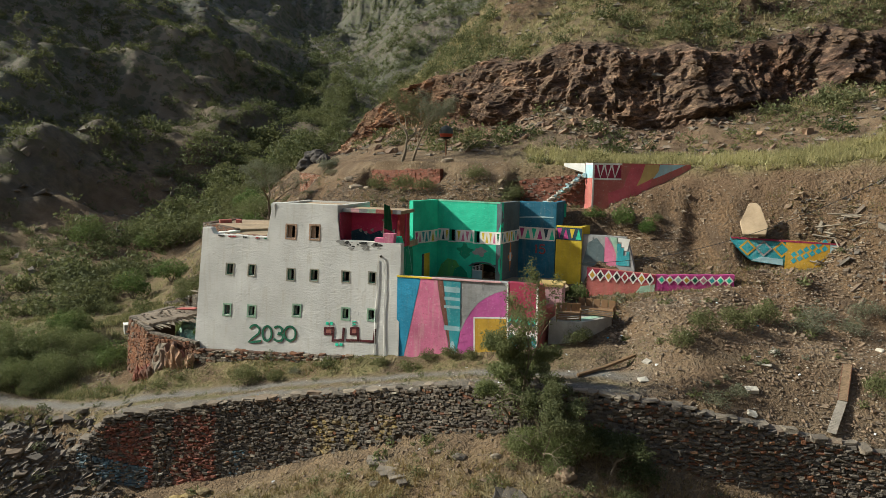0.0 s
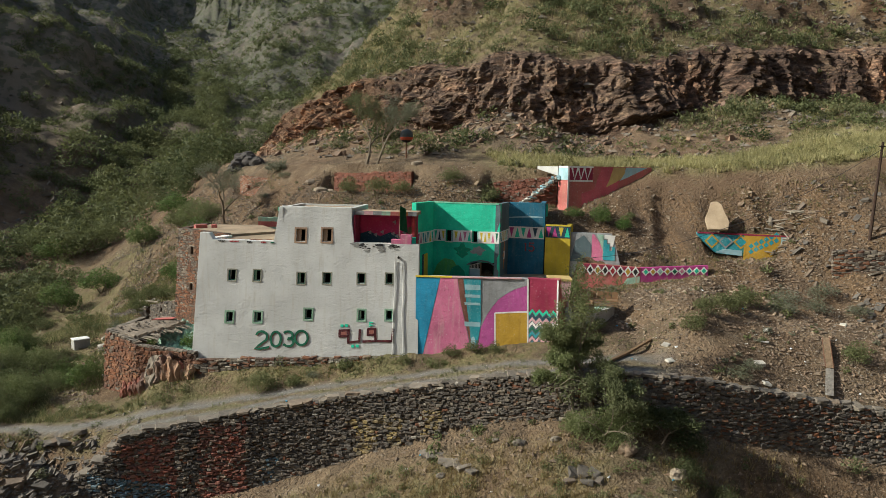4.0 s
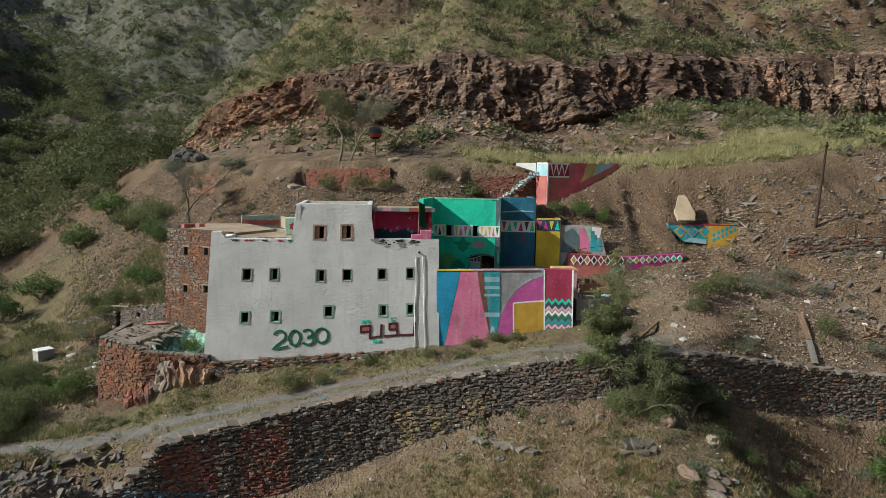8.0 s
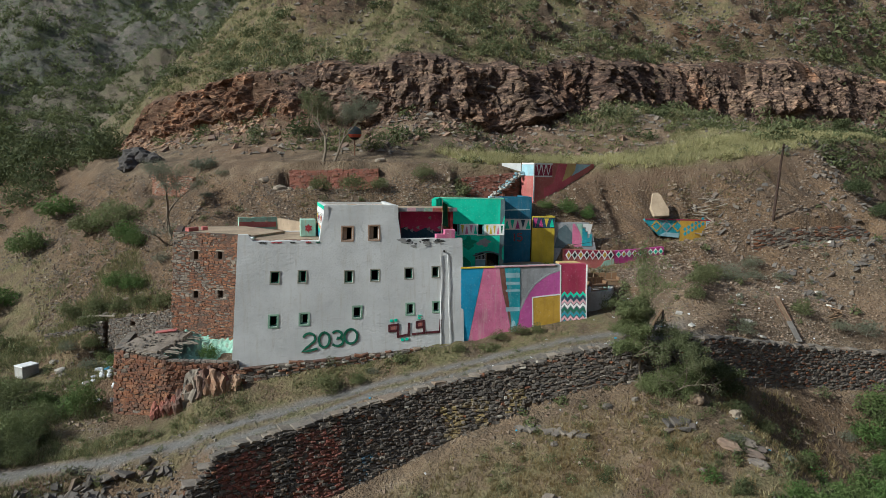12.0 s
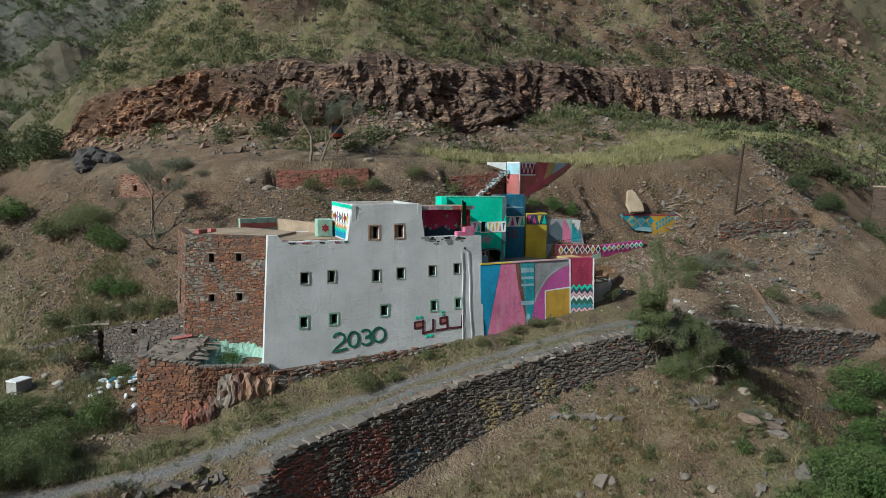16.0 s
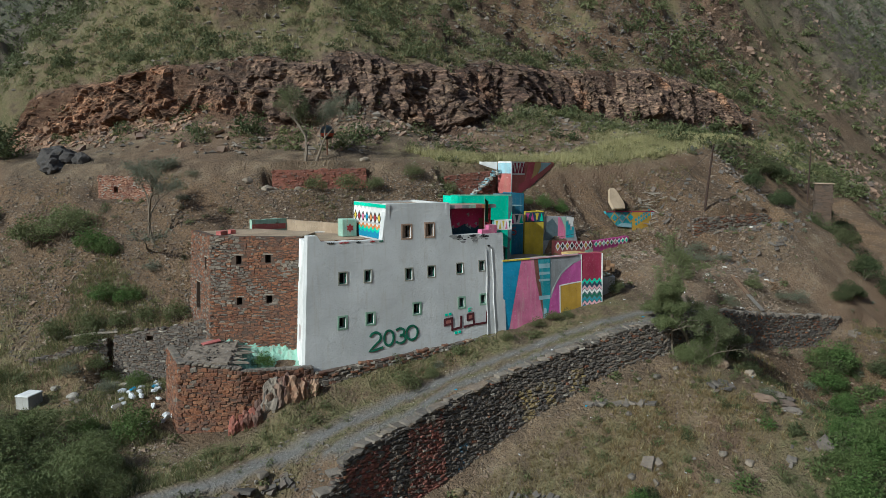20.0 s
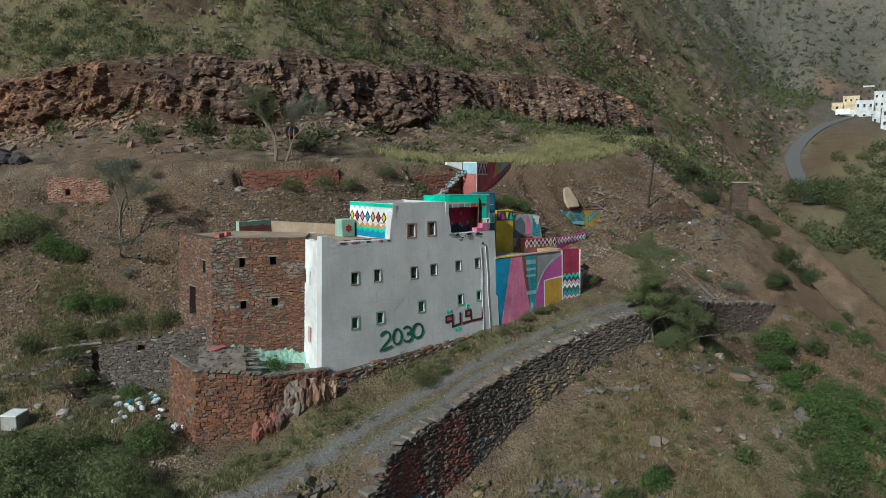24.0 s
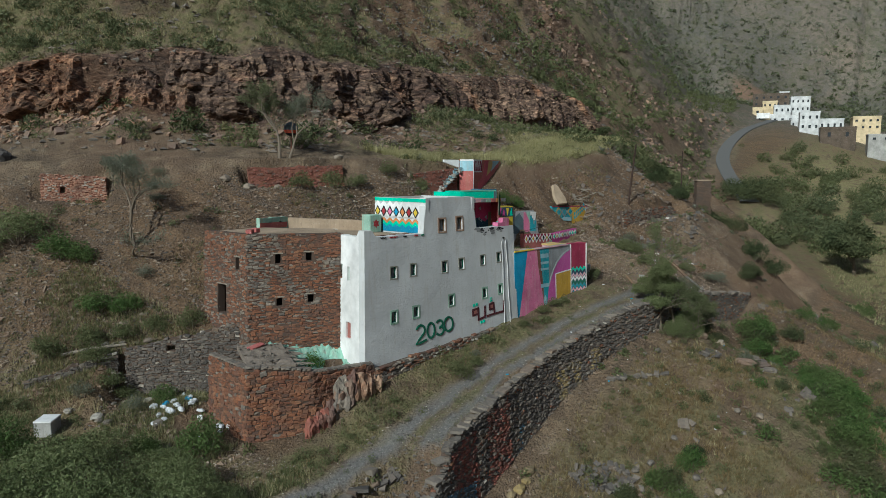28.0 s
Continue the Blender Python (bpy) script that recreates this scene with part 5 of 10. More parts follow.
# the open red alcove beside the tower
alcove = thing("roof_shelter", "open roof room with a crimson painted back wall and flat roof", "shelter", at=(*fp(12.5, 2.5), 6.5))
AL = Wall(fp(S1, 1.7), fp(14.55, 1.7), 6.5, fp(S1, 1.7), fp(14.55, 1.7), 8.7)
part("back_wall", AL.mesh(lambda s: 8.5, lambda s: 6.4, .2, (), .5, .02, 8), ALCOVE_RED, alcove, "crimson painted wall", True)
part("painted_band", AL.paint([(0.05, 6.52), (4.0, 6.52), (4.0, 7.0), (3.7, 7.25), (3.2, 6.95), (2.3, 7.3), (1.6, 7.0), (.8, 7.35), (.05, 7.1)], .03), NAVY, alcove, "navy painted band")
for k, (a, z_) in enumerate(((.9, 7.25), (1.3, 7.1), (1.75, 7.3), (2.5, 7.2), (2.75, 7.05), (3.3, 7.3), (2.6, 8.0))):
    part("painted_flower", AL.paint([(a + .16 * math.cos(q * 1.047) * (1 if q % 2 else .55), z_ + .16 * math.sin(q * 1.047) * (1 if q % 2 else .55)) for q in range(6)], .036), GREY_P, alcove, "pale painted flower")
part("door", AL.paint([(3.55, 6.5), (4.1, 6.5), (4.1, 7.7), (3.55, 7.7)], .034, .03), WOOD, alcove, "wooden door")
part("side_wall", Wall(fp(14.5, 0.9), fp(14.5, 2.6), 6.3, fp(14.5, .9), fp(14.5, 2.6), 8.7).mesh(lambda s: 8.5, lambda s: 6.3, .2, (), .5, .02, 9), RED, alcove, "red painted side wall", True)
part("side_wall", Wall(fp(S1 + .12, 2.6), fp(S1 + .12, .1), 6.4, fp(S1 + .12, 2.6), fp(S1 + .12, .1), 8.7).mesh(lambda s: 8.5, lambda s: 6.45, .1, (), .5, .02, 9), CRIMSON, alcove, "crimson painted side wall", True)
part("roof", slab_bm([fp(S1 + .1, .55), fp(14.6, .8), fp(14.6, 3.2), fp(S1 + .1, 3.2)], 8.5, 8.72), MUD, alcove, "flat mud roof")
for k in range(7):
    a = S1 + .15 + k * .59
    part("fascia", Wall(fp(a, .50), fp(a + .575, .53), 8.5, fp(a, .50), fp(a + .575, .53), 8.8).mesh(lambda s: 8.78, lambda s: 8.52, .06, (), .4, .01, k), [GREY_P, PALE_PINK, GREY_P, M_MINT, ROSE, ORANGE, GREY_P][k], alcove, "painted roof edge board")
part("step", slab_bm([fp(13.1, -.02), fp(14.4, -.02), fp(14.4, .5), fp(13.1, .5)], 6.5, 6.98), PINK, alcove, "pink painted parapet step")
part("step", slab_bm([fp(13.7, -.01), fp(14.42, -.01), fp(14.42, .5), fp(13.7, .5)], 6.98, 7.3), PINK, alcove, "pink painted parapet step")

# the brick-red stone house behind it
stone_house = thing("stone_house", "roofless looking reddish dry-stone house with small dark window holes", "house", at=(-16, 55, 0))
BR_A0, BR_A1 = (-18.55, 56.3), (-18.1, 56.62)
BRICK = Wall(BR_A0, (-14.75, 51.75), -1.4, BR_A1, (-14.4, 52.05), 6.8)
_bh = [(1.70, 2.05, 4.85, 5.45), (3.62, 4.00, 4.98, 5.52), (1.74, 2.10, 2.15, 2.68), (3.70, 4.08, 2.30, 2.82)]
BRICK_W = Wall((-17.0, 61.3), BR_A0, -1.4, (-16.7, 61.3), BR_A1, 6.8)
_bwh = [(3.6, 3.95, 4.4, 5.2), (1.6, 2.5, 1.4, 3.3)]
part("wall", BRICK.mesh(lambda s: 6.72, lambda s: -1.8, .5, _bh, .5, .03, 11), MORTAR, stone_house)
part("wall", BRICK_W.mesh(lambda s: 6.72, lambda s: -0.5, .5, _bwh, .5, .03, 12), MORTAR, stone_house)
part("roof", slab_bm([(-17.75, 56.75), (-14.4, 52.3), (-10.5, 55.0), (-12.0, 60.5), (-16.4, 61)], 6.3, 6.62), MUD, stone_house, "flat earth roof")
_NB = Wall((-12.0, 60.6), (-16.7, 61.3), -1, (-12.0, 60.6), (-16.7, 61.3), 6.8)
part("wall", _NB.mesh(lambda s: 6.6, lambda s: 1, .4, (), .8, .03, 13), MORTAR, stone_house)

# ---- the painted terrace wall by the road ----
COL1 = Wall((-1.98, 44.1), (4.93, 41.36), -1.0, (-1.96, 44.3), (4.8, 41.52), 4.8)
COL2 = Wall((4.93, 41.36), (6.55, 40.42), -1.0, (4.8, 41.52), (6.48, 40.55), 4.95)
COL3 = Wall((6.55, 40.42), (8.4, 43.2), -1.0, (6.48, 40.55), (8.3, 43.2), 4.95)
terrace = thing("terrace_wall", "tall terrace wall painted with bright abstract panels in many colours", "wall", at=(2, 43, 0))
part("wall", COL1.mesh(lambda s: 4.66 + .02 * s, lambda s: -1.2, .5, (), .4, .02, 21), GREY_P, terrace, "", True)
part("wall", COL2.mesh(lambda s: 4.85, lambda s: -1.0, .5, (), .4, .02, 22), CRIMSON, terrace, "", True)
part("wall", COL3.mesh(lambda s: 4.85 - (1.6 if s > 1.2 else 0), lambda s: -1.0, .5, (), .4, .02, 23), ROSE, terrace, "", True)
part("floor", slab_bm([(-1.7, 44.6), (4.9, 42.0), (6.2, 41.2), (9.5, 46.5), (9.5, 50), (0.4, 50)], 3.5, 3.75), MUD, terrace, "earth terrace floor")

# ---- the green and blue house ----
green_house = thing("green_house", "sea green and petrol blue plastered house with painted triangle frieze", "house", at=(4, 50, 4))
GPTS = [(-1.1, 48.8), (0.65, 50.9), (4.99, 48.2), (6.57, 50.9), (9.03, 49.66), (10.2, 52.4)]
GW = [Wall(a, b, 3.5, a, b, 9.2) for a, b in zip(GPTS, GPTS[1:])]
G_HOLES = {1: [(1.00, 1.55, 6.28, 7.12), (3.05, 3.50, 6.30, 7.12), (2.85, 4.75, 3.5, 4.85)]}
# slate on the third facet has its shadow side put into the colour
for k, (w, m) in enumerate(zip(GW, (GREEN, GREEN, SLATE, BLUE, BLUE))):
    part("wall", w.mesh(lambda s: 9.2, lambda s: 3.5, .35, G_HOLES.get(k, ()), .4, .02, 31 + k, .03), m, green_house, "", True)
part("roof", slab_bm([(0.75, 51.3), (4.9, 48.6), (6.45, 51.3), (8.9, 50.1), (9.8, 52.2), (6, 52.3), (1.2, 52.3)], 8.7, 8.95), MUD, green_house, "flat earth roof")
BACKG = Wall((10.2, 52.4), (1.1, 52.5), 3.5, (10.2, 52.4), (1.1, 52.5), 9.2)
part("wall", BACKG.mesh(lambda s: 9.0, lambda s: 4, .35, (), .8, .02, 39), GREEN, green_house, "", True)
BACKL = Wall((1.1, 52.5), (0.6, 51.0), 3.5, (1.1, 52.5), (0.6, 51.0), 9.2)
part("wall", BACKL.mesh(lambda s: 9.1, lambda s: 4, .35, (), .8, .02, 40), GREEN, green_house, "", True)
YEL = Wall((9.05, 49.5), (10.69, 48.55), 3.0, (9.05, 49.5), (10.69, 48.55), 7.65)
YELE = Wall((10.69, 48.55), (11.6, 50.2), 3.0, (10.69, 48.55), (11.6, 50.2), 7.65)
yellow_block = thing("yellow_annex", "low yellow painted annex with a triangle frieze", "annex", at=(10, 49.5, 3))
part("wall", YEL.mesh(lambda s: 7.6, lambda s: 2.8, .35, (), .4, .02, 41), YELLOW, yellow_block, "", True)
part("wall", YELE.mesh(lambda s: 7.6, lambda s: 2.8, .35, (), .4, .02, 42), YELLOW, yellow_block, "", True)
part("roof", slab_bm([(9.1, 49.9), (10.5, 49.0), (11.3, 50.3), (9.8, 51.6)], 7.2, 7.4), MUD, yellow_block, "flat roof")

# ---- free painted walls on the slope ----
MUR = Wall((10.75, 48.7), (14.0, 46.95), 2.5, (10.75, 48.7), (14.0, 46.95), 7.1)
mural_a = thing("mural_wall", "grey, pink and teal painted retaining wall stepping down the slope", "wall", at=(12, 48, 3))
part("wall", MUR.mesh(lambda s: 7.08 - 2.2 * max(0, s - 3.1) / .6, lambda s: 2.5, .4, (), .35, .02, 51), GREY_P, mural_a, "", True)
ZA, ZB, ZC = (10.9, 47.5), (15.14, 45.85), (19.8, 44.5)
ZIG1, ZIG2 = Wall(ZA, ZB, 2.5, ZA, ZB, 5.0), Wall(ZB, ZC, 2.5, ZB, ZC, 5.0)
zigwall = thing("diamond_wall", "low pink wall painted with a row of coloured diamonds", "wall", at=(15, 46, 3))
part("wall", ZIG1.mesh(lambda s: 4.95 - .05 * s, lambda s: 2.2, .4, (), .4, .02, 52), ROSE, zigwall, "", True)
part("wall", ZIG2.mesh(lambda s: 4.72 + .06 * s, lambda s: 3.2, .4, (), .4, .02, 53), MAGENTA, zigwall, "", True)
UP = Wall((12.36, 53.3), (19.65, 53.0), 6.0, (12.36, 53.3), (19.65, 53.0), 12.1)
UPW = Wall((12.1, 54.7), (12.36, 53.3), 6.0, (12.1, 54.7), (12.36, 53.3), 12.1)
upper_mural = thing("upper_mural_wall", "faded rose painted wall with yellow and pale blue swirls below the upper track", "wall", at=(15, 54, 9))
part("wall", UP.mesh(lambda s: 12.05, lambda s: 7.5, .4, (), .4, .02, 54), ROSE, upper_mural, "", True)
part("wall", UPW.mesh(lambda s: 12.05, lambda s: 7.5, .4, (), .4, .02, 55), ROSE, upper_mural, "", True)
TM = Wall((20.6, 47.2), (26.8, 44.6), 4.5, (20.6, 47.4), (26.8, 44.8), 7.3)
teal_mural = thing("teal_mural_wall", "short wall half buried in the slope, painted teal and ochre with diamonds", "wall", at=(23.5, 46, 5))
part("wall", TM.mesh(lambda s: 7.2 - .02 * s if s < 6.2 else 7.0, lambda s: float(np.interp(s, [0, .3, 1.3, 3, 4.9, 6, 6.7], [7.0, 6.6, 5.65, 5.5, 5.55, 6.2, 6.85])), .4, (), .35, .02, 56), TEAL, teal_mural, "", True)

# ---- painted panels on the terrace wall ----
def coat(w, poly, m, parent, label, out=.024, name="painted_panel"):
    return part(name, w.paint(poly, out), m, parent, label)


T1 = 4.62
coat(COL1, [(.03, -1.0), (.42, -1.0), (1.62, T1), (.03, T1 - .03)], SKYBLUE, terrace, "bright blue panel")
coat(COL1, [(.46, -1.0), (3.85, -1.0), (3.40, 1.2), (2.98, 3.0), (2.76, T1), (1.66, T1)], PINK, terrace, "mottled pink panel")
coat(COL1, [(3.45, 1.2), (3.70, .2), (3.55, 1.6), (3.12, T1), (2.79, T1), (3.0, 3.0)], BROWN, terrace, "brown strip", .028)
coat(COL1, [(3.16, T1), (4.30, T1), (4.30, 1.62), (3.95, -.3), (3.75, -.9), (3.60, .8), (3.55, 1.6)], TEAL, terrace, "teal panel", .026)
for z_, h_ in ((3.92, .34), (3.42, .20), (2.92, .17), (1.52, .30)):
    coat(COL1, [(3.25, z_), (4.27, z_ + .01), (4.26, z_ + h_), (3.23, z_ + h_)], TEAL_PALE, terrace, "pale blue bar", .032, "painted_bar")
coat(COL1, [(3.66, -.12)] + [(3.80 + .15 * math.cos(radians(a)), .55 + .32 * math.sin(radians(a))) for a in (180, 150, 120, 90, 60, 30, 0)] + [(3.95, -.12)], TEAL_PALE, terrace, "pale arched shape", .034, "painted_arch")
_arc = [(4.30, 1.58), (4.62, 2.30), (4.95, 2.85), (5.40, 3.42), (5.90, 3.80), (6.50, 4.15), (7.28, 4.42)]
coat(COL1, [(4.32, 1.58)] + _arc[1:] + [(7.28, 2.66), (5.28, 2.52), (5.36, -.2), (4.0, -.6)], MAGENTA_L, terrace, "magenta arc", .028)
part("painted_line", COL1.stroke(_arc, .09, .036), GREY_P, terrace, "pale grey outline of the arc")
coat(COL1, [(5.30, -.3), (7.26, .0), (7.26, 2.60), (5.24, 2.44)], OCHRE, terrace, "ochre square", .032)
for ln in ([(5.22, -.2), (5.22, 1.0), (5.20, 2.50)], [(5.20, 2.48), (6.2, 2.58), (7.28, 2.66)], [(7.30, .1), (7.30, 2.4), (7.30, 4.78)]):
    part("painted_line", COL1.stroke(ln, .09, .040), WHITE_CLEAN, terrace, "white painted line")
part("coping", COL1.stroke([(k * .4, 4.66 + .02 * k * .4) for k in range(0, 7)], .10, .02, .05), YELLOW, terrace, "yellow painted top edge")
part("coping", COL1.stroke([(2.4 + k * .5, 4.71 + .01 * k) for k in range(0, 10)], .09, .02, .05), PALE_PINK, terrace, "pale pink painted top edge")


def zigzag(w, z_, amp, h_, s0, s1, n, m, parent, label, out):
    up, dn = [], []
    for k in range(2 * n + 1):
        s = s0 + (s1 - s0) * k / (2 * n)
        zz = z_ + (amp if k % 2 else -amp)
        up.append((s, zz + h_))
        dn.append((s, zz))
    coat(w, dn + up[::-1], m, parent, label, out, "painted_zigzag")


W2 = COL2.len
coat(COL2, [(.05, -.5), (W2 - .05, .3), (W2 - .05, 2.7), (.05, 2.55)], SLATE, terrace, "dark slate lower panel")
for k, (z_, m_, lb) in enumerate(((2.55, GREEN, "green zigzag"), (2.28, NAVY, "navy zigzag"), (2.02, PALE_PINK, "cream zigzag"), (1.75, WHITE_CLEAN, "white zigzag"), (1.42, GREEN_DARK, "dark green zigzag"), (1.12, TEAL, "teal zigzag"), (.80, PALE_PINK, "cream zigzag"), (.45, SKYBLUE, "blue zigzag"))):
    zigzag(COL2, z_, .13, .20, .06, W2 - .06, 4, m_, terrace, lb, .028 + .002 * k)
part("painted_line", COL2.stroke([(W2 - .04, .4), (W2 - .04, 2.5), (W2 - .04, 4.82)], .10, .03), WHITE_CLEAN, terrace, "white corner line")

# ---- frieze, door and figures on the green and blue house ----
def frieze(w, z0_, z1_, n, parent, seed, s0=.02, s1=None, tilt=0.0, bg=None, pal=None):
    rg = random.Random(seed)
    s1 = w.len - .02 if s1 is None else s1
    coat(w, [(s0, z0_), (s1, z0_ + tilt), (s1, z1_ + tilt), (s0, z1_)], bg or WHITE_CLEAN, parent, "white frieze band", .022, "frieze_band")
    pal = pal or [YELLOW, MAGENTA, GREEN, GREEN_DARK, PINK, NAVY, TEAL]
    wd = (s1 - s0) / n
    for k in range(n):
        a = s0 + wd * k
        t = tilt * k / n
        hgt = z1_ - z0_
        if k % 2:
            poly = [(a + wd * .08, z0_ + .08 + t), (a + wd * .92, z0_ + .08 + t), (a + wd * .5, z1_ - .06 + t)]
        else:
            poly = [(a + wd * .1, z1_ - .08 + t), (a + wd * .5, z0_ + .07 + t), (a + wd * .9, z1_ - .08 + t)]
        skip = any(h[0] - .1 < a + wd / 2 < h[1] + .1 for h in (G_HOLES[1] if w is GW[1] else ()) if h[2] > 5)
        if not skip:
            coat(w, poly, rg.choice(pal), parent, "coloured triangle", .028, "painted_triangle")


G1 = GW[1]
# band pieces leave the two windows free
for a, b_ in ((.02, .98), (1.57, 3.03), (3.52, G1.len - .02)):
    coat(G1, [(a, 6.25), (b_, 6.30), (b_, 7.16), (a, 7.12)], WHITE_CLEAN, green_house, "white frieze band", .022, "frieze_band")
_rg2 = random.Random(4)
for a, b_, n_ in ((.05, .95, 3), (1.62, 3.0, 4), (3.6, 5.05, 5)):
    for k in range(n_):
        wd = (b_ - a) / n_
        x0 = a + wd * k
        poly = [(x0 + .04, 6.36), (x0 + wd - .04, 6.36), (x0 + wd / 2, 7.05)] if k % 2 else [(x0 + .04, 7.05), (x0 + wd / 2, 6.36), (x0 + wd - .04, 7.05)]
        coat(G1, poly, _rg2.choice([YELLOW, GREEN, NAVY, PINK, GREEN_DARK, YELLOW]), green_house, "coloured triangle", .028, "painted_triangle")
frieze(GW[0], 6.18, 7.05, 7, green_house, 1, .2)
frieze(GW[2], 6.34, 7.16, 8, green_house, 2)
frieze(GW[3], 6.45, 7.36, 6, green_house, 3, pal=[YELLOW, MAGENTA, NAVY, PINK, GREEN, NAVY])
coat(G1, [(.0, 3.6), (.35, 4.5), (.9, 5.0), (1.6, 4.9), (2.1, 4.2), (2.3, 3.6)], GREEN_OLIVE, green_house, "worn yellow-green painted arch", .016, "painted_arch")
coat(G1, [(1.3, 3.6), (1.5, 4.3), (2.0, 4.55), (2.5, 4.1), (2.6, 3.6)], GREEN_MID, green_house, "darker green painted leaf", .020, "painted_leaf")
_blot = [(2.3 + .55 * math.cos(a) * (1 + .35 * math.sin(5 * a)), 5.65 + .45 * math.sin(a) * (1 + .3 * math.cos(4 * a))) for a in np.arange(0, 6.28, .3)]
coat(G1, _blot, GREEN_MID, green_house, "dark flaked patch", .014, "flaked_patch")
_blot = [(3.5 + .5 * math.cos(a) * (1 + .3 * math.sin(4 * a)), 5.7 + .3 * math.sin(a) * (1 + .3 * math.cos(5 * a))) for a in np.arange(0, 6.28, .3)]
coat(G1, _blot, GREY_P, green_house, "greyish flaked patch", .014, "flaked_patch")
coat(GW[0], [(1.05, 3.6), (1.85, 3.6), (1.82, 5.42), (1.08, 5.38)], YELLOW, green_house, "yellow painted door panel", .03, "door_panel")
coat(GW[0], [(1.0, 3.6), (1.2, 3.6), (1.2, 5.4), (1.02, 5.36)], NAVY, green_house, "dark door jamb", .036, "door_panel")
door = new("door")
door.location = G1.at(2.9, 3.7, 0)
door.parent = green_house
door.matrix_parent_inverse = green_house.matrix_basis.inverted()
part("leaf", G1.paint([(2.88, 3.7), (3.68, 3.7), (3.68, 4.3), (2.88, 4.3)], -.10, .03), TEAL_PALE, door, "pale blue half leaf")
for k in range(8):
    part("bar", tube_bm([G1.at(2.92 + .11 * k, 4.34, -.08), G1.at(2.92 + .11 * k, 4.52 + .05 * k, -.08)], .018, 5), WHITE_CLEAN, door)
part("rail", tube_bm([G1.at(2.88, 4.33, -.08), G1.at(3.7, 4.33, -.08)], .03, 5), WHITE_CLEAN, door)
part("rail", tube_bm([G1.at(2.88, 4.55, -.08), G1.at(3.7, 4.80, -.08)], .03, 5), WHITE_CLEAN, door)
part("post", tube_bm([G1.at(3.73, 3.6, -.06), G1.at(3.73, 4.85, -.06)], .05, 6), WOOD, door)
part("lintel", G1.stroke([(2.7, 4.62), (3.2, 4.86), (3.75, 4.97), (4.3, 4.92), (4.85, 4.66)], .10, .03, .05), SLATE, green_house, "dark arched lintel edge")
for a, z_ in ((1.27, 6.28), (3.27, 6.30)):
    win = new("window")
    win.location = G1.at(a, z_, 0)
    win.parent = green_house
    win.matrix_parent_inverse = green_house.matrix_basis.inverted()
    part("sill", G1.stroke([(a - .3, z_ - .03), (a, z_ - .03), (a + .3, z_ - .03)], .06, .02, .06), WHITE_CLEAN, win)
    part("shutter", G1.paint([(a + .12, z_), (a + .22, z_), (a + .22, z_ + .8), (a + .12, z_ + .8)], -.12, .03), TEAL_PALE, win)
_star = [(1.65 + r * .85 * math.cos(radians(90 + 45 * k)), 5.3 + r * 1.5 * math.sin(radians(90 + 45 * k))) for k, r in enumerate([.7, .22, .5, .22, .7, .22, .5, .22])]
coat(GW[2], _star, ORANGE, green_house, "orange painted star", .024, "painted_star")
coat(GW[2], [(1.5, 5.0), (1.8, 5.0), (1.8, 5.6), (1.5, 5.6)], WHITE_CLEAN, green_house, "white centre", .030, "painted_star")
G3 = GW[3]
part("painted_digit", G3.stroke([(1.28, 6.05), (1.36, 6.12), (1.36, 5.5)], .09, .028), RED_DULL, green_house, "dull red painted digit")
part("painted_digit", G3.stroke([(2.0, 6.12), (1.66, 6.12), (1.64, 5.86)] + arc(1.80, 5.70, .22, .2, 110, -150, 9), .09, .028), RED_DULL, green_house, "dull red painted digit")
coat(G3, [(.02, 8.0), (2.6, 8.1), (2.6, 8.16), (1.4, 8.2), (.02, 8.06)], TEAL_PALE, green_house, "pale scratch across the blue wall", .02, "flaked_patch")
part("coping", G1.stroke([(k * .5, 9.17) for k in range(0, 11)], .10, .0, .03), GREEN_LIGHT, green_house, "worn light green top edge")
frieze(YEL, 6.62, 7.50, 4, yellow_block, 5, bg=NAVY, pal=[YELLOW, WHITE_CLEAN, MAGENTA, GREEN])

# ---- east side wall of the white house: arch and steps ----
coat(EAST, [(.5, 2.2), (4.2, 2.2), (4.15, 4.6), (3.6, 6.0), (2.5, 6.5), (1.3, 6.2), (.7, 5.0)], GREEN_MID, house, "darker green painted arch", .024, "painted_arch")
for ln in ([(1.2, 3.6), (1.5, 5.0), (1.75, 6.1)], [(3.9, 3.6), (3.2, 5.0), (2.4, 6.2)]):
    part("painted_line", EAST.stroke(ln, .07, .03), TEAL_PALE, house, "thin pale line")

# ---- murals on the slope ----
coat(MUR, [(.02, 4.9), (.75, 4.9), (.75, 6.95), (.02, 6.98)], GREY_P, mural_a, "pale grey panel")
coat(MUR, [(.05, 4.9), (1.6, 4.95), (1.58, 6.2), (1.0, 6.9), (.4, 6.5)], SLATE, mural_a, "slate grey shape", .028)
coat(MUR, [(1.62, 5.0), (2.7, 5.1), (2.3, 6.2), (1.75, 7.0), (1.6, 7.0)], PINK, mural_a, "pink wedge", .028)
coat(MUR, [(1.95, 7.0), (2.42, 7.0), (2.42, 5.2), (2.7, 5.1)], M_MINT, mural_a, "mint wedge", .030)
coat(MUR, [(2.45, 5.1), (3.35, 5.1), (3.3, 6.1), (3.1, 6.1), (3.1, 5.8), (2.9, 5.8), (2.9, 6.3), (2.7, 6.3), (2.7, 6.6), (2.45, 6.6)], TEAL, mural_a, "teal stepped shape", .032)
coat(MUR, [(2.5, 7.0), (3.3, 6.95), (3.15, 6.15), (2.95, 6.15), (2.95, 6.4), (2.75, 6.4), (2.75, 6.7), (2.5, 6.7)], WHITE_CLEAN, mural_a, "white stepped shape", .034)


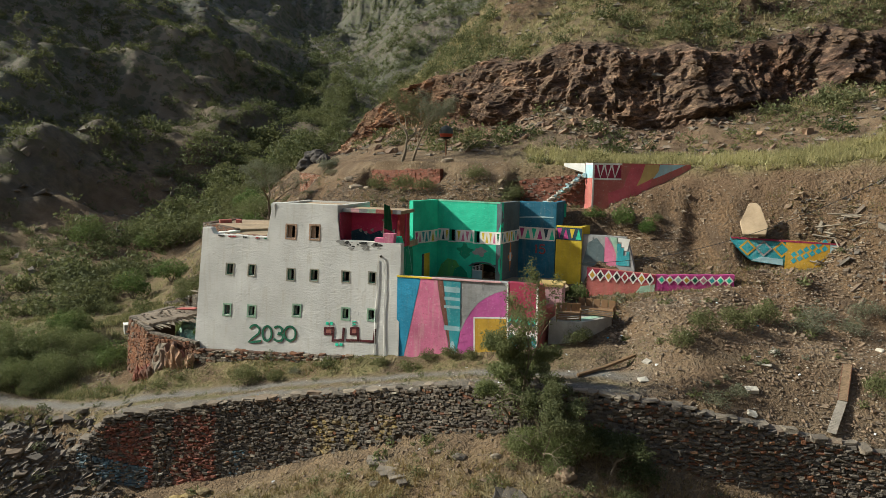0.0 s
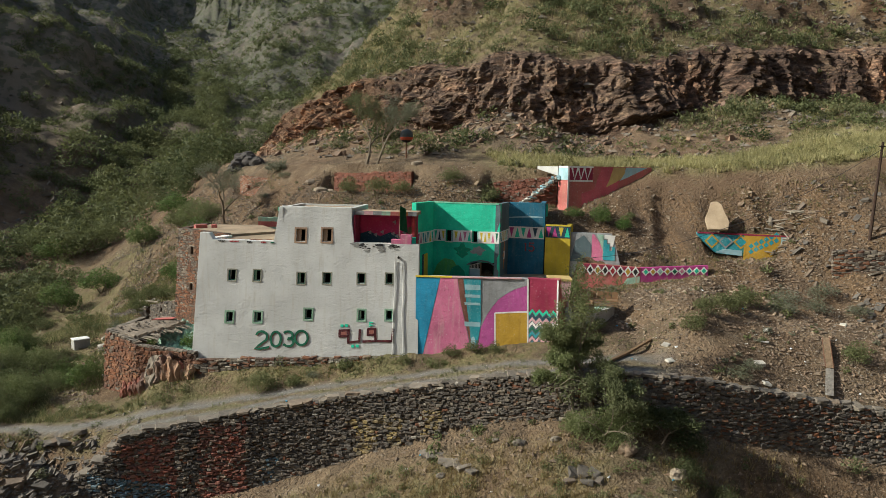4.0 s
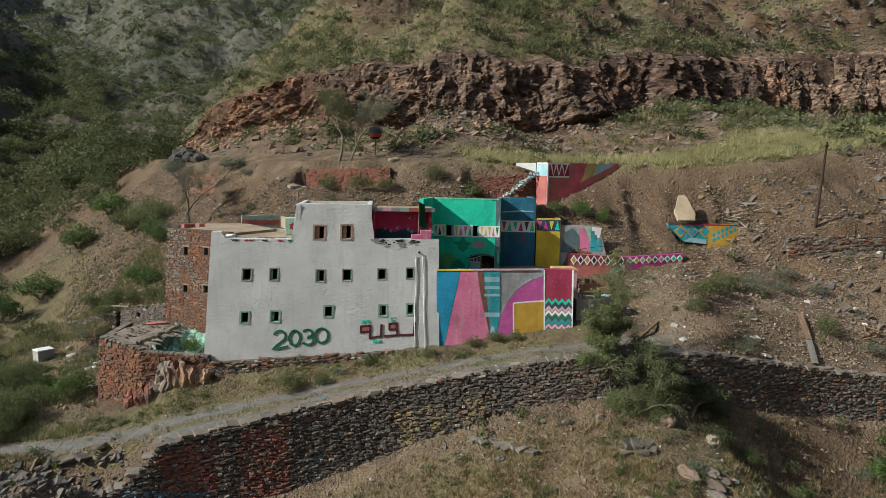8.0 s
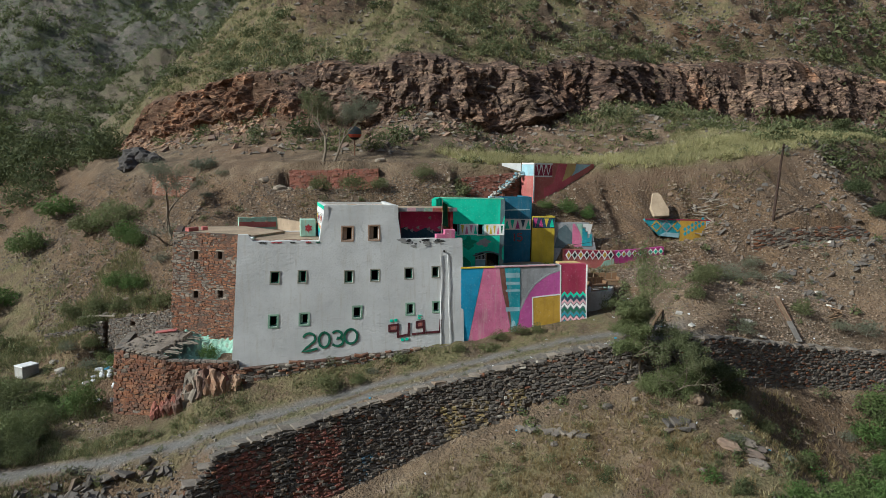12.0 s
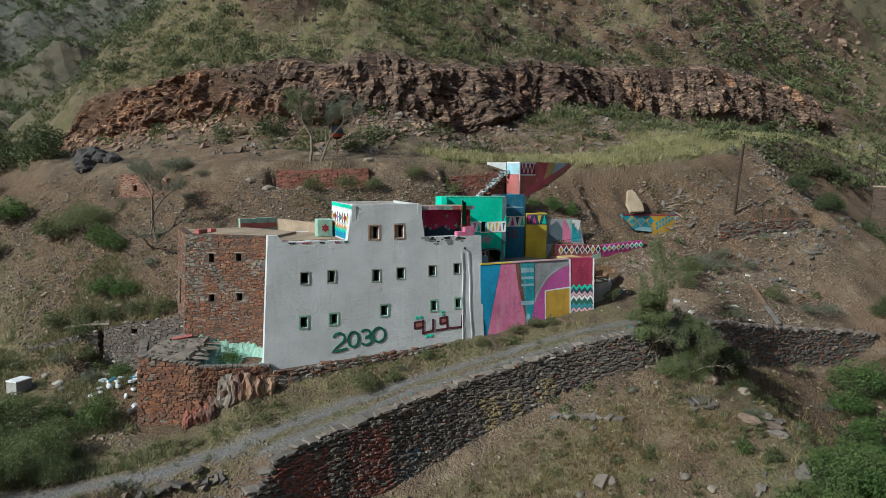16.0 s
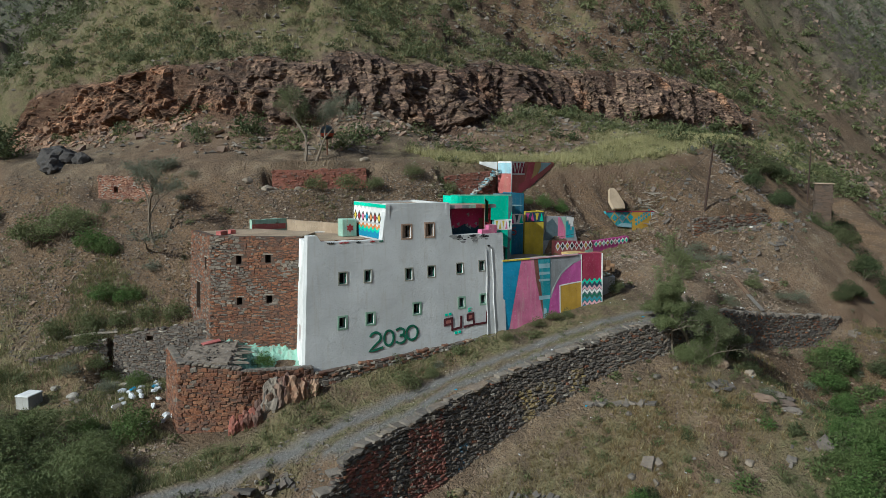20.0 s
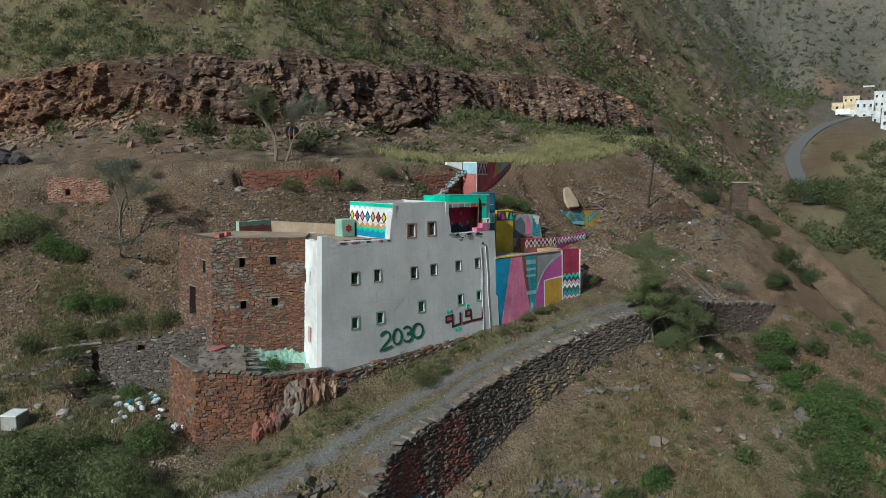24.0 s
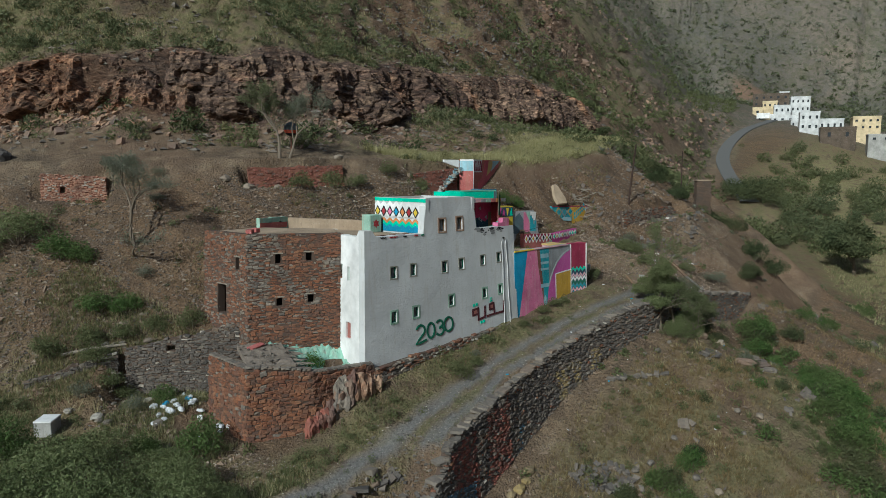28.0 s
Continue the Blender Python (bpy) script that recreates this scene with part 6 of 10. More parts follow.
def diamonds(w, z_, r, n, s0, s1, parent, pal, tilt=0.0, border=WHITE_CLEAN):
    for k in range(n):
        s = s0 + (s1 - s0) * (k + .5) / n
        zz = z_ + tilt * (k + .5) / n
        hw = (s1 - s0) / n / 2
        coat(w, [(s - hw * 1.05, zz), (s, zz - r), (s + hw * 1.05, zz), (s, zz + r)], border, parent, "white diamond outline", .026, "painted_diamond")
        coat(w, [(s - hw * .62, zz), (s, zz - r * .6), (s + hw * .62, zz), (s, zz + r * .6)], pal[k % len(pal)], parent, "coloured diamond", .032, "painted_diamond")


coat(ZIG1, [(.02, 4.25), (4.5, 4.15), (4.5, 4.72), (.02, 4.9)], CRIMSON, zigwall, "crimson band", .020)
diamonds(ZIG1, 4.45, .42, 8, .1, 4.45, zigwall, [OCHRE, BLACK, OCHRE, BLACK, RED, BLACK, OCHRE, BLACK], -.05)
coat(ZIG1, [(3.0, 3.0), (4.5, 3.0), (4.5, 4.1), (3.6, 3.9)], M_MINT, zigwall, "mint patch", .022)
diamonds(ZIG2, 4.42, .30, 9, .1, 4.8, zigwall, [GREEN, OCHRE, TEAL_PALE, OCHRE, GREEN_DARK, PINK, TEAL, GREEN], .22)
coat(UP, [(.0, 10.85), (2.1, 10.85), (2.1, 12.0), (.0, 12.0)], CRIMSON, upper_mural, "crimson panel", .018)
for ln in ([(.05, 10.85), (1.0, 10.85), (2.15, 10.85)], [(.05, 11.98), (1.0, 11.98), (2.15, 11.98)], [(.3, 11.9), (.55, 10.95), (.8, 11.9)], [(.85, 11.9), (1.1, 10.95), (1.35, 11.9)], [(1.4, 11.9), (1.65, 10.95), (1.95, 11.9)], [(.04, 8.6), (.04, 10), (.04, 12.0)]):
    part("painted_line", UP.stroke(ln, .13, .028), WHITE_CLEAN, upper_mural, "white painted line")
coat(UP, [(2.2, 8.5), (2.9, 9.2), (4.3, 10.3), (4.5, 11.2), (4.0, 12.0), (2.9, 12.0), (2.3, 10.2), (1.2, 9.8), (1.3, 8.6)], PINK_RED, upper_mural, "pink swirl", .022)
coat(UP, [(3.3, 10.35), (4.1, 10.75), (5.0, 11.3), (4.9, 12.0), (3.9, 12.0), (3.6, 11.0)], YELLOW_PALE, upper_mural, "pale yellow swirl", .028)
coat(UP, [(4.5, 10.9), (5.2, 11.2), (6.9, 12.0), (5.0, 12.0), (4.9, 11.5)], TEAL_PALE, upper_mural, "pale blue wedge", .034)
part("painted_line", UPW.stroke([(.05, 11.98), (.7, 11.98), (1.4, 11.98)], .14, .028), WHITE_CLEAN, upper_mural, "white painted line")
coat(UPW, [(.02, 10.9), (1.4, 10.9), (1.4, 11.9), (.02, 11.9)], TEAL_PALE, upper_mural, "pale blue and white panel", .02)
wing = thing("white_wing_wall", "small white painted wing wall at the stair head", "wall", at=(11.4, 55, 11.2))
part("wall", Wall((10.6, 55.7), (12.05, 54.75), 10.8, (10.6, 55.7), (12.05, 54.75), 12.1).mesh(lambda s: 12.0, lambda s: 11.75 - .5 * s / 1.7, .3, (), .3, .02, 66), WHITE_CLEAN, wing)
coat(TM, [(3.4, 5.2), (6.0, 5.2), (6.05, 7.2), (3.45, 7.2)], OCHRE, teal_mural, "ochre panel")
for a in (.55, 1.55, 2.65):
    coat(TM, [(a, 6.55), (a + .55, 6.0), (a + 1.1, 6.55), (a + .55, 7.1)], OCHRE if a != 1.55 else GREY_P, teal_mural, "diamond outline", .028, "painted_diamond")
    coat(TM, [(a + .16, 6.55), (a + .55, 6.16), (a + .94, 6.55), (a + .55, 6.94)], TEAL, teal_mural, "teal diamond", .034, "painted_diamond")
coat(TM, [(1.3, 5.7), (2.0, 6.0), (3.3, 5.9), (3.3, 5.5)], TEAL_PALE, teal_mural, "pale blue patch", .03)
for k in range(6):
    a, z_ = 3.75 + .36 * k, 5.85 + .18 * k
    for dz in (0, .42):
        coat(TM, [(a, z_ + dz), (a + .17, z_ + dz - .2), (a + .38, z_ + dz), (a + .2, z_ + dz + .22)], TEAL, teal_mural, "teal lozenge", .03, "painted_diamond")
coat(TM, [(.02, 7.12), (6.6, 7.02), (6.6, 7.14), (.02, 7.24)], CRIMSON, teal_mural, "crimson top line", .036)
coat(TM, [(6.05, 5.6), (6.6, 6.2), (6.6, 7.0), (6.05, 7.0)], TEAL_PALE, teal_mural, "pale end shape", .03)

# ---- flag on the parapet ----
flag = thing("flag", "dark green cloth flag hanging limp on a thin pole", "flag", at=(*fp(13.6, .3), 7.0))
_f0 = Vector((*fp(13.55, .35), 7.0))
part("pole", tube_bm([_f0, _f0 + Vector((.05, 0, 1.25)), _f0 + Vector((.02, 0, 2.35))], .025, 6), WOOD_GREY, flag)
bm = bmesh.new()
_g = [[bm.verts.new(_f0 + Vector((.03 + .10 * j + .16 * (i / 7) * (j / 4), -.06 * math.sin(j * 2.2 + i * .5), 2.2 - .23 * i - .05 * j))) for j in range(5)] for i in range(8)]
for i in range(7):
    for j in range(4):
        bm.faces.new((_g[i][j], _g[i + 1][j], _g[i + 1][j + 1], _g[i][j + 1]))
bmesh.ops.solidify(bm, geom=bm.faces[:], thickness=.012)
part("cloth", bm, FLAG_GREEN, flag, "dark green cloth", True)

# ---- dry-stone work ----
def stone_shape(seed):
    """One rough field stone in a unit box, its face towards -y."""
    rg = random.Random(seed)
    bm = bmesh.new()

    def ring(y, k, j):
        return [bm.verts.new((a * k + rg.uniform(-j, j), y + rg.uniform(-.06, .06), b * k + rg.uniform(-j, j))) for a, b in ((-.5, -.5), (.5, -.5), (.5, .5), (-.5, .5))]
    back, mid, face = ring(.5, 1.0, .03), ring(-.25, 1.0, .10), ring(-.5, .76, .13)
    for p, q in ((back, mid), (mid, face)):
        for k in range(4):
            bm.faces.new((p[k], p[(k + 1) % 4], q[(k + 1) % 4], q[k]))
    bm.faces.new(face)
    return finish(bm, "stone")


STONES = [stone_shape(k) for k in range(14)]
STONE_V = [np.array([v.co[:] for v in me.vertices]) for me in STONES]
STONE_F = [[list(p.vertices) for p in me.polygons] for me in STONES]


class Pile:
    """Gathers many pieces into one mesh."""

    def __init__(self):
        self.v, self.f, self.n = [], [], 0

    def add(self, verts, faces):
        self.v.append(verts)
        self.f += [[i + self.n for i in f] for f in faces]
        self.n += len(verts)

    def build(self, name, material, label="", parent=None, category="", kind="stuff"):
        me = bpy.data.meshes.new(name)
        me.from_pydata(np.concatenate(self.v).tolist(), [], self.f)
        me.materials.append(material)
        ob = new(name, me)
        if parent is not None:
            ob.parent = parent
            ob.matrix_parent_inverse = parent.matrix_basis.inverted()
        return tagged(ob, label, category, kind=kind)


STONE_SETS = {}


def stone_mesh(k, material):
    key = (k, material.name)
    if key not in STONE_SETS:
        me = STONES[k].copy()
        me.materials.append(material)
        STONE_SETS[key] = me
    return STONE_SETS[key]


def lay_stones(at, normal, length, zlo, zhi, parent, pick, holes=(), size=(0.22, 0.55), course=(0.11, 0.24), depth=0.22, singles=0, near=lambda s, z: False, seed=0, proud=0.05, wild=1.0, uneven=.058):
    """Courses of stones on a wall face. at(s, z) gives a point, normal(s) the way out, pick(s, z, r) the material."""
    rg = random.Random(seed)
    piles, made = {}, 0
    z = min(zlo(k * length / 12) for k in range(13))
    ztop = max(zhi(k * length / 12) for k in range(13))
    while z < ztop:
        h = rg.uniform(*course)
        s = rg.uniform(-.1, .1)
        while s < length:
            w = rg.uniform(*size)
            sm, zm = s + w / 2, z + h / 2 + rg.uniform(-.05, .05) * wild
            s += w
            if sm > length or zm > zhi(sm) - h * .3 or zm < zlo(sm):
                continue
            if any(a - w * .45 < sm < b + w * .45 and c - h * .45 < zm < d + h * .45 for a, b, c, d in holes):
                continue
            n = normal(sm)
            p = Vector(at(sm, zm)) + n * (proud + rg.uniform(-uneven, uneven) - depth / 2)
            yaw = math.atan2(n.y, n.x) + math.pi / 2
            m = Matrix.LocRotScale(p, Euler((rg.uniform(-.14, .14), rg.uniform(-.16, .16) * wild, yaw + rg.uniform(-.16, .16))), (w * rg.uniform(.9, 1.08), depth, h * rg.uniform(.85, 1.22) * (1 + (wild - 1) * rg.choice((0, .25, .8)))))
            k = rg.randrange(14)
            mt = pick(sm, zm, rg.random())
            if mt is None:
                continue
            if made < singles and near(sm, zm):
                ob = new("stone", stone_mesh(k, mt))
                ob.parent = parent
                ob.matrix_parent_inverse = parent.matrix_basis.inverted()
                ob.matrix_basis = m
                made += 1
            else:
                a = np.array(m)
                piles.setdefault(mt.name, (Pile(), mt))[0].add(STONE_V[k] @ a[:3, :3].T + a[:3, 3], STONE_F[k])
        z += h
    for pile, mt in piles.values():
        pile.build("stonework", mt, parent=parent)


def on_wall(w):
    return (lambda s, z: w.at(s, z)), (lambda s: w.n)


# reddish stone house
def brick_pick(s, z, r):
    if z > 2.2 and (s < 1.3 or noise.noise(Vector((s * .5, z * .6, 4))) > .12):
        return STONE_DARK if r < .75 else STONE_RED
    return STONE_RED if r < .9 else STONE_DARK


_a, _n = on_wall(BRICK)
lay_stones(_a, _n, BRICK.len, lambda s: -1.8, lambda s: 6.72 + .06 * math.sin(s * 5), stone_house, brick_pick, _bh, (.16, .48), (.07, .14), .2, 300, lambda s, z: 1.4 < z < 6.0 and s < 4.4, 1, .03, 1.25, .028)
_a, _n = on_wall(BRICK_W)
lay_stones(_a, _n, BRICK_W.len, lambda s: -.5, lambda s: 6.72, stone_house, lambda s, z, r: STONE_RED if r < .7 else STONE_DARK, _bwh, (.16, .46), (.07, .15), .2, 0, seed=2, proud=.03, wild=1.25, uneven=.028)
for w_, hs in ((BRICK, _bh), (BRICK_W, _bwh)):
    for a, b_, c, d_ in hs:
        part("lintel", box_bm(Matrix.Translation(w_.at((a + b_) / 2, d_, -.12)) @ Matrix.Rotation(math.atan2(w_.u.y, w_.u.x), 4, 'Z'), b_ - a + .3, .3, .09, .01), WOOD_GREY, stone_house, "grey wooden lintel")
# near-black slabs put the rooms' shade behind the openings
part("back_panel", slab_bm([(-17.6, 56.9), (-14.6, 52.8), (-13.9, 53.3), (-16.9, 57.5)], -1, 6.2), DARK, stone_house, "near-black slab painting the shade of the room behind the openings")
part("back_panel", slab_bm([fp(.9, 1.6), fp(14.0, 1.6), fp(14.0, 1.8), fp(.9, 1.8)], -1, 6.0), DARK, house, "near-black slab painting the shade of the rooms behind the windows")
part("back_panel", slab_bm([fp(S0 + .35, 1.3), fp(S1 - .35, 1.3), fp(S1 - .35, 1.5), fp(S0 + .35, 1.5)], 6.5, 8.5), DARK, house, "near-black slab painting the shade of the room behind the windows")
part("back_panel", slab_bm([(1.2, 51.5), (5.0, 49.2), (5.3, 49.9), (1.6, 52.2)], 3.8, 8.5), DARK, green_house, "near-black slab painting the shade of the room behind the openings")

def poly_plate(pts, off):
    bm = bmesh.new()
    f = [bm.verts.new(Vector(p) + off) for p in pts]
    g = [bm.verts.new(Vector(p)) for p in pts]
    bm.faces.new(f)
    for k in range(len(f)):
        bm.faces.new((f[k], g[k], g[(k + 1) % len(f)], f[(k + 1) % len(f)]))
    return bm


def patch_bm(o, du, dv, nu, nv, height, keep=lambda a, b: True, thick=.3):
    """A lumpy sheet over a parallelogram; height(a, b) lifts it."""
    bm = bmesh.new()
    g = {}

    def vv(i, j):
        if (i, j) not in g:
            a, b = i / nu, j / nv
            g[i, j] = bm.verts.new(Vector(o) + Vector(du) * a + Vector(dv) * b + Vector((0, 0, height(a, b))))
        return g[i, j]
    for i in range(nu):
        for j in range(nv):
            if keep((i + .5) / nu, (j + .5) / nv):
                bm.faces.new((vv(i, j), vv(i + 1, j), vv(i + 1, j + 1), vv(i, j + 1)))
    r = bmesh.ops.extrude_face_region(bm, geom=bm.faces[:])
    for v in r["geom"]:
        if isinstance(v, bmesh.types.BMVert):
            v.co.z -= thick
    return bm


# low roof walls of the terrace behind
roof_wall = thing("roof_parapet", "low parapet wall with flaking mint and terracotta paint", "parapet", at=(-10, 57, 6.6))
RP1 = Wall((-12.3, 60.2), (-9.2, 60.0), 6.4, (-12.3, 60.2), (-9.2, 60.0), 7.4)
RP2 = Wall((-9.2, 60.0), (-8.9, 53.0), 6.4, (-9.2, 60.0), (-8.9, 53.0), 7.4)
part("wall", RP1.mesh(lambda s: 7.3, lambda s: 6.3, .3, ((1.0, 1.3, 6.75, 7.0), (2.1, 2.4, 6.75, 7.0)), .3, .03, 61, .1), M_MINT, roof_wall, "mint painted parapet", True)
part("painted_band", RP1.paint([(.02, 6.5), (3.0, 6.5), (3.0, 6.9), (.02, 6.95)], .03), ROSE, roof_wall, "terracotta painted band")
part("wall", RP2.mesh(lambda s: 7.2, lambda s: 6.3, .3, (), .4, .03, 62, .1), MUD, roof_wall, "", True)
roof_box = thing("roof_hutch", "small mint and red painted hutch on the flat roof", "hutch", at=(*fp(S0 - .55, 4.6), 6.45))
_m = Matrix.Translation((*fp(S0 - .75, 4.7), 6.45)) @ Matrix.Rotation(math.atan2(FU.y, FU.x), 4, 'Z')
part("body", box_bm(_m, 1.1, .9, 1.25, .05), M_MINT, roof_box)
part("painted_flower", finish(poly_plate([_m @ Vector((.02 + .3 * math.cos(q * .524) * (1 if q % 2 else .62), -.452, .62 + .32 * math.sin(q * .524) * (1 if q % 2 else .62))) for q in range(12)], _m.to_3x3() @ Vector((0, -.012, 0))), "flower"), RED, roof_box, "red painted flower blotch")
part("door", box_bm(_m @ Matrix.Translation((.75, -.2, 0)), .3, .3, .95, .02), DARK, roof_box)
for k, (a, b_) in enumerate(((-16.6, 57.6), (-15.6, 57.9))):
    blk = thing("clay_block", "terracotta clay block lying on the flat roof", "block", "clay blocks", (a, b_, 6.62))
    part("body", box_bm(Matrix.Translation((a, b_, 6.62)) @ Matrix.Rotation(.5 + k, 4, 'Z'), .95 if k == 0 else .4, .4, .28, .02), ROSE, blk)
_rg = random.Random(8)
rubble = Pile()
for k in range(46):
    s = _rg.uniform(.9, S0 - .3)
    w_, h_ = _rg.uniform(.15, .5), _rg.uniform(.06, .16)
    p = Vector((*fp(s, _rg.uniform(.35, 1.0)), 6.48 + h_ / 2))
    a = np.array(Matrix.LocRotScale(p, Euler((0, 0, _rg.uniform(0, 6))), (w_, w_ * .7, h_)))
    rubble.add(STONE_V[k % 14] @ a[:3, :3].T + a[:3, 3], STONE_F[k % 14])
rubble.build("parapet_rubble", STONE_RED, "broken red stones along the roof edge", category="rubble")
for a, b_, c in ((1.3, 1.75, BLACK), (2.1, 2.75, RED), (3.3, 3.6, BLACK), (4.3, 4.6, RED), (4.95, 5.2, GREEN_DARK)):
    pts = [(a + (b_ - a) * k / 6, 6.50 + .03 * math.sin(k * 2.1 + a)) for k in range(7)] + [(b_ - (b_ - a) * k / 6, 6.57 + .03 * math.sin(k * 3.3 + a)) for k in range(7)]
    part("painted_band", FRONT.paint(pts, .030), c, house, "flaked paint on the parapet edge")

# the walled yard below the stone house
bastion = thing("yard_wall", "chest-high red field stone wall round a small yard below the houses", "wall", at=(-20, 51, -3))
B1 = Wall((-22.95, 52.9), (-20.35, 50.15), -5, (-22.75, 53.05), (-20.3, 50.45), -.2)
B2 = Wall((-20.35, 50.15), (-16.2, 48.35), -5, (-20.3, 50.45), (-16.2, 48.65), -.2)
B0 = Wall((-21.3, 57.2), (-22.95, 52.9), -5, (-21.1, 57.2), (-22.75, 53.05), -.2)
for w_, tp, sd in ((B0, lambda s: -.35, 3), (B1, lambda s: -.3 - .12 * s, 4), (B2, lambda s: -.85 - .06 * s, 5)):
    part("wall", w_.mesh(lambda s, tp=tp: tp(s) - .05, lambda s: -5.2, .5, (), .5, .02, sd), MORTAR, bastion)
    _a, _n = on_wall(w_)
    lay_stones(_a, _n, w_.len, lambda s: -5.2, tp, bastion, lambda s, z, r: STONE_RED if r < .93 else STONE_DARK, (), (.18, .46), (.10, .2), .2, 150 if sd > 3 else 0, lambda s, z: z > -3.6, seed=sd, wild=1.4, uneven=.035)
    cop = Pile()
    s = 0
    while s < w_.len - .2:
        wd = _rg.uniform(.2, .42)
        p = w_.at(s + wd / 2, tp(s) + .03, -.2)
        a = np.array(Matrix.LocRotScale(p, Euler((_rg.uniform(-.08, .08), _rg.uniform(-.08, .08), math.atan2(w_.u.y, w_.u.x) + _rg.uniform(-.3, .3))), (wd, .42, .11)))
        cop.add(STONE_V[sd] @ a[:3, :3].T + a[:3, 3], STONE_F[sd])
        s += wd
    cop.build("coping", STONE_DARK, parent=bastion)
yard_roof = thing("collapsed_roof", "sagging roof of grey sticks, earth and rubble over the yard corner", "roof", at=(-20, 54, -.3))
part("earth_layer", patch_bm((-22.55, 53.1, -.25), (2.3, -2.1, -.15), (3.3, 3.6, .25), 22, 30, lambda a, b: .10 * noise.noise(Vector((a * 5, b * 6, 1))) + .07 * noise.noise(Vector((a * 14, b * 16, 4))), lambda a, b: a < .86 + .1 * noise.noise(Vector((b * 9, 0, 3))) and b < .95), M_ROOFEARTH, yard_roof, "crumbling earth and stone layer", True)
_rs = Pile()
for k in range(55):
    a_, b_ = _rg.random() * .8, _rg.random() * .9
    p = Vector((-22.55, 53.1, -.22)) + Vector((2.3, -2.1, -.15)) * a_ + Vector((3.3, 3.6, .25)) * b_
    w_ = _rg.uniform(.08, .22)
    m4 = np.array(Matrix.LocRotScale(p, Euler((0, 0, _rg.uniform(0, 6))), (w_ * .8, w_ * .6, w_ * .45)))
    _rs.add(STONE_V[k % 14] @ m4[:3, :3].T + m4[:3, 3], STONE_F[k % 14])
_rs.build("roof_stones", STONE_DARK, parent=yard_roof)
for k in range(26):
    t = k / 25
    p0 = Vector((-20.7, 51.4, -.55)).lerp(Vector((-17.7, 54.8, -.30)), t)
    p1 = p0 + Vector((.75 + _rg.uniform(-.3, .4), -.55 + _rg.uniform(-.3, .3), -.12 + _rg.uniform(-.15, .1)))
    p0 = p0 - (p1 - p0) * .5
    part("stick", tube_bm([p0 + (p1 - p0) * .45, p0 + (p1 - p0) * .8 + Vector((0, 0, .03)), p1], .035, 5), WOOD_GREY, yard_roof)
part("cloth", slab_bm([(-19.9, 54.9), (-18.5, 55.1), (-18.3, 55.6), (-19.7, 55.5)], -.10, -.02, .05, 2), ROSE, yard_roof, "faded pink cloth")
yard_rock = thing("painted_boulder", "bedrock in the yard splashed with mint green paint", "rock", at=(-17, 53, -1))


def rock_bm(c, size, seed, cuts=2, rough=.22):
    bm = bmesh.new()
    bmesh.ops.create_icosphere(bm, subdivisions=cuts, radius=1)
    for v in bm.verts:
        n = noise.noise(v.co * 1.3 + Vector((seed * 3.1, seed, 0)))
        q = v.co * (1 + rough * 1.6 * n + rough * .7 * noise.noise(v.co * 3.3 + Vector((0, seed, seed))))
        q = Vector((round(q.x * 3.2) / 3.2 * .35 + q.x * .65, round(q.y * 3.2) / 3.2 * .35 + q.y * .65, round(q.z * 4) / 4 * .4 + q.z * .6))
        v.co = Vector((q.x * size[0], q.y * size[1], q.z * size[2])) + Vector(c)
    return bm


part("rock", patch_bm((-20.0, 53.9, -1.6), (4.6, -4.2, -.3), (1.6, 2.0, 0), 60, 34, lambda a, b: -.4 + 1.8 * b ** 1.2 + .5 * noise.noise(Vector((a * 5, b * 3, 2))) + .34 * abs(noise.noise(Vector((a * 11, b * 7, 7)))) + .12 * noise.noise(Vector((a * 31, b * 19, 9))), thick=.6), M_MINTROCK, yard_rock, "mint splashed bedrock", False)
foot_rock = thing("painted_outcrop", "jagged outcrop at the wall foot, partly painted dull red", "rock", at=(-20, 49.5, -4))
_fr = random.Random(31)
for k in range(15):
    t = k / 14
    a, b_ = -20.9 + 4.3 * t + _fr.uniform(-.12, .12), 50.25 - 1.95 * t - .10 + _fr.uniform(-.12, .1)
    r = (.75 + .35 * math.sin(3.1 * t)) * _fr.uniform(.8, 1.15)
    mt = STONE_REDPAINT if t < .35 else ((STONE_DARK if k % 2 else STONE_CLIFF) if t < .62 else STONE_ORANGE if k % 3 else STONE_REDPAINT)
    part("rock", rock_bm((a, b_, gz1(a, b_) + .25), (r * .48, r * .36, r * .9), k + 11, 3, .45), mt, foot_rock)

# rubble footing under the white front
plinth = thing("house_footing", "low rubble stone footing under the whitewashed front wall", "footing", at=(-9, 46, -1.5))
PL = Wall((-16.25, 48.35), (-1.9, 43.72), -3, (-16.2, 48.6), (-1.9, 43.9), 0)
part("wall", PL.mesh(lambda s: -1.50 + .058 * s, lambda s: -3.4, .5, (), .6, .04, 71, .1), MORTAR, plinth)
_a, _n = on_wall(PL)
lay_stones(_a, _n, PL.len, lambda s: -3.4, lambda s: -1.45 + .058 * s + .14 * noise.noise(Vector((s, 0, 0))), plinth, lambda s, z, r: STONE_RED if r < .4 else (STONE_DARK if r < .85 else STONE_PALE), (), (.18, .6), (.08, .18), .3, 120, lambda s, z: True, seed=6, proud=.1)

# ---- the long retaining wall of the lower road ----
_i0 = int(np.argmin(np.hypot(WALL[:, 0] + 23.4, WALL[:, 1] - 43.2)))
_i1 = int(np.argmin(np.hypot(WALL[:, 0] - 29.3, WALL[:, 1] - 27.9)))
RW = WALL[_i0:_i1 + 1]
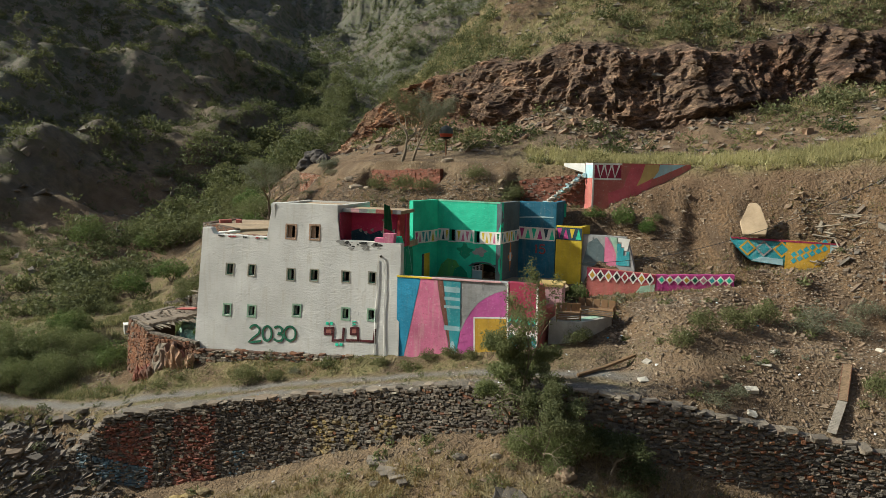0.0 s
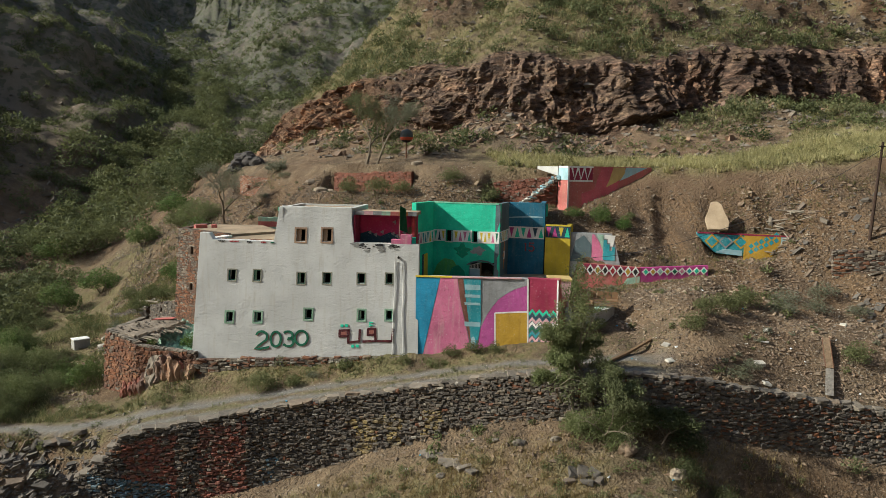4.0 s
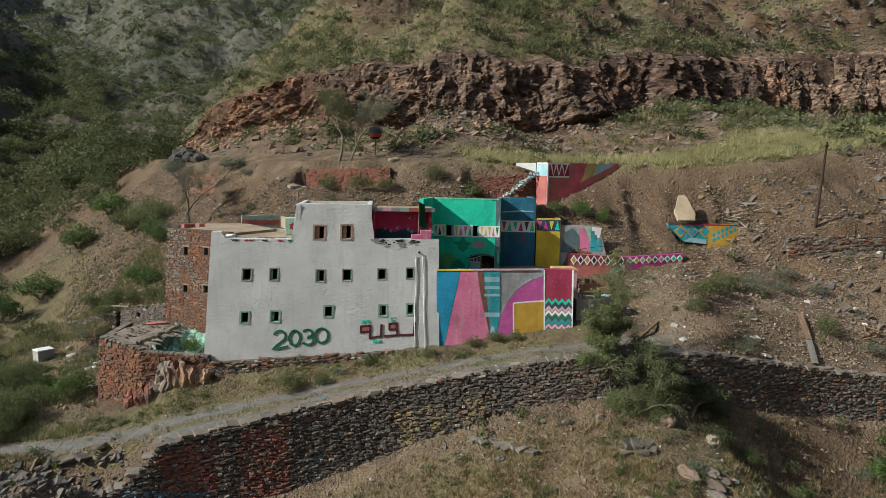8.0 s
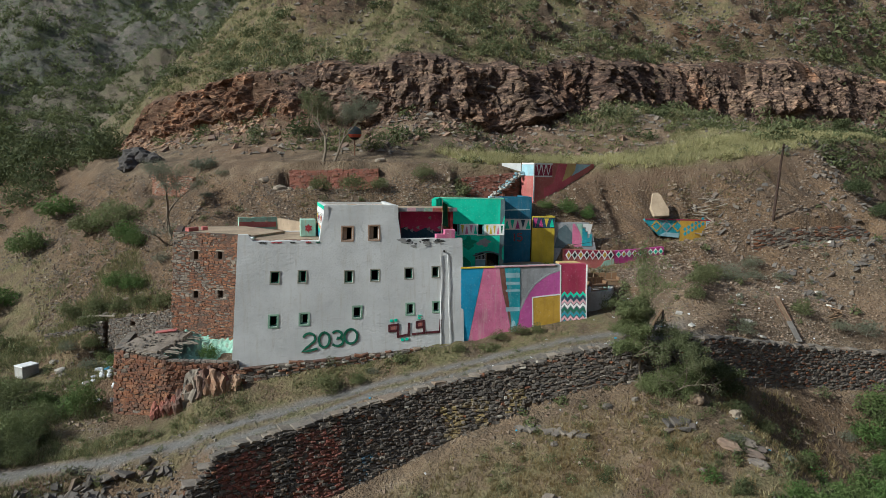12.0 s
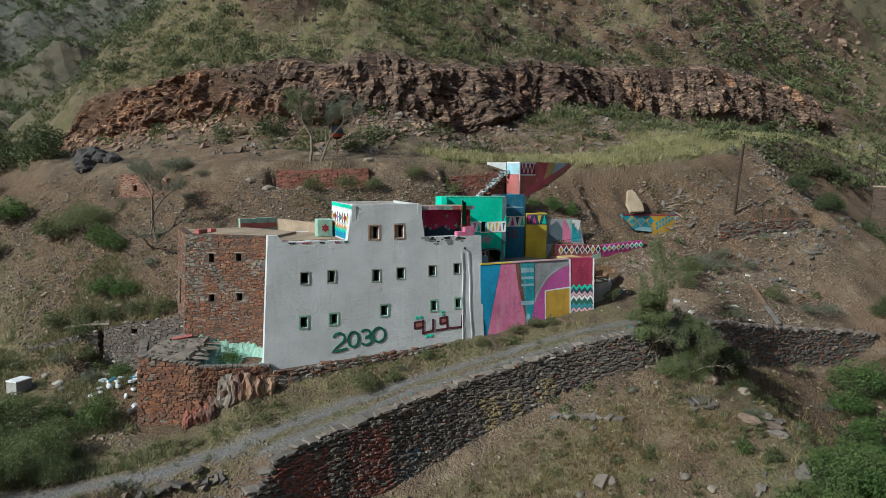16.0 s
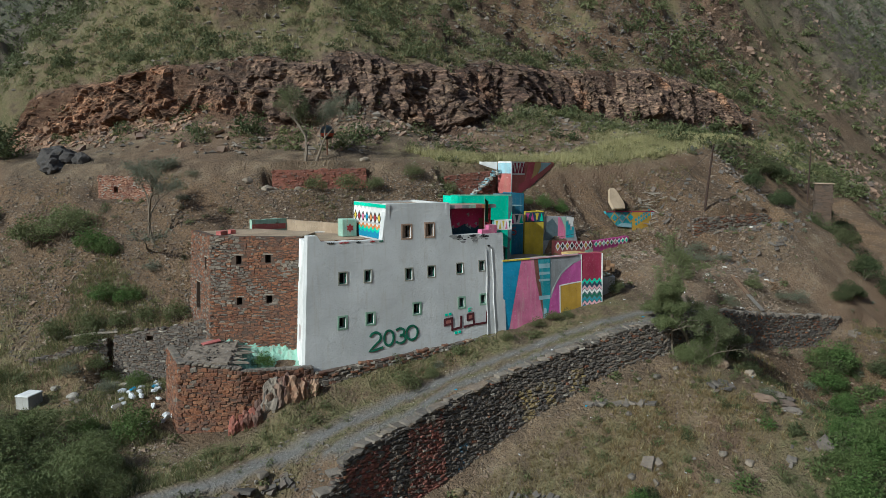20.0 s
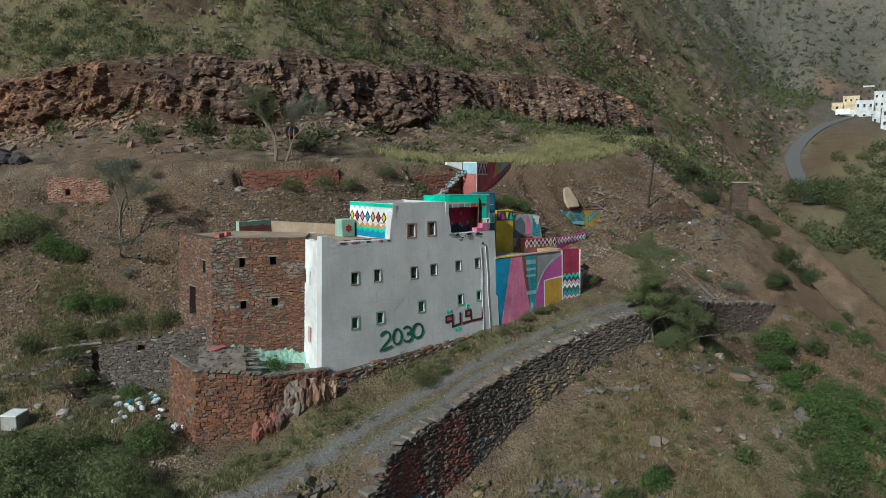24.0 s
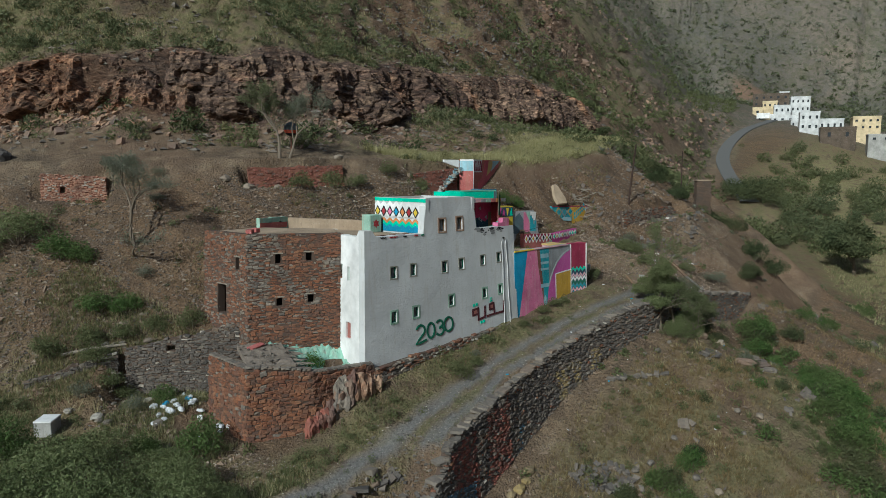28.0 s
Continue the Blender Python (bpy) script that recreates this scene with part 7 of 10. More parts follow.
RW_S = np.concatenate([[0], np.cumsum(np.hypot(np.diff(RW[:, 0]), np.diff(RW[:, 1])))])


def rw(s):
    return Vector([float(np.interp(s, RW_S, RW[:, k])) for k in range(3)])


def rw_n(s):
    d = rw(min(s + .4, RW_S[-1])) - rw(max(s - .4, 0))
    return Vector((d.y, -d.x, 0)).normalized()


def rw_h(s):
    return float(np.interp(rw(s).x, WALL_X, WALL_H))


def rw_at(s, z):
    p = rw(s)
    q = p + rw_n(s) * (.18 + .09 * (p.z - z))
    return Vector((q.x, q.y, z))


def rw_top(s):
    return rw(s).z + .10 + .10 * noise.noise(Vector((s * .8, 7, 0))) - .85 * max(0, -19.6 - rw(s).x) * (1 + .25 * noise.noise(Vector((s * 1.4, 2, 0))))


def rw_pick(s, z, r):
    x, k = rw(s).x, rw(s).z - z
    low = k > rw_h(s) - 1.15
    if -21.5 < x < -17.0 and low and noise.noise(Vector((x, z, 3))) > -.25:
        return STONE_BLUE if r < .7 else STONE_DARK
    if (-19.6 < x < -16.6 or -15.3 < x < -12.6) and k > .35:
        return STONE_REDPAINT if r < .78 else STONE_DARK
    if -11.6 < x < -10.6 and low:
        return STONE_BLUE if r < .4 else STONE_DARK
    if -7.5 < x < -1.5 and k > 1.3 and noise.noise(Vector((x * .8, z * .8, 9))) > .05:
        return STONE_YELLOW if r < .6 else STONE_DARK
    return STONE_WALL if r < (.93 if x < 8 else .82) else (STONE_RED if r < .985 else STONE_PALE)


ret_wall = thing("retaining_wall", "long dry-stone retaining wall of dark field stones with faded paint", "wall", at=(0, 37, -2))
_bm = bmesh.new()
_rows = []
for s in np.arange(0, RW_S[-1], .6):
    p, n_, h_ = rw(s), rw_n(s), rw_h(s)
    _rows.append([_bm.verts.new(p + n_ * .14 + Vector((0, 0, rw_top(s) - p.z - .16))), _bm.verts.new(p + n_ * (.14 + .09 * (h_ + .6)) + Vector((0, 0, -h_ - .6))), _bm.verts.new(p - n_ * .55 + Vector((0, 0, rw_top(s) - p.z - .16))), _bm.verts.new(p - n_ * .55 + Vector((0, 0, -h_ - .6)))])
for a, b_ in zip(_rows, _rows[1:]):
    for i, j in ((0, 1), (2, 0), (3, 2), (1, 3)):
        _bm.faces.new((a[i], a[j], b_[j], b_[i]))
part("core", _bm, MORTAR, ret_wall)
_hole_s = float(np.interp(-.9, RW[:, 0], RW_S))
lay_stones(rw_at, rw_n, RW_S[-1], lambda s: rw(s).z - rw_h(s) - .45, rw_top, ret_wall, rw_pick, ((_hole_s - .45, _hole_s + .45, -3.35, -3.05),), (.11, .40), (.055, .135), .3, 300, lambda s, z: -19 < rw(s).x < -10 and z > rw(s).z - 1.3, seed=9, proud=.1, wild=1.55, uneven=.075)
cop = Pile()
s = 0
while s < RW_S[-1] - .3:
    wd = _rg.uniform(.35, .9)
    p, n_ = rw(s + wd / 2), rw_n(s)
    p.z = rw_top(min(s + wd / 2, RW_S[-1])) - .10
    a = np.array(Matrix.LocRotScale(p + n_ * _rg.uniform(-.15, .12) + Vector((0, 0, .10 + _rg.uniform(-.03, .08))), Euler((_rg.uniform(-.2, .2), _rg.uniform(-.15, .15), math.atan2(n_.y, n_.x) + 1.57 + _rg.uniform(-.35, .35))), (wd, _rg.uniform(.4, .75), _rg.uniform(.1, .26))))
    k = _rg.randrange(14)
    cop.add(STONE_V[k] @ a[:3, :3].T + a[:3, 3], STONE_F[k])
    s += wd * .92
cop.build("coping", STONE_DARK, parent=ret_wall)

# ---- other field walls ----
def field_wall(name, label, a0, b0, z0, a1, b1, z1, top, bottom, pick, seed, holes=(), size=(.12, .42), course=(.06, .14), core=MORTAR):
    t = thing(name, label, "wall", at=((a0[0] + b0[0]) / 2, (a0[1] + b0[1]) / 2, z0))
    w = Wall(a0, b0, z0, a1, b1, z1)
    part("core", w.mesh(lambda s: top(s) - .04, bottom, .45, holes, .5, .03, seed, .08), core, t)
    at_, n_ = on_wall(w)
    lay_stones(at_, n_, w.len, bottom, top, t, pick, holes, size, course, .22, 60, lambda s, z: True, seed=seed, wild=1.5, uneven=.045)
    return t, w


field_wall("terrace_ruin_wall", "tumbled grey dry-stone terrace wall with a small window hole", (-21.6, 63.6), (-18.3, 57.2), -4, (-21.4, 63.7), (-18.1, 57.3), 1,
           lambda s: -.6 + .22 * s + .25 * noise.noise(Vector((s * 1.3, 3, 0))), lambda s: -4.0, lambda s, z, r: STONE_WALL if r < .95 else STONE_PALE, 81, ((2.6, 3.1, -.75, -.4),))
field_wall("terrace_ruin_wall", "broken low end of the dry-stone terrace wall", (-25.6, 67.6), (-21.9, 63.9), -4, (-25.4, 67.7), (-21.8, 64.0), 1,
           lambda s: -2.2 + .28 * s + .3 * noise.noise(Vector((s * 1.7, 5, 0))), lambda s: -4.6, lambda s, z, r: STONE_WALL if r < .95 else STONE_PALE, 88)
field_wall("track_retaining_wall", "red stone and mud retaining wall under the upper track", (-5.5, 66.6), (.9, 61.2), 8.5, (-5.4, 66.8), (.9, 61.4), 11.3,
           lambda s: 11.0 + .04 * s + .15 * noise.noise(Vector((s, 5, 0))), lambda s: 8.3, lambda s, z, r: None if r < .6 else (STONE_REDPAINT if r < .92 else STONE_RED), 82, core=M_REDMUD)
field_wall("brick_ruin", "broken pale red brick ruin wall on the slope below the track", (-14.6, 80.0), (-11.6, 76.2), 7.5, (-14.6, 80.0), (-11.6, 76.2), 10.6,
           lambda s: 10.4 - .05 * s, lambda s: 7.5 + .12 * s, lambda s, z, r: STONE_BRICK if r < .88 else STONE_PALE, 83, ((1.4, 1.8, 8.8, 9.3),), (.14, .3), (.07, .11), core=M_REDMUD)
field_wall("red_bank_wall", "crumbling red stone bank wall beside the painted wall", (7.4, 57.4), (12.1, 54.9), 8, (7.4, 57.5), (12.1, 55.0), 11.5,
           lambda s: 10.6 + .12 * s, lambda s: 7.6, lambda s, z, r: None if r < .6 else (STONE_REDPAINT if r < .92 else STONE_DARK), 84, core=M_REDMUD)
for k, (a, b_, zt, zb) in enumerate((((27.2, 41.0), (32.6, 38.8), 6.6, 4.4), ((32.6, 38.8), (38.1, 36.6), 6.8, 4.8))):
    field_wall("stacked_wall", "half collapsed dry-stone terrace wall of thin dark slabs", (a[0], a[1] - .3), (b_[0], b_[1] - .3), zb, a, b_, zt,
               lambda s, zt=zt: zt + .3 * noise.noise(Vector((s * .6, 8, 0))), lambda s, zb=zb: zb, lambda s, z, r: STONE_DARK if r < .7 else STONE_RED, 85 + k, (), (.25, .7), (.06, .14))

# stone stair washed with white and blue paint up to the track
stair = thing("painted_stair", "rough rubble stair washed with white and pale blue paint", "stairs", at=(10, 55.5, 9))
for k in range(110):
    t = k / 109
    p = Vector((8.9, 55.95, 8.55)).lerp(Vector((12.1, 54.7, 11.35)), t) + Vector((_rg.uniform(-.2, .2), _rg.uniform(-.35, .2), _rg.uniform(-.28, -.02)))
    w_ = _rg.uniform(.14, .34)
    m4 = Matrix.LocRotScale(p, Euler((_rg.uniform(-.3, .3), _rg.uniform(-.3, .3), _rg.uniform(0, 3))), (w_, w_ * .8, w_ * .5))
    bm = bmesh.new()
    vs_ = [bm.verts.new(m4 @ Vector(v)) for v in STONE_V[k % 14].tolist()]
    for f in STONE_F[k % 14]:
        bm.faces.new([vs_[q] for q in f])
    r = _rg.random()
    part("step_stone", bm, STONE_WHITE if r < .5 else TEAL_PALE, stair)

# ---- plants ----
def leaf_cloud(rg, n, size, centre, radii, hollow=.35, flat=.25, sides=4):
    """n small leaf sprays scattered through an ellipsoid's shell, as corner and face arrays."""
    d = rg.normal(size=(n, 3))
    d /= np.linalg.norm(d, axis=1)[:, None]
    d[:, 2] = np.where(d[:, 2] < -flat, -flat * rg.random(n), d[:, 2])
    r = (hollow + (1 - hollow) * rg.random(n) ** .6)[:, None]
    c = np.array(centre) + d * r * np.array(radii)
    u = rg.normal(size=(n, 3))
    u /= np.linalg.norm(u, axis=1)[:, None]
    w = np.cross(u, d + rg.normal(size=(n, 3)) * .5)
    w /= np.linalg.norm(w, axis=1)[:, None] + 1e-9
    s = (size * rg.uniform(.55, 1.4, n))[:, None]
    lift = np.cross(u, w) * s * .18
    q = np.stack([c - u * s, c - w * s * .42 + lift, c + u * s, c + w * s * .42 + lift], 1)
    return q.reshape(-1, 3)


def leaf_tris(rg, n, size, centre, radii, hollow=.35, flat=.25):
    """The same cloud with three-cornered sprays, for plants further off."""
    q = leaf_cloud(rg, n, size, centre, radii, hollow, flat).reshape(-1, 4, 3)
    return np.stack([q[:, 0], q[:, 1] * 1.6 - (q[:, 0] + q[:, 2]) * .3, q[:, 2]], 1).reshape(-1, 3)


def quads(n, base=0):
    return (np.arange(n * 4).reshape(-1, 4) + base)


def cloud_mesh(name, verts, material, corners=4):
    me = bpy.data.meshes.new(name)
    me.from_pydata(verts.tolist(), [], np.arange(len(verts)).reshape(-1, corners).tolist())
    me.materials.append(material)
    return me


def stems_bm(rg, height, spread, n, r0):
    bm = bmesh.new()
    for k in range(n):
        a = 6.283 * k / n + rg.uniform(-.4, .4)
        p = Vector((0, 0, -.15))
        d = Vector((math.cos(a) * spread, math.sin(a) * spread, height))
        pts = [p, p + d * .35 + Vector((0, 0, height * .1)), p + d * .7 + Vector((rg.uniform(-.1, .1), rg.uniform(-.1, .1), 0)) * height, p + d]
        tube_bm(pts, [r0, r0 * .75, r0 * .5, r0 * .2], 4, bm)
    return bm


BUSH_KINDS = {}


def bush_proto(kind):
    """Three looks of a shrub a metre in radius, each with stems and foliage."""
    if kind in BUSH_KINDS:
        return BUSH_KINDS[kind]
    material, leaves, size, label = {
        "green": (LEAF_B, 2300, .055, "dense fresh green shrub on the slope"),
        "olive": (LEAF_A, 2000, .055, "olive green shrub on dry ground"),
        "grey": (LEAF_C, 1500, .05, "low grey-green desert shrub"),
        "dark": (LEAF_D, 2300, .058, "dense dark green bush"),
        "feather": (LEAF_F, 5200, .034, "feathery dusty olive acacia bush"),
    }[kind]
    out = []
    for v in range(3):
        rg = np.random.default_rng(100 * v + len(kind))
        vs = []
        for lobe in range(6):
            a = lobe * 1.05 + v
            rr = .42 + .2 * rg.random()
            c = (math.cos(a) * .48 * (lobe > 0), math.sin(a) * .48 * (lobe > 0), .42 + .35 * rg.random() + (.25 if lobe == 0 else 0))
            vs.append(leaf_tris(rg, leaves // 6, size, c, (rr, rr, rr * .85), .45, .8))
        out.append((part_mesh("trunk", stems_bm(random.Random(v), .75, .5, 6, .035), BARK), cloud_mesh("foliage", np.concatenate(vs), material, 3)))
    BUSH_KINDS[kind] = (out, label)
    return BUSH_KINDS[kind]


def part_mesh(name, bm, material):
    me = finish(bm, name)
    me.materials.append(material)
    return me


_prng = random.Random(21)


def bush(x, y, r, kind="olive", h=1.0, name="bush"):
    protos, label = bush_proto(kind)
    st, fo = protos[_prng.randrange(3)]
    z = float(ground(np.array([x]), np.array([y]))[0])
    t = thing(name, label, "bush", "shrubs on the slope")
    for nm, me in (("trunk", st), ("foliage", fo)):
        o = new(nm, me)
        o.parent = t
    t.matrix_basis = Matrix.LocRotScale((x, y, z - .08), Euler((0, 0, _prng.uniform(0, 6.28))), (r, r, r * h))
    return t


GREEN_BUSHES = [(-22.4, 88.0, 2.6), (-25.5, 84.5, 2.2), (-28.5, 78.0, 2.6), (-31.5, 74.5, 2.2), (-20.0, 67.6, 1.5), (-19.2, 66.0, 1.2), (22.4, 27.0, 2.2), (20.6, 26.6, 1.8), (24.0, 26.2, 1.6), (4.6, 20.6, 1.6), (6.0, 19.8, 1.3), (19.6, 22.1, 1.5), (20.6, 20.4, 1.7), (17.0, 20.6, 1.5), (15.0, 19.0, 1.4), (12.4, 18.4, 1.3), (1.4, 22.2, 1.0), (-1.8, 21.4, 1.2), (-10.2, 32.0, 1.2), (-8.6, 30.4, 1.1), (-11.4, 30.6, 1.2), (32.4, 21.8, 1.3), (33.4, 19.6, 1.6), (10.8, 24.3, .9), (12.6, 23.4, .8),
                (-18.3, 73.2, 1.7), (-17.9, 71.6, 1.2), (12.2, 51.4, 1.0), (14.2, 50.6, 1.1), (15.6, 49.6, .8), (10.2, 46.9, .9), (9.0, 47.5, .8), (-17.0, 52.6, .9), (-24.6, 54.6, 1.6), (-26.5, 57.0, 1.1), (-21.5, 60.4, 1.0), (-29.0, 59.0, 1.2), (-31.0, 61.5, 1.6), (-33.0, 63.5, 1.8)]
OLIVE_BUSHES = [(-22.6, 65.0, 1.2), (-21.9, 63.2, .9), (-22.7, 63.7, .9), (-22.0, 66.4, 1.1), (-20.6, 64.8, 1.0), (-19.2, 63.4, 1.0), (-17.8, 61.6, 1.1), (-23.6, 68.0, 1.2), (-11.7, 44.6, 1.15), (-9.9, 44.3, .6), (0.1, 42.5, .75), (1.5, 42.0, .8), (2.7, 41.4, .55), (-2.9, 43.1, .6),
                (8.9, 40.6, 1.0), (13.6, 36.6, .9), (15.2, 37.6, 1.0), (17.5, 38.6, 1.2), (19.6, 39.8, 1.1), (-4.5, 62.0, 1.2), (-2.2, 60.2, 1.4), (-0.4, 59.2, 1.1), (3.8, 58.4, 1.3), (6.6, 56.6, 1.2), (16.4, 50.2, .5), (22.8, 33.6, 1.0), (11.0, 29.0, .9), (12.8, 27.4, .8)]
GREEN_BUSHES += [(19.0, 25.0, 1.3), (16.4, 23.8, 1.3), (13.8, 22.7, 1.5), (11.2, 22.2, 1.4), (8.6, 21.8, 1.6), (6.2, 21.5, 1.5), (3.6, 21.5, 1.6), (1.0, 21.2, 1.4), (-1.6, 20.8, 1.5), (9.8, 20.6, 1.1), (4.6, 23.0, .9), (60.0, 13.4, 1.5), (63.0, 12.2, 1.8)]
GREY_BUSHES = [(21.6, 38.8, 1.3), (22.9, 40.2, 1.2), (24.2, 38.6, 1.1), (25.6, 39.8, 1.2), (26.6, 37.6, 1.0), (14.2, 32.9, 1.0), (15.4, 33.4, .7), (24.6, 31.6, 1.2), (27.0, 30.6, 1.3), (-23.4, 61.0, .9), (-24.4, 64.2, 1.0), (-16.8, 66.8, .9), (-8.6, 47.0 - 2.2, .5), (-12.0, 70.4, .9), (-10.0, 72.2, .8), (19.0, 27.8, .8), (5.5, 27.5, .7)]
DARK_BUSHES = [(-29.6, 54.6, 2.0), (-31.8, 56.6, 2.4), (-28.6, 57.8, 2.0), (-33.6, 53.4, 2.3), (-30.4, 51.0, 1.9), (-27.6, 52.2, 1.3), (-36.0, 58.0, 2.6), (-28.3, 52.6, 1.8), (-26.9, 55.0, 1.5), (-32.6, 51.4, 2.0), (-34.5, 56.0, 2.4), (-30.8, 58.6, 1.9), (-28.6, 49.9, 1.3), (-18.0, 37.0, .8), (-16.4, 34.2, 1.0), (-14.6, 33.0, 1.2), (-12.0, 33.6, .9), (-19.8, 38.6, .8), (-9.8, 31.4, 1.1), (-7.6, 30.2, .9), (10.0, 31.0, 1.2), (9.2, 29.8, 1.0), (44.0, 36.6, 1.8), (46.6, 33.8, 1.9), (43.4, 31.4, 1.8), (41.6, 39.6, 1.6), (49.0, 31.0, 1.8), (22.4, 26.8, 1.5), (25.0, 23.2, 1.5), (38.4, 27.2, 1.9), (39.6, 24.8, 1.8), (41.0, 29.4, 1.6), (57.7, 40.8, 1.6), (56.0, 41.8, 1.8), (54.0, 42.2, 1.5), (39.6, 36.1, 1.2), (43.1, 36.6, 1.6), (45.4, 37.4, 1.7)]
GREEN_BUSHES += [(-46.2, 96.4, 3.0), (-38.4, 98.6, 3.2)]
OLIVE_BUSHES += [(-35.8, 97.6, 3.8), (-32.4, 99.4, 3.0), (-20.6, 79.4, 2.2), (-41.5, 101.0, 2.6)]
DARK_BUSHES += [(33.0, 27.6, 1.3), (34.6, 27.0, 1.2), (31.4, 27.9, 1.2), (44.6, 28.4, 2.0), (46.0, 26.6, 1.9), (47.4, 25.0, 1.8), (48.4, 23.2, 1.6), (49.2, 21.4, 1.5), (46.8, 28.6, 1.6), (50.2, 26.2, 1.3), (57.5, 34.5, 1.3), (59.5, 33.0, 1.4)]
FEATHER_BUSHES = DARK_BUSHES[:13] + [(-18.6, 77.4, 2.7), (-31.0, 61.8, 1.7)]
DARK_BUSHES = DARK_BUSHES[13:]
for rows_, kd in ((FEATHER_BUSHES, "feather"), (GREEN_BUSHES, "green"), (OLIVE_BUSHES, "olive"), (GREY_BUSHES, "grey"), (DARK_BUSHES, "dark")):
    for x, y, r in rows_:
        bush(x, y, r, kd, _prng.uniform(.8, 1.15) * (.75 if kd == "grey" else 1))


def grow(rg, bm, tips, p, d, length, radius, level, spread, droop):
    """Limbs that fork and taper; tips gather where foliage sits."""
    n = 4
    pts = [p]
    for k in range(n):
        d = (d + Vector((rg.uniform(-1, 1), rg.uniform(-1, 1), rg.uniform(-.6, .7) - droop * level * .25)) * .22).normalized()
        pts.append(pts[-1] + d * length / n)
    tube_bm(pts, [radius * (1 - .5 * k / n) for k in range(n + 1)], 6 if level < 2 else 4, bm)
    if level >= 2:
        tips += pts[2:]
    if level < 4:
        for k in range(3 if level < 3 else 2):
            a = rg.uniform(0, 6.28)
            side = Vector((math.cos(a), math.sin(a), rg.uniform(-.1, .5)))
            grow(rg, bm, tips, pts[-1 - (k % 2)], (d + side * spread).normalized(), length * rg.uniform(.6, .8), radius * .5, level + 1, spread, droop)


def tree(name, label, at, lean, trunk, radius, spread, droop, leaves, size, material, seed, cloud=.5):
    rg, ng = random.Random(seed), np.random.default_rng(seed)
    t = thing(name, label, "tree", at=at)
    bm, tips = bmesh.new(), []
    grow(rg, bm, tips, Vector(at) + Vector((0, 0, -.3)), Vector(lean).normalized(), trunk, radius, 0, spread, droop)
    part("trunk", bm, BARK, t, "grey forked trunk and limbs")
    if leaves:
        k = max(1, leaves // len(tips))
        vs = [leaf_cloud(ng, k, size, q, (cloud, cloud, cloud * .8), .1, 1.0) for q in tips]
        o = new("crown", cloud_mesh("crown", np.concatenate(vs), material))
        o.parent = t
        o.matrix_parent_inverse = t.matrix_basis.inverted()
    return t


tree("acacia_tree", "ragged feathery acacia growing at the retaining wall", (5.7, 33.0, gz1(5.7, 33.0)), (.03, .0, 1), 2.3, .17, .62, .5, 30000, .062, LEAF_F, 3, .42)
tree("acacia_tree", "slim leaning acacia with thin feathery crown", (5.0, 33.9, gz1(5.0, 33.9) + .3), (-.08, .05, 1), 3.1, .09, .34, .0, 5000, .06, LEAF_F, 14, .36)
tree("acacia_tree", "tangled dry acacia limbs with sparse dusty leaves", (6.5, 32.2, gz1(6.5, 32.2)), (.12, -.05, .9), 1.7, .12, .8, .7, 13000, .06, LEAF_E, 17, .4)
for x_, y_, r_, k_ in ((5.1, 32.5, 1.2, "feather"), (6.7, 32.1, 1.35, "feather"), (6.1, 31.6, 1.0, "feather"), (7.5, 31.9, 1.2, "olive"), (4.5, 33.2, .9, "feather")):
    bush(x_, y_, r_, k_, 1.25)
tree("acacia_tree", "dark low acacia spreading under the wall", (8.7, 31.4, gz1(8.7, 31.4)), (.2, -.2, .8), 1.0, .09, .9, .5, 4200, .08, LEAF_D, 19, .45)
tree("bare_tree", "tangle of bare grey limbs hanging down the wall", (4.2, 34.2, -.5), (-.4, -.5, .5), 1.4, .07, .95, .9, 900, .08, LEAF_E, 23, .4)
tree("bare_tree", "bare broken limbs drooping to the slope", (5.6, 32.6, gz1(5.6, 32.6) + .2), (.05, -.8, .25), 1.6, .07, .9, 1.0, 500, .07, LEAF_E, 27, .4)
tree("valley_tree", "broad dark tree standing alone on the valley field", (88, 10.8, gz1(88, 10.8)), (0, .05, 1), 3.4, .45, .95, .05, 9000, .34, LEAF_D, 29, 1.5)
tree("fig_tree", "thin bare tree with sparse leaves on the upper track", (-2.6, 65.6, 11.6), (.1, 0, 1), 3.0, .18, .6, 0, 8000, .06, LEAF_E, 5, .5)
tree("fig_tree", "twin bare stem beside the track tree", (-1.9, 65.2, 11.6), (.35, -.1, 1), 2.9, .14, .6, 0, 6000, .06, LEAF_C, 6, .5)
tree("bare_tree", "nearly bare crooked tree on the scree slope", (-15.3, 69.0, gz1(-15.3, 69.0)), (-.15, 0, 1), 3.0, .19, .75, .05, 5500, .06, LEAF_C, 8, .5)
tree("bare_tree", "low bare limb leaning over the scree", (-15.7, 68.6, gz1(-15.7, 68.6)), (-1, -.2, .7), 1.6, .1, .6, 0, 500, .09, LEAF_C, 9, .4)
tree("small_tree", "small grey-green tree on the nose of the hill", (-11.4, 75.6, gz1(-11.4, 75.6)), (0, 0, 1), 1.3, .09, .7, .1, 1300, .10, LEAF_C, 10, .5)
tree("small_tree", "round dark tree by the upper track", (57.3, 48.9, gz1(57.3, 48.9)), (0, 0, 1), .9, .1, .7, .1, 1500, .14, LEAF_D, 11, .5)

# shrubs that nobody could count, and grass
def beside_track(x, y):
    return beside(TRACK[::2], x, y)[0]


def beside_wall(x, y):
    return beside(WALL[::2], x, y)[0]


def road_mid(x, y):
    return np.interp(x, ROAD_X, ROAD_E)


def near_road(x, y):
    return np.abs(beside(PAVED, x, y)[0]) < 5


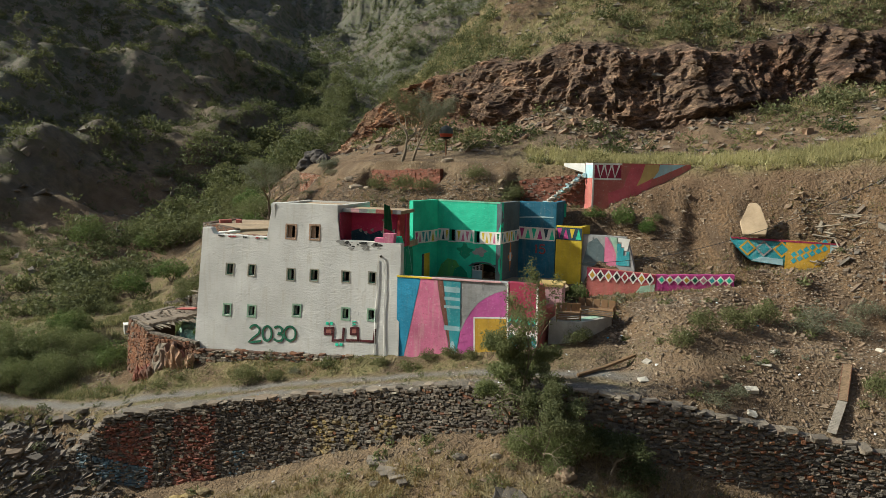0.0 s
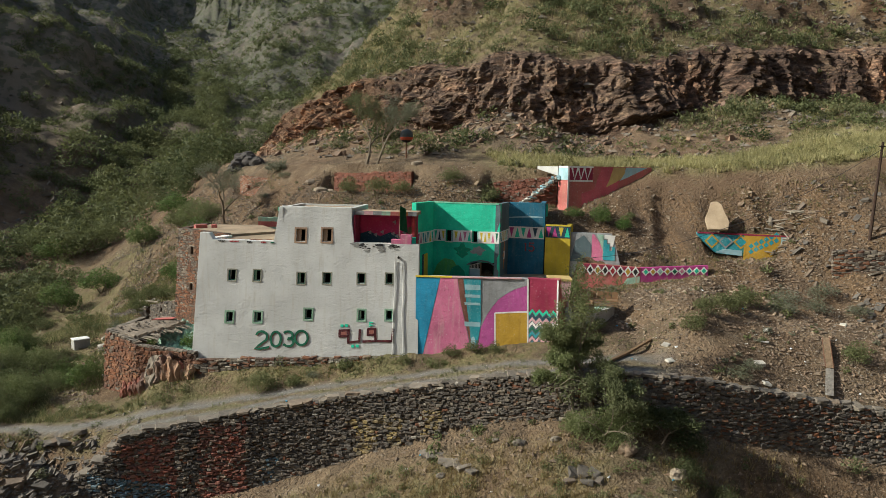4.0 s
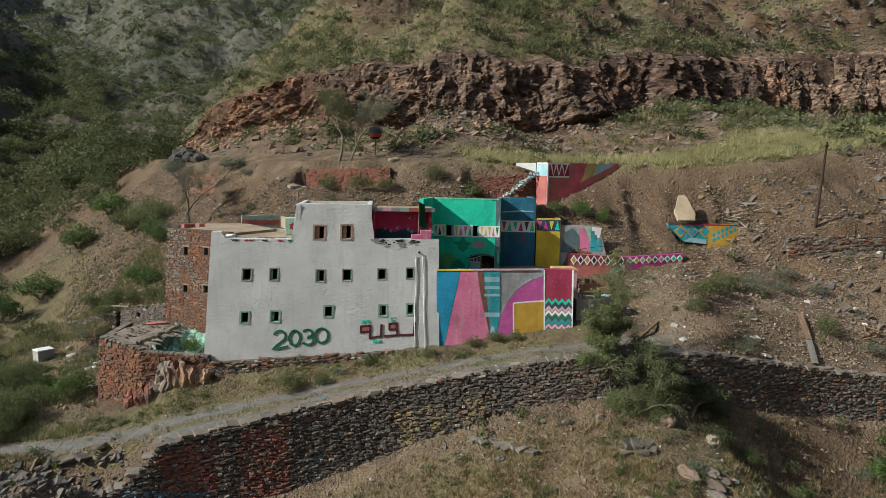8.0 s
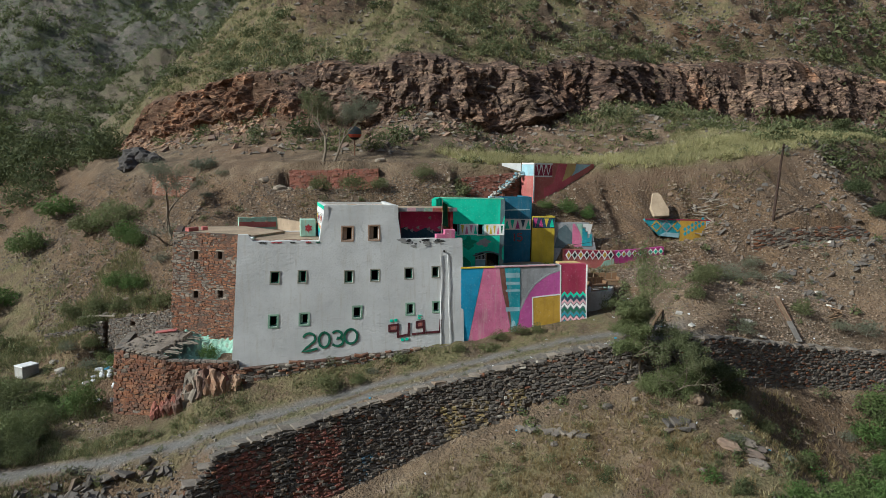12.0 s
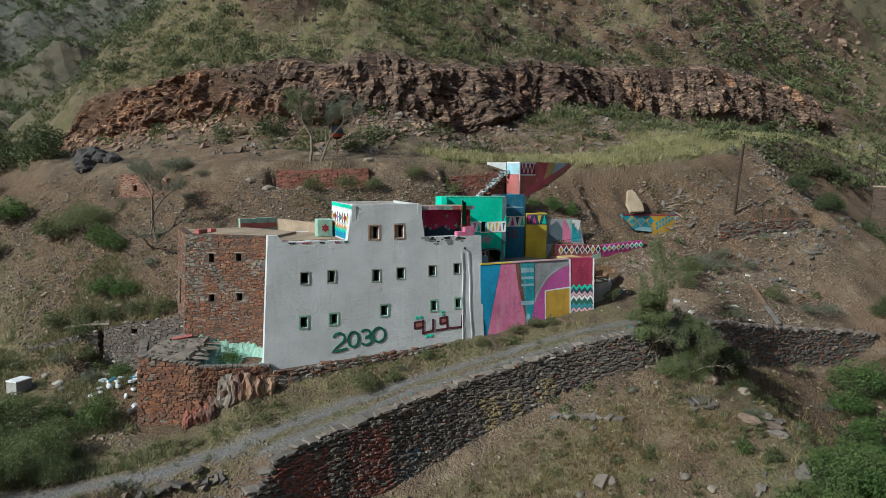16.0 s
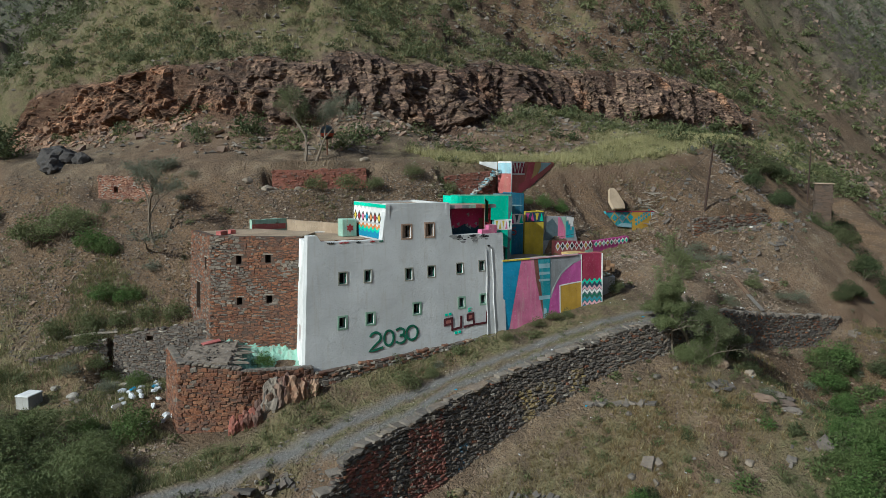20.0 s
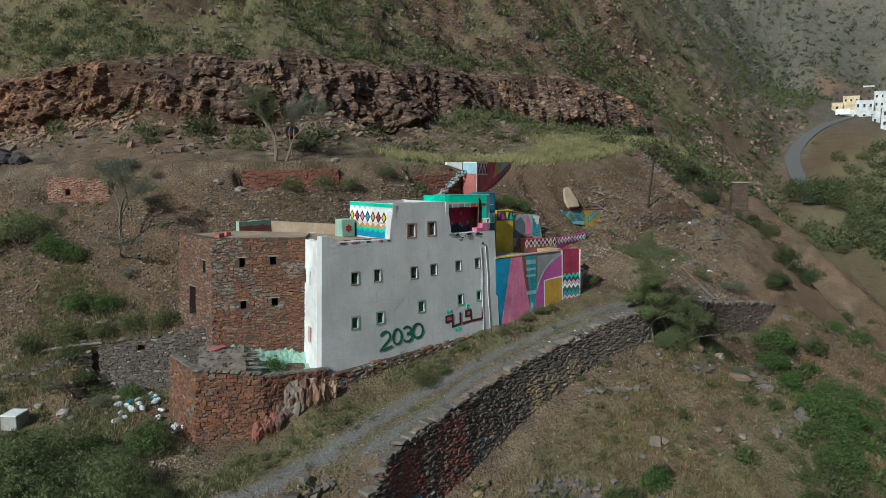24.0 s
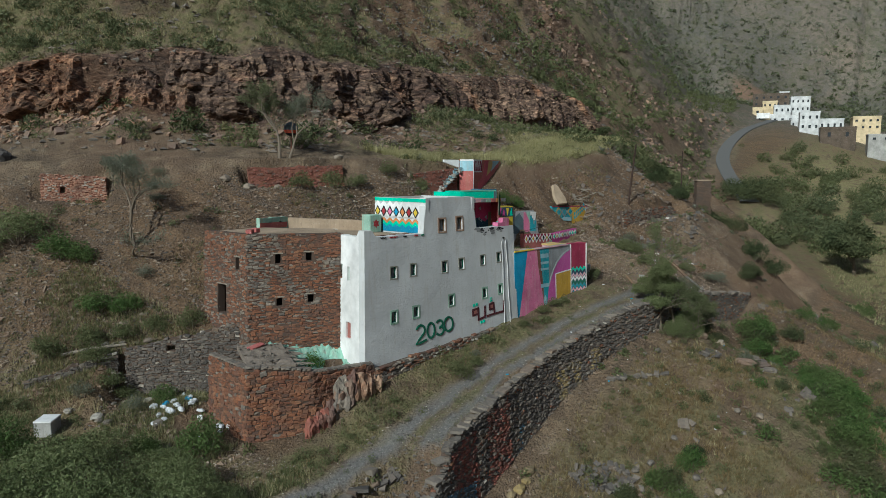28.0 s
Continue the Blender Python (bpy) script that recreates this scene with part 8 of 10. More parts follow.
def scatter(seed, n, x0, x1, y0, y1, keep):
    rg = np.random.default_rng(seed)
    x, y = rg.uniform(x0, x1, n), rg.uniform(y0, y1, n)
    m = keep(x, y, rg)
    x, y = x[m], y[m]
    return x, y, ground(x, y), rg


def built(x, y):
    """Where houses, yard and road leave no room for plants."""
    k = (x > -23.5) & (x < 11) & (y > 40.0 - .25 * x) & (y < 56 - .1 * x) & (y < 62)
    return k | (ground(x, y, M_ROAD) > .15)


def far_shrubs(name, label, xs, ys, zs, rg, r0, r1, leaves, material, tall=.8, fine=.26):
    vs = []
    rs = rg.uniform(0, 1, len(xs)) ** 2 * (r1 - r0) + r0
    for x, y, z, r in zip(xs, ys, zs, rs):
        vs.append(leaf_tris(rg, leaves, r * fine * 1.1, (x, y, z + r * tall * .45), (r, r, r * tall), .3, .6))
    o = new(name, cloud_mesh(name, np.concatenate(vs), material, 3))
    return tagged(o, label, "bushes", kind="stuff")


def hill_keep(p):
    def keep(x, y, rg):
        face = ground(x, y, M_FACE)
        patch = fbm(x, y, 14, 3, 71)
        return (rg.random(len(x)) < p * np.clip(.55 + .6 * patch, .05, 1) * (1 - .85 * face)) & ~built(x, y)
    return keep


near_hill = lambda p: (lambda x, y, rg: hill_keep(p)(x, y, rg) & (beside_track(x, y) > 6.5))
x, y, z, rg = scatter(31, 9500, -24, 95, 58, 135, near_hill(.85))
n = len(x)
far_shrubs("hill_shrubs", "olive shrubs scattered over the rocky hillside", x[:n // 3], y[:n // 3], z[:n // 3], rg, .25, 1.3, 64, LEAF_A, .8, .17)
far_shrubs("hill_shrubs", "pale yellow-green shrubs scattered over the rocky hillside", x[n // 3:9 * n // 10], y[n // 3:9 * n // 10], z[n // 3:9 * n // 10], rg, .2, .85, 50, LEAF_Y, .8, .18)
far_shrubs("hill_shrubs", "darker green shrubs scattered over the rocky hillside", x[9 * n // 10:], y[9 * n // 10:], z[9 * n // 10:], rg, .5, 2.0, 220, LEAF_D, .85, .12)
x, y, z, rg = scatter(32, 6000, -30, 170, 135, 260, hill_keep(.8))
far_shrubs("hill_shrubs", "olive scrub higher up the hill", x, y, z, rg, .5, 2.0, 30, LEAF_A, .8, .25)
x, y, z, rg = scatter(33, 1500, -120, -22, 70, 330, lambda x, y, rg: (rg.random(len(x)) < np.exp(-np.abs(x + 36) / 11)) & (beside_track(x, y) < -14) & ((y > 95) | (x < -34)))
m = y < 150
far_shrubs("gorge_trees", "dense dark trees filling the gorge floor", x[m], y[m], z[m], rg, 1.0, 3.0, 420, LEAF_G, .85, .10)
far_shrubs("gorge_trees", "lighter green trees in the gorge", x[m][::3] + 2, y[m][::3] + 1.5, ground(x[m][::3] + 2, y[m][::3] + 1.5), rg, 1.0, 2.6, 380, LEAF_A, .85, .10)
far_shrubs("gorge_trees", "dark trees higher up the gorge", x[~m], y[~m], z[~m], rg, 1.2, 3.2, 130, LEAF_G, .85, .18)
x, y, z, rg = scatter(35, 7000, -260, -30, 60, 420, lambda x, y, rg: (rg.random(len(x)) < .8) & (beside_track(x, y) < -22))
far_shrubs("mountain_shrubs", "sparse dusty scrub over the shaded mountain", x[::2], y[::2], z[::2], rg, .4, 1.6, 24, LEAF_E, .8, .25)
x, y, z, rg = scatter(65, 4200, -130, -40, 68, 250, lambda x, y, rg: (rg.random(len(x)) < np.clip(.45 + .7 * fbm(x, y, 26, 3, 187), .05, 1)) & (beside_track(x, y) < -20))
far_shrubs("mountain_shrubs", "dark rounded bushes over the shaded mountain side", x, y, z, rg, .5, 2.1, 70, LEAF_A, .85, .17)
x, y, z, rg = scatter(36, 7000, -120, 260, 190, 520, lambda x, y, rg: rg.random(len(x)) < .8)
far_shrubs("mountain_shrubs", "sparse scrub over the far hill", x, y, z, rg, .7, 2.3, 20, LEAF_G, .8, .26)
x, y, z, rg = scatter(66, 4200, -75, 70, 215, 470, lambda x, y, rg: rg.random(len(x)) < np.clip(.6 + .6 * fbm(x, y, 30, 3, 189), .1, 1))
far_shrubs("mountain_shrubs", "dense olive scrub at the head of the gorge", x, y, z, rg, .8, 2.8, 26, LEAF_G, .85, .26)
x, y, z, rg = scatter(37, 4800, 85, 330, 30, 190, lambda x, y, rg: (rg.random(len(x)) < .75) & ~near_road(x, y) & ~((x > 225) & (y > -12) & (y < 36)))
far_shrubs("valley_trees", "olive scrub on the hill above the valley road", x, y, z, rg, .6, 2.2, 36, LEAF_A)
x, y, z, rg = scatter(38, 430, 60, 215, -60, 34, lambda x, y, rg: (rg.random(len(x)) < .03 + .8 * (x > 100)) & ~near_road(x, y) & (y < 34 - .03 * x))
far_shrubs("valley_trees", "broad olive trees on the valley floor", x, y, z, rg, 1.2, 3.6, 260, LEAF_A, .9, .12)
far_shrubs("valley_trees", "dusty trees on the valley floor", x[::2] + 3, y[::2] - 2, ground(x[::2] + 3, y[::2] - 2), rg, 1.2, 3.2, 200, LEAF_E, .85, .14)
x, y, z, rg = scatter(39, 2200, 330, 1100, -500, 600, lambda x, y, rg: rg.random(len(x)) < .8)
far_shrubs("mountain_shrubs", "scrub dotting the distant mountain", x, y, z, rg, 1.0, 3.2, 12, LEAF_G, .8, .34)
x, y, z, rg = scatter(40, 2600, -34, 60, 24, 62, lambda x, y, rg: (rg.random(len(x)) < .42 * np.clip(.4 + fbm(x, y, 6, 3, 75), 0, 1)) & ~built(x, y) & (ground(x, y, M_ROAD) < .05))
far_shrubs("low_shrubs", "small dry shrubs over the nearer slopes", x, y, z, rg, .12, .55, 60, LEAF_A)
far_shrubs("low_shrubs", "small grey shrubs over the nearer slopes", x[::2] + .7, y[::2] + .5, ground(x[::2] + .7, y[::2] + .5), rg, .12, .5, 60, LEAF_C)
x, y, z, rg = scatter(41, 330, -60, -25, 45, 100, lambda x, y, rg: (rg.random(len(x)) < .55) & (ground(x, y, M_ROAD) < .05) & (beside_track(x, y) < -19))
far_shrubs("valley_shrubs", "green shrubs crowding the side valley", x, y, z, rg, .35, 1.5, 260, LEAF_A, .8, .13)
far_shrubs("valley_shrubs", "fresh green shrubs in the side valley", x[::3] + 1, y[::3] - 1, ground(x[::3] + 1, y[::3] - 1), rg, .35, 1.4, 260, LEAF_E, .8, .13)


def tufts(name, label, xs, ys, zs, rg, size, material, blades=6):
    n = len(xs)
    a = rg.uniform(0, 6.28, (n, blades))
    lean = rg.uniform(.15, .8, (n, blades))
    h = size * rg.uniform(.5, 1.3, (n, blades))
    base = np.stack([xs[:, None] + .08 * np.cos(a), ys[:, None] + .08 * np.sin(a), np.repeat(zs[:, None], blades, 1) - .03], -1)
    tip = base + np.stack([np.cos(a) * lean * h, np.sin(a) * lean * h, h], -1)
    side = np.stack([-np.sin(a), np.cos(a), np.zeros_like(a)], -1) * (.006 + .030 * size)
    v = np.stack([base - side, base + side, tip], 2).reshape(-1, 3)
    o = new(name, cloud_mesh(name, v, material, 3))
    return tagged(o, label, "grass", kind="stuff")


gm = lambda p, f: (lambda x, y, rg: (rg.random(len(x)) < p * ground(x, y, f) * np.clip(.5 + .8 * fbm(x, y, 3.5, 3, 91), 0, 1)) & ~built(x, y))
x, y, z, rg = scatter(51, 40000, 4, 110, 44, 75, gm(.75, M_BENCH))
tufts("bench_grass", "pale dry grass along the upper track", x, y, z, rg, .46, GRASS_DRY, 7)
tufts("bench_grass", "greener grass along the upper track", x + .4, y + .3, ground(x + .4, y + .3), rg, .38, GRASS_GREEN)
x, y, z, rg = scatter(52, 130000, -46, 40, 6, 43, lambda x, y, rg: gm(.85, M_GRASS)(x, y, rg) & (rg.random(len(x)) < np.clip((y - 6) / 16, 0, 1) * np.clip((x + 46) / 16, 0, 1)) & (beside_wall(x, y) < -.6) & (x < 9 + 6 * rg.random(len(x))))
tufts("slope_grass", "dry straw grass on the slope below the wall", x, y, z, rg, .32, GRASS_STRAW, 8)
tufts("slope_grass", "pale straw grass on the slope below the wall", x[::7] + .2, y[::7] + .1, ground(x[::7] + .2, y[::7] + .1), rg, .34, GRASS_DRY, 8)
x, y, z, rg = scatter(53, 20000, -30, 100, 62, 140, gm(.8, M_GRASS))
tufts("hill_grass", "tufts of dry grass on the hill", x, y, z, rg, .7, GRASS_DRY)
tufts("hill_grass", "tufts of green grass on the hill", x[::2] + .5, y[::2], ground(x[::2] + .5, y[::2]), rg, .6, GRASS_GREEN)
x, y, z, rg = scatter(54, 36000, -34, 14, 36, 56, lambda x, y, rg: (rg.random(len(x)) < np.where(np.abs(beside_wall(x, y) - road_mid(x, y) * .55) < .4, .32, .0) + np.where(x < -3, .6, .3) * ((beside_wall(x, y) > road_mid(x, y) + .2) & (beside_wall(x, y) < road_mid(x, y) + 2.2)) + .35 * ((beside_wall(x, y) > .25) & (beside_wall(x, y) < .9))) & (fbm(x, y, 3, 2, 95) > -.25) & ~((y > 44.4 - .335 * (x + 2)) & (x > -16.5)))
tufts("verge_grass", "green grass on the road verge and middle strip", x, y, z, rg, .17, GRASS_GREEN)
x, y, z, rg = scatter(55, 32000, -40, -18, 46, 72, lambda x, y, rg: (rg.random(len(x)) < .6) & (ground(x, y, M_ROAD) < .1) & (fbm(x, y, 4, 3, 97) > -.2) & ~built(x, y))
tufts("yard_grass", "green grass among rubble beside the houses", x, y, z, rg, .35, GRASS_GREEN)
tufts("yard_grass", "yellowing grass on the side valley slope", x[::2] + .3, y[::2] - .2, ground(x[::2] + .3, y[::2] - .2), rg, .38, GRASS_DRY)
x, y, z, rg = scatter(56, 15000, 30, 120, -40, 26, lambda x, y, rg: (rg.random(len(x)) < .8) & (beside_wall(x, y) < -6) & (fbm(x, y, 6, 3, 109) > -.35))
tufts("valley_grass", "pale grass on the valley field", x, y, z, rg, .6, GRASS_GREEN, 6)
tufts("valley_grass", "straw grass on the valley field", x + 1, y + 1, ground(x + 1, y + 1), rg, .6, GRASS_DRY, 6)

# loose stones
def pebbles(name, label, seed, n, box, keep, r0, r1, material):
    x, y, z, rg = scatter(seed, n, *box, keep)
    m = len(x)
    base = np.array([(1, 0, 0), (-.5, .87, 0), (-.5, -.87, 0), (.1, .05, .5), (0, 0, -.6)])
    fc = np.array([(0, 1, 3), (1, 2, 3), (2, 0, 3), (1, 0, 4), (2, 1, 4), (0, 2, 4)])
    r = r0 + (r1 - r0) * rg.random(m) ** 2.2
    v = base[None] * rg.uniform(.6, 1.3, (m, 5, 3)) * r[:, None, None]
    a = rg.uniform(0, 6.28, m)
    c, s = np.cos(a)[:, None], np.sin(a)[:, None]
    v = np.stack([v[..., 0] * c - v[..., 1] * s + x[:, None], v[..., 0] * s + v[..., 1] * c + y[:, None], v[..., 2] + z[:, None] + .1 * r[:, None]], -1)
    me = bpy.data.meshes.new(name)
    me.from_pydata(v.reshape(-1, 3).tolist(), [], (fc[None] + 5 * np.arange(m)[:, None, None]).reshape(-1, 3).tolist())
    me.materials.append(material)
    return tagged(new(name, me), label, "stones", kind="stuff")


slope = lambda p: (lambda x, y, rg: (rg.random(len(x)) < p * np.clip(.6 + .7 * fbm(x, y, 5, 3, 61), .05, 1)) & ~built(x, y))
pebbles("loose_stones", "loose brown stones on the scree", 61, 62000, (-32, 45, 40, 92), lambda x, y, rg: slope(.9)(x, y, rg) & (ground(x, y, M_SCREE) > .2), .04, .24, STONE_SCREE)
pebbles("loose_stones", "dark stones strewn below the cliff", 62, 9000, (-25, 80, 55, 100), lambda x, y, rg: slope(.9)(x, y, rg) & (beside_track(x, y) > 4), .08, .55, STONE_DARK)
pebbles("loose_stones", "stones on the slope under the road wall", 63, 20000, (-44, 40, 8, 42), lambda x, y, rg: slope(.7)(x, y, rg) & (rg.random(len(x)) < np.clip((y - 8) / 14, 0, 1)) & (beside_wall(x, y) < -.5), .04, .26, STONE_SCREE)
pebbles("road_gravel", "pale gravel and litter of stones on the road", 64, 13000, (-34, 14, 34, 58), lambda x, y, rg: (rg.random(len(x)) < .5) & (ground(x, y, M_ROAD) > .05), .02, .07, STONE_PALE)
pebbles("loose_stones", "brown stones on the bank by the ladder", 65, 9000, (9, 34, 30, 46), lambda x, y, rg: slope(.9)(x, y, rg) & (beside_wall(x, y) > .5), .04, .22, STONE_SCREE)
pebbles("loose_stones", "grey rubble at the end of the retaining wall", 66, 4000, (-34, -19, 36, 47), lambda x, y, rg: (rg.random(len(x)) < .8) & (ground(x, y, M_ROAD) < .3), .05, .2, STONE_DARK)
pebbles("mountain_rocks", "grey boulders on the shaded mountain", 67, 5000, (-300, -45, 60, 420), lambda x, y, rg: rg.random(len(x)) < .7, .3, .9, STONE_DARK)
pebbles("hill_rocks", "brown boulders on the upper hill", 68, 6000, (-30, 150, 70, 200), lambda x, y, rg: slope(.6)(x, y, rg) & (beside_track(x, y) > 14), .12, .9, STONE_DARK)

pebbles("loose_stones", "small dark stones over the western scree", 85, 30000, (-30, 12, 54, 92), lambda x, y, rg: slope(.95)(x, y, rg) & (ground(x, y, M_SCREE) > .2), .04, .17, STONE_WALL)
pebbles("loose_stones", "paler stones scattered over the scree", 69, 16000, (-30, 45, 40, 92), lambda x, y, rg: slope(.6)(x, y, rg) & (ground(x, y, M_SCREE) > .2), .05, .26, STONE_PALE_B)


def crags(name, label, seed, n, box, keep, r0, r1, material, sink=.25, tall=1.0):
    """Angular blocks of broken rock, bedded with a common dip."""
    x, y, z, rg = scatter(seed, n, *box, keep)
    m = len(x)
    r = r0 + (r1 - r0) * rg.random(m) ** 2.4
    c = np.array([(-1, -1, -1), (1, -1, -1), (1, 1, -1), (-1, 1, -1), (-1, -1, 1), (1, -1, 1), (1, 1, 1), (-1, 1, 1)]) * .5
    v = c[None] * rg.uniform(.55, 1.2, (m, 8, 3)) * (r[:, None] * np.stack([rg.uniform(.9, 1.7, m), rg.uniform(.6, 1.1, m), tall * rg.uniform(.35, .95, m)], 1))[:, None, :]
    a, b_, g = rg.normal(.3, .6, m), rg.normal(.42, .25, m), rg.normal(0, .25, m)

    def turn(p, q, t):
        ct, st = np.cos(t)[:, None], np.sin(t)[:, None]
        return p * ct - q * st, p * st + q * ct
    X, Y, Z = v[..., 0], v[..., 1], v[..., 2]
    X, Z = turn(X, Z, b_)
    Y, Z = turn(Y, Z, g)
    X, Y = turn(X, Y, a)
    v = np.stack([X + x[:, None], Y + y[:, None], Z + (z + r * (.3 - sink))[:, None]], -1)
    fc = np.array([(3, 2, 1, 0), (4, 5, 6, 7), (0, 1, 5, 4), (1, 2, 6, 5), (2, 3, 7, 6), (3, 0, 4, 7)])
    me = bpy.data.meshes.new(name)
    me.from_pydata(v.reshape(-1, 3).tolist(), [], (fc[None] + 8 * np.arange(m)[:, None, None]).reshape(-1, 4).tolist())
    me.materials.append(material)
    return tagged(new(name, me), label, "rocks", kind="stuff")


on_face = lambda p, lo=.35: (lambda x, y, rg: (rg.random(len(x)) < p * np.clip(.5 + fbm(x, y, 4, 3, 63), .05, 1)) & (ground(x, y, M_FACE) > lo))
def beside_cliff(x, y):
    return beside(CLIFF[::2], x, y)[0]


crags("talus_rocks", "broken purple-brown stones on the talus under the cliff", 71, 26000, (-6, 112, 52, 100), lambda x, y, rg: slope(.8)(x, y, rg) & (beside_cliff(x, y) < -2.6) & (beside_cliff(x, y) > -9) & (beside_track(x, y) > 3.5) & (ground(x, y, M_BENCH) < .5), .08, .55, STONE_CLIFF, .3, 1.0)
crags("talus_rocks", "orange weathered blocks on the nose of the hill", 72, 9000, (-18, 0, 78, 114), lambda x, y, rg: slope(.9)(x, y, rg) & (beside_cliff(x, y) < -2.0) & (beside_cliff(x, y) > -8) & (beside_track(x, y) > 1.5), .12, .7, STONE_ORANGE, .35, 1.1)
crags("brow_rocks", "rocks along the brow of the cliff", 84, 5200, (-14, 112, 60, 112), lambda x, y, rg: slope(.7)(x, y, rg) & (np.abs(beside_cliff(x, y) - .6) < 1.6), .12, .6, STONE_CLIFF, .45, 1.0)
crags("hill_outcrops", "dark outcrop rocks on the upper hill", 73, 15000, (-20, 150, 70, 190), lambda x, y, rg: on_face(.7, .3)(x, y, rg) & (beside_cliff(x, y) > 2), .2, .9, STONE_OUTCROP, .42, 1.0)
crags("fallen_rocks", "fallen blocks at the foot of the cliff", 74, 5000, (-15, 75, 58, 95), lambda x, y, rg: slope(.5)(x, y, rg) & (ground(x, y, M_BENCH) < .6) & (beside_track(x, y) > 5) & (beside_track(x, y) < 14), .15, .8, STONE_CLIFF, .1)
crags("slope_rocks", "half buried rocks on the earth slope", 75, 3600, (-28, 42, 42, 90), lambda x, y, rg: slope(.5)(x, y, rg) & (ground(x, y, M_SCREE) > .3), .08, .4, STONE_SCREE, .35)
crags("bedrock", "ribs of dark bedrock below the road wall", 76, 3600, (-36, 44, 4, 38), lambda x, y, rg: (fbm(x, y, 6, 3, 67) > .45) & (beside_wall(x, y) < -1.5), .2, 1.0, STONE_OUTCROP, .3)
crags("mountain_rocks", "grey outcrops on the shaded mountain", 77, 5000, (-220, -45, 60, 300), lambda x, y, rg: fbm(x, y, 20, 3, 69) > .1, .4, 1.5, STONE_OUTCROP, .4)
x, y, z, rg = scatter(42, 90, -31, -13, 96, 150, lambda x, y, rg: (beside_track(x, y) > -9) & (beside_track(x, y) < 6))
far_shrubs("gorge_trees", "broad dark trees behind the nose of the hill", x, y, z + .8, rg, 1.6, 3.4, 520, LEAF_D, .9, .09)

x, y, z, rg = scatter(43, 4200, -48, 60, 98, 300, lambda x, y, rg: (rg.random(len(x)) < .75) & ((y > 130) | (x < -14)))
far_shrubs("gorge_shrubs", "olive bushes on the slopes up the gorge", x[::2], y[::2], z[::2], rg, .6, 2.2, 90, LEAF_E, .85, .15)
far_shrubs("gorge_shrubs", "green bushes on the slopes up the gorge", x[1::2], y[1::2], z[1::2], rg, .6, 2.4, 90, LEAF_G, .85, .15)
x, y, z, rg = scatter(44, 200, -45, -20, 100, 260, lambda x, y, rg: np.abs(beside(GORGE, x, y)[0]) < 9)
far_shrubs("gorge_trees", "sunlit green trees along the gorge floor", x, y, z + 1, rg, 1.6, 3.6, 320, LEAF_A, .9, .11)
x, y, z, rg = scatter(45, 6000, -18, 60, 66, 115, lambda x, y, rg: hill_keep(.8)(x, y, rg) & (beside_track(x, y) > 17))
far_shrubs("hill_shrubs", "pale dusty shrubs among the dry grass", x, y, z, rg, .3, 1.3, 60, LEAF_E, .8, .17)
tufts("hill_grass", "pale straw grass on the upper hill", x + .8, y + .4, ground(x + .8, y + .4), rg, .8, GRASS_DRY, 14)
pebbles("loose_stones", "fine stones over the slopes", 78, 42000, (-30, 40, 28, 70), lambda x, y, rg: slope(.9)(x, y, rg) & (ground(x, y, M_ROAD) < .1) & (beside_wall(x, y) > 0), .03, .13, STONE_SCREE)
pebbles("loose_stones", "pale fine stones over the slopes", 79, 24000, (-30, 40, 28, 60), lambda x, y, rg: slope(.8)(x, y, rg) & (ground(x, y, M_ROAD) < .1) & (beside_wall(x, y) > 0), .03, .10, STONE_PALE)

x, y, z, rg = scatter(46, 1300, -7, 24, 14, 30, lambda x, y, rg: (beside_wall(x, y) < -2) & ((np.abs(y - np.interp(x, [-6, 2, 10, 16, 21], [20.6, 21.2, 22.0, 23.8, 26.0]) + .9 * fbm(x, y, 4, 2, 99)) < 1.7) | (rg.random(len(x)) < .07)))
far_shrubs("gully_shrubs", "deep green shrubs crowding the gully", x[::2], y[::2], z[::2], rg, .25, 1.1, 260, LEAF_B, .8, .12)
far_shrubs("gully_shrubs", "dark green shrubs crowding the gully", x[1::2], y[1::2], z[1::2], rg, .25, 1.0, 240, LEAF_D, .8, .12)
tufts("gully_grass", "green grass in the gully", x + .5, y + .3, ground(x + .5, y + .3), rg, .5, GRASS_GREEN, 30)
x, y, z, rg = scatter(47, 1500, -26, 14, 18, 37, lambda x, y, rg: (beside_wall(x, y) < -1.2) & (rg.random(len(x)) < .4))
far_shrubs("slope_shrubs", "small green shrubs in the dry grass", x, y, z, rg, .12, .5, 120, LEAF_A, .8, .14)
x, y, z, rg = scatter(48, 2600, -32, 14, 36, 58, lambda x, y, rg: (np.abs(beside_wall(x, y) - road_mid(x, y)) < 1.0) & ~((y > 44.2 - .335 * (x + 2)) & (x > -16.5)))
far_shrubs("verge_shrubs", "weeds along the road verge", x[::3], y[::3], z[::3], rg, .06, .36, 70, LEAF_E, .8, .16)

x, y, z, rg = scatter(49, 2600, 44, 140, 40, 82, lambda x, y, rg: hill_keep(.8)(x, y, rg))
far_shrubs("hill_shrubs", "olive shrubs on the shoulder of the hill", x[::2], y[::2], z[::2], rg, .4, 1.8, 60, LEAF_A, .8, .18)
far_shrubs("hill_shrubs", "dark shrubs on the shoulder of the hill", x[1::2], y[1::2], z[1::2], rg, .4, 1.6, 60, LEAF_D, .8, .18)
crags("shoulder_rocks", "purple-brown rocks on the shoulder of the hill", 80, 8000, (40, 150, 36, 95), lambda x, y, rg: (fbm(x, y, 12, 3, 65) > -.1) & ~near_road(x, y), .15, .65, STONE_OUTCROP, .4, 1.0)
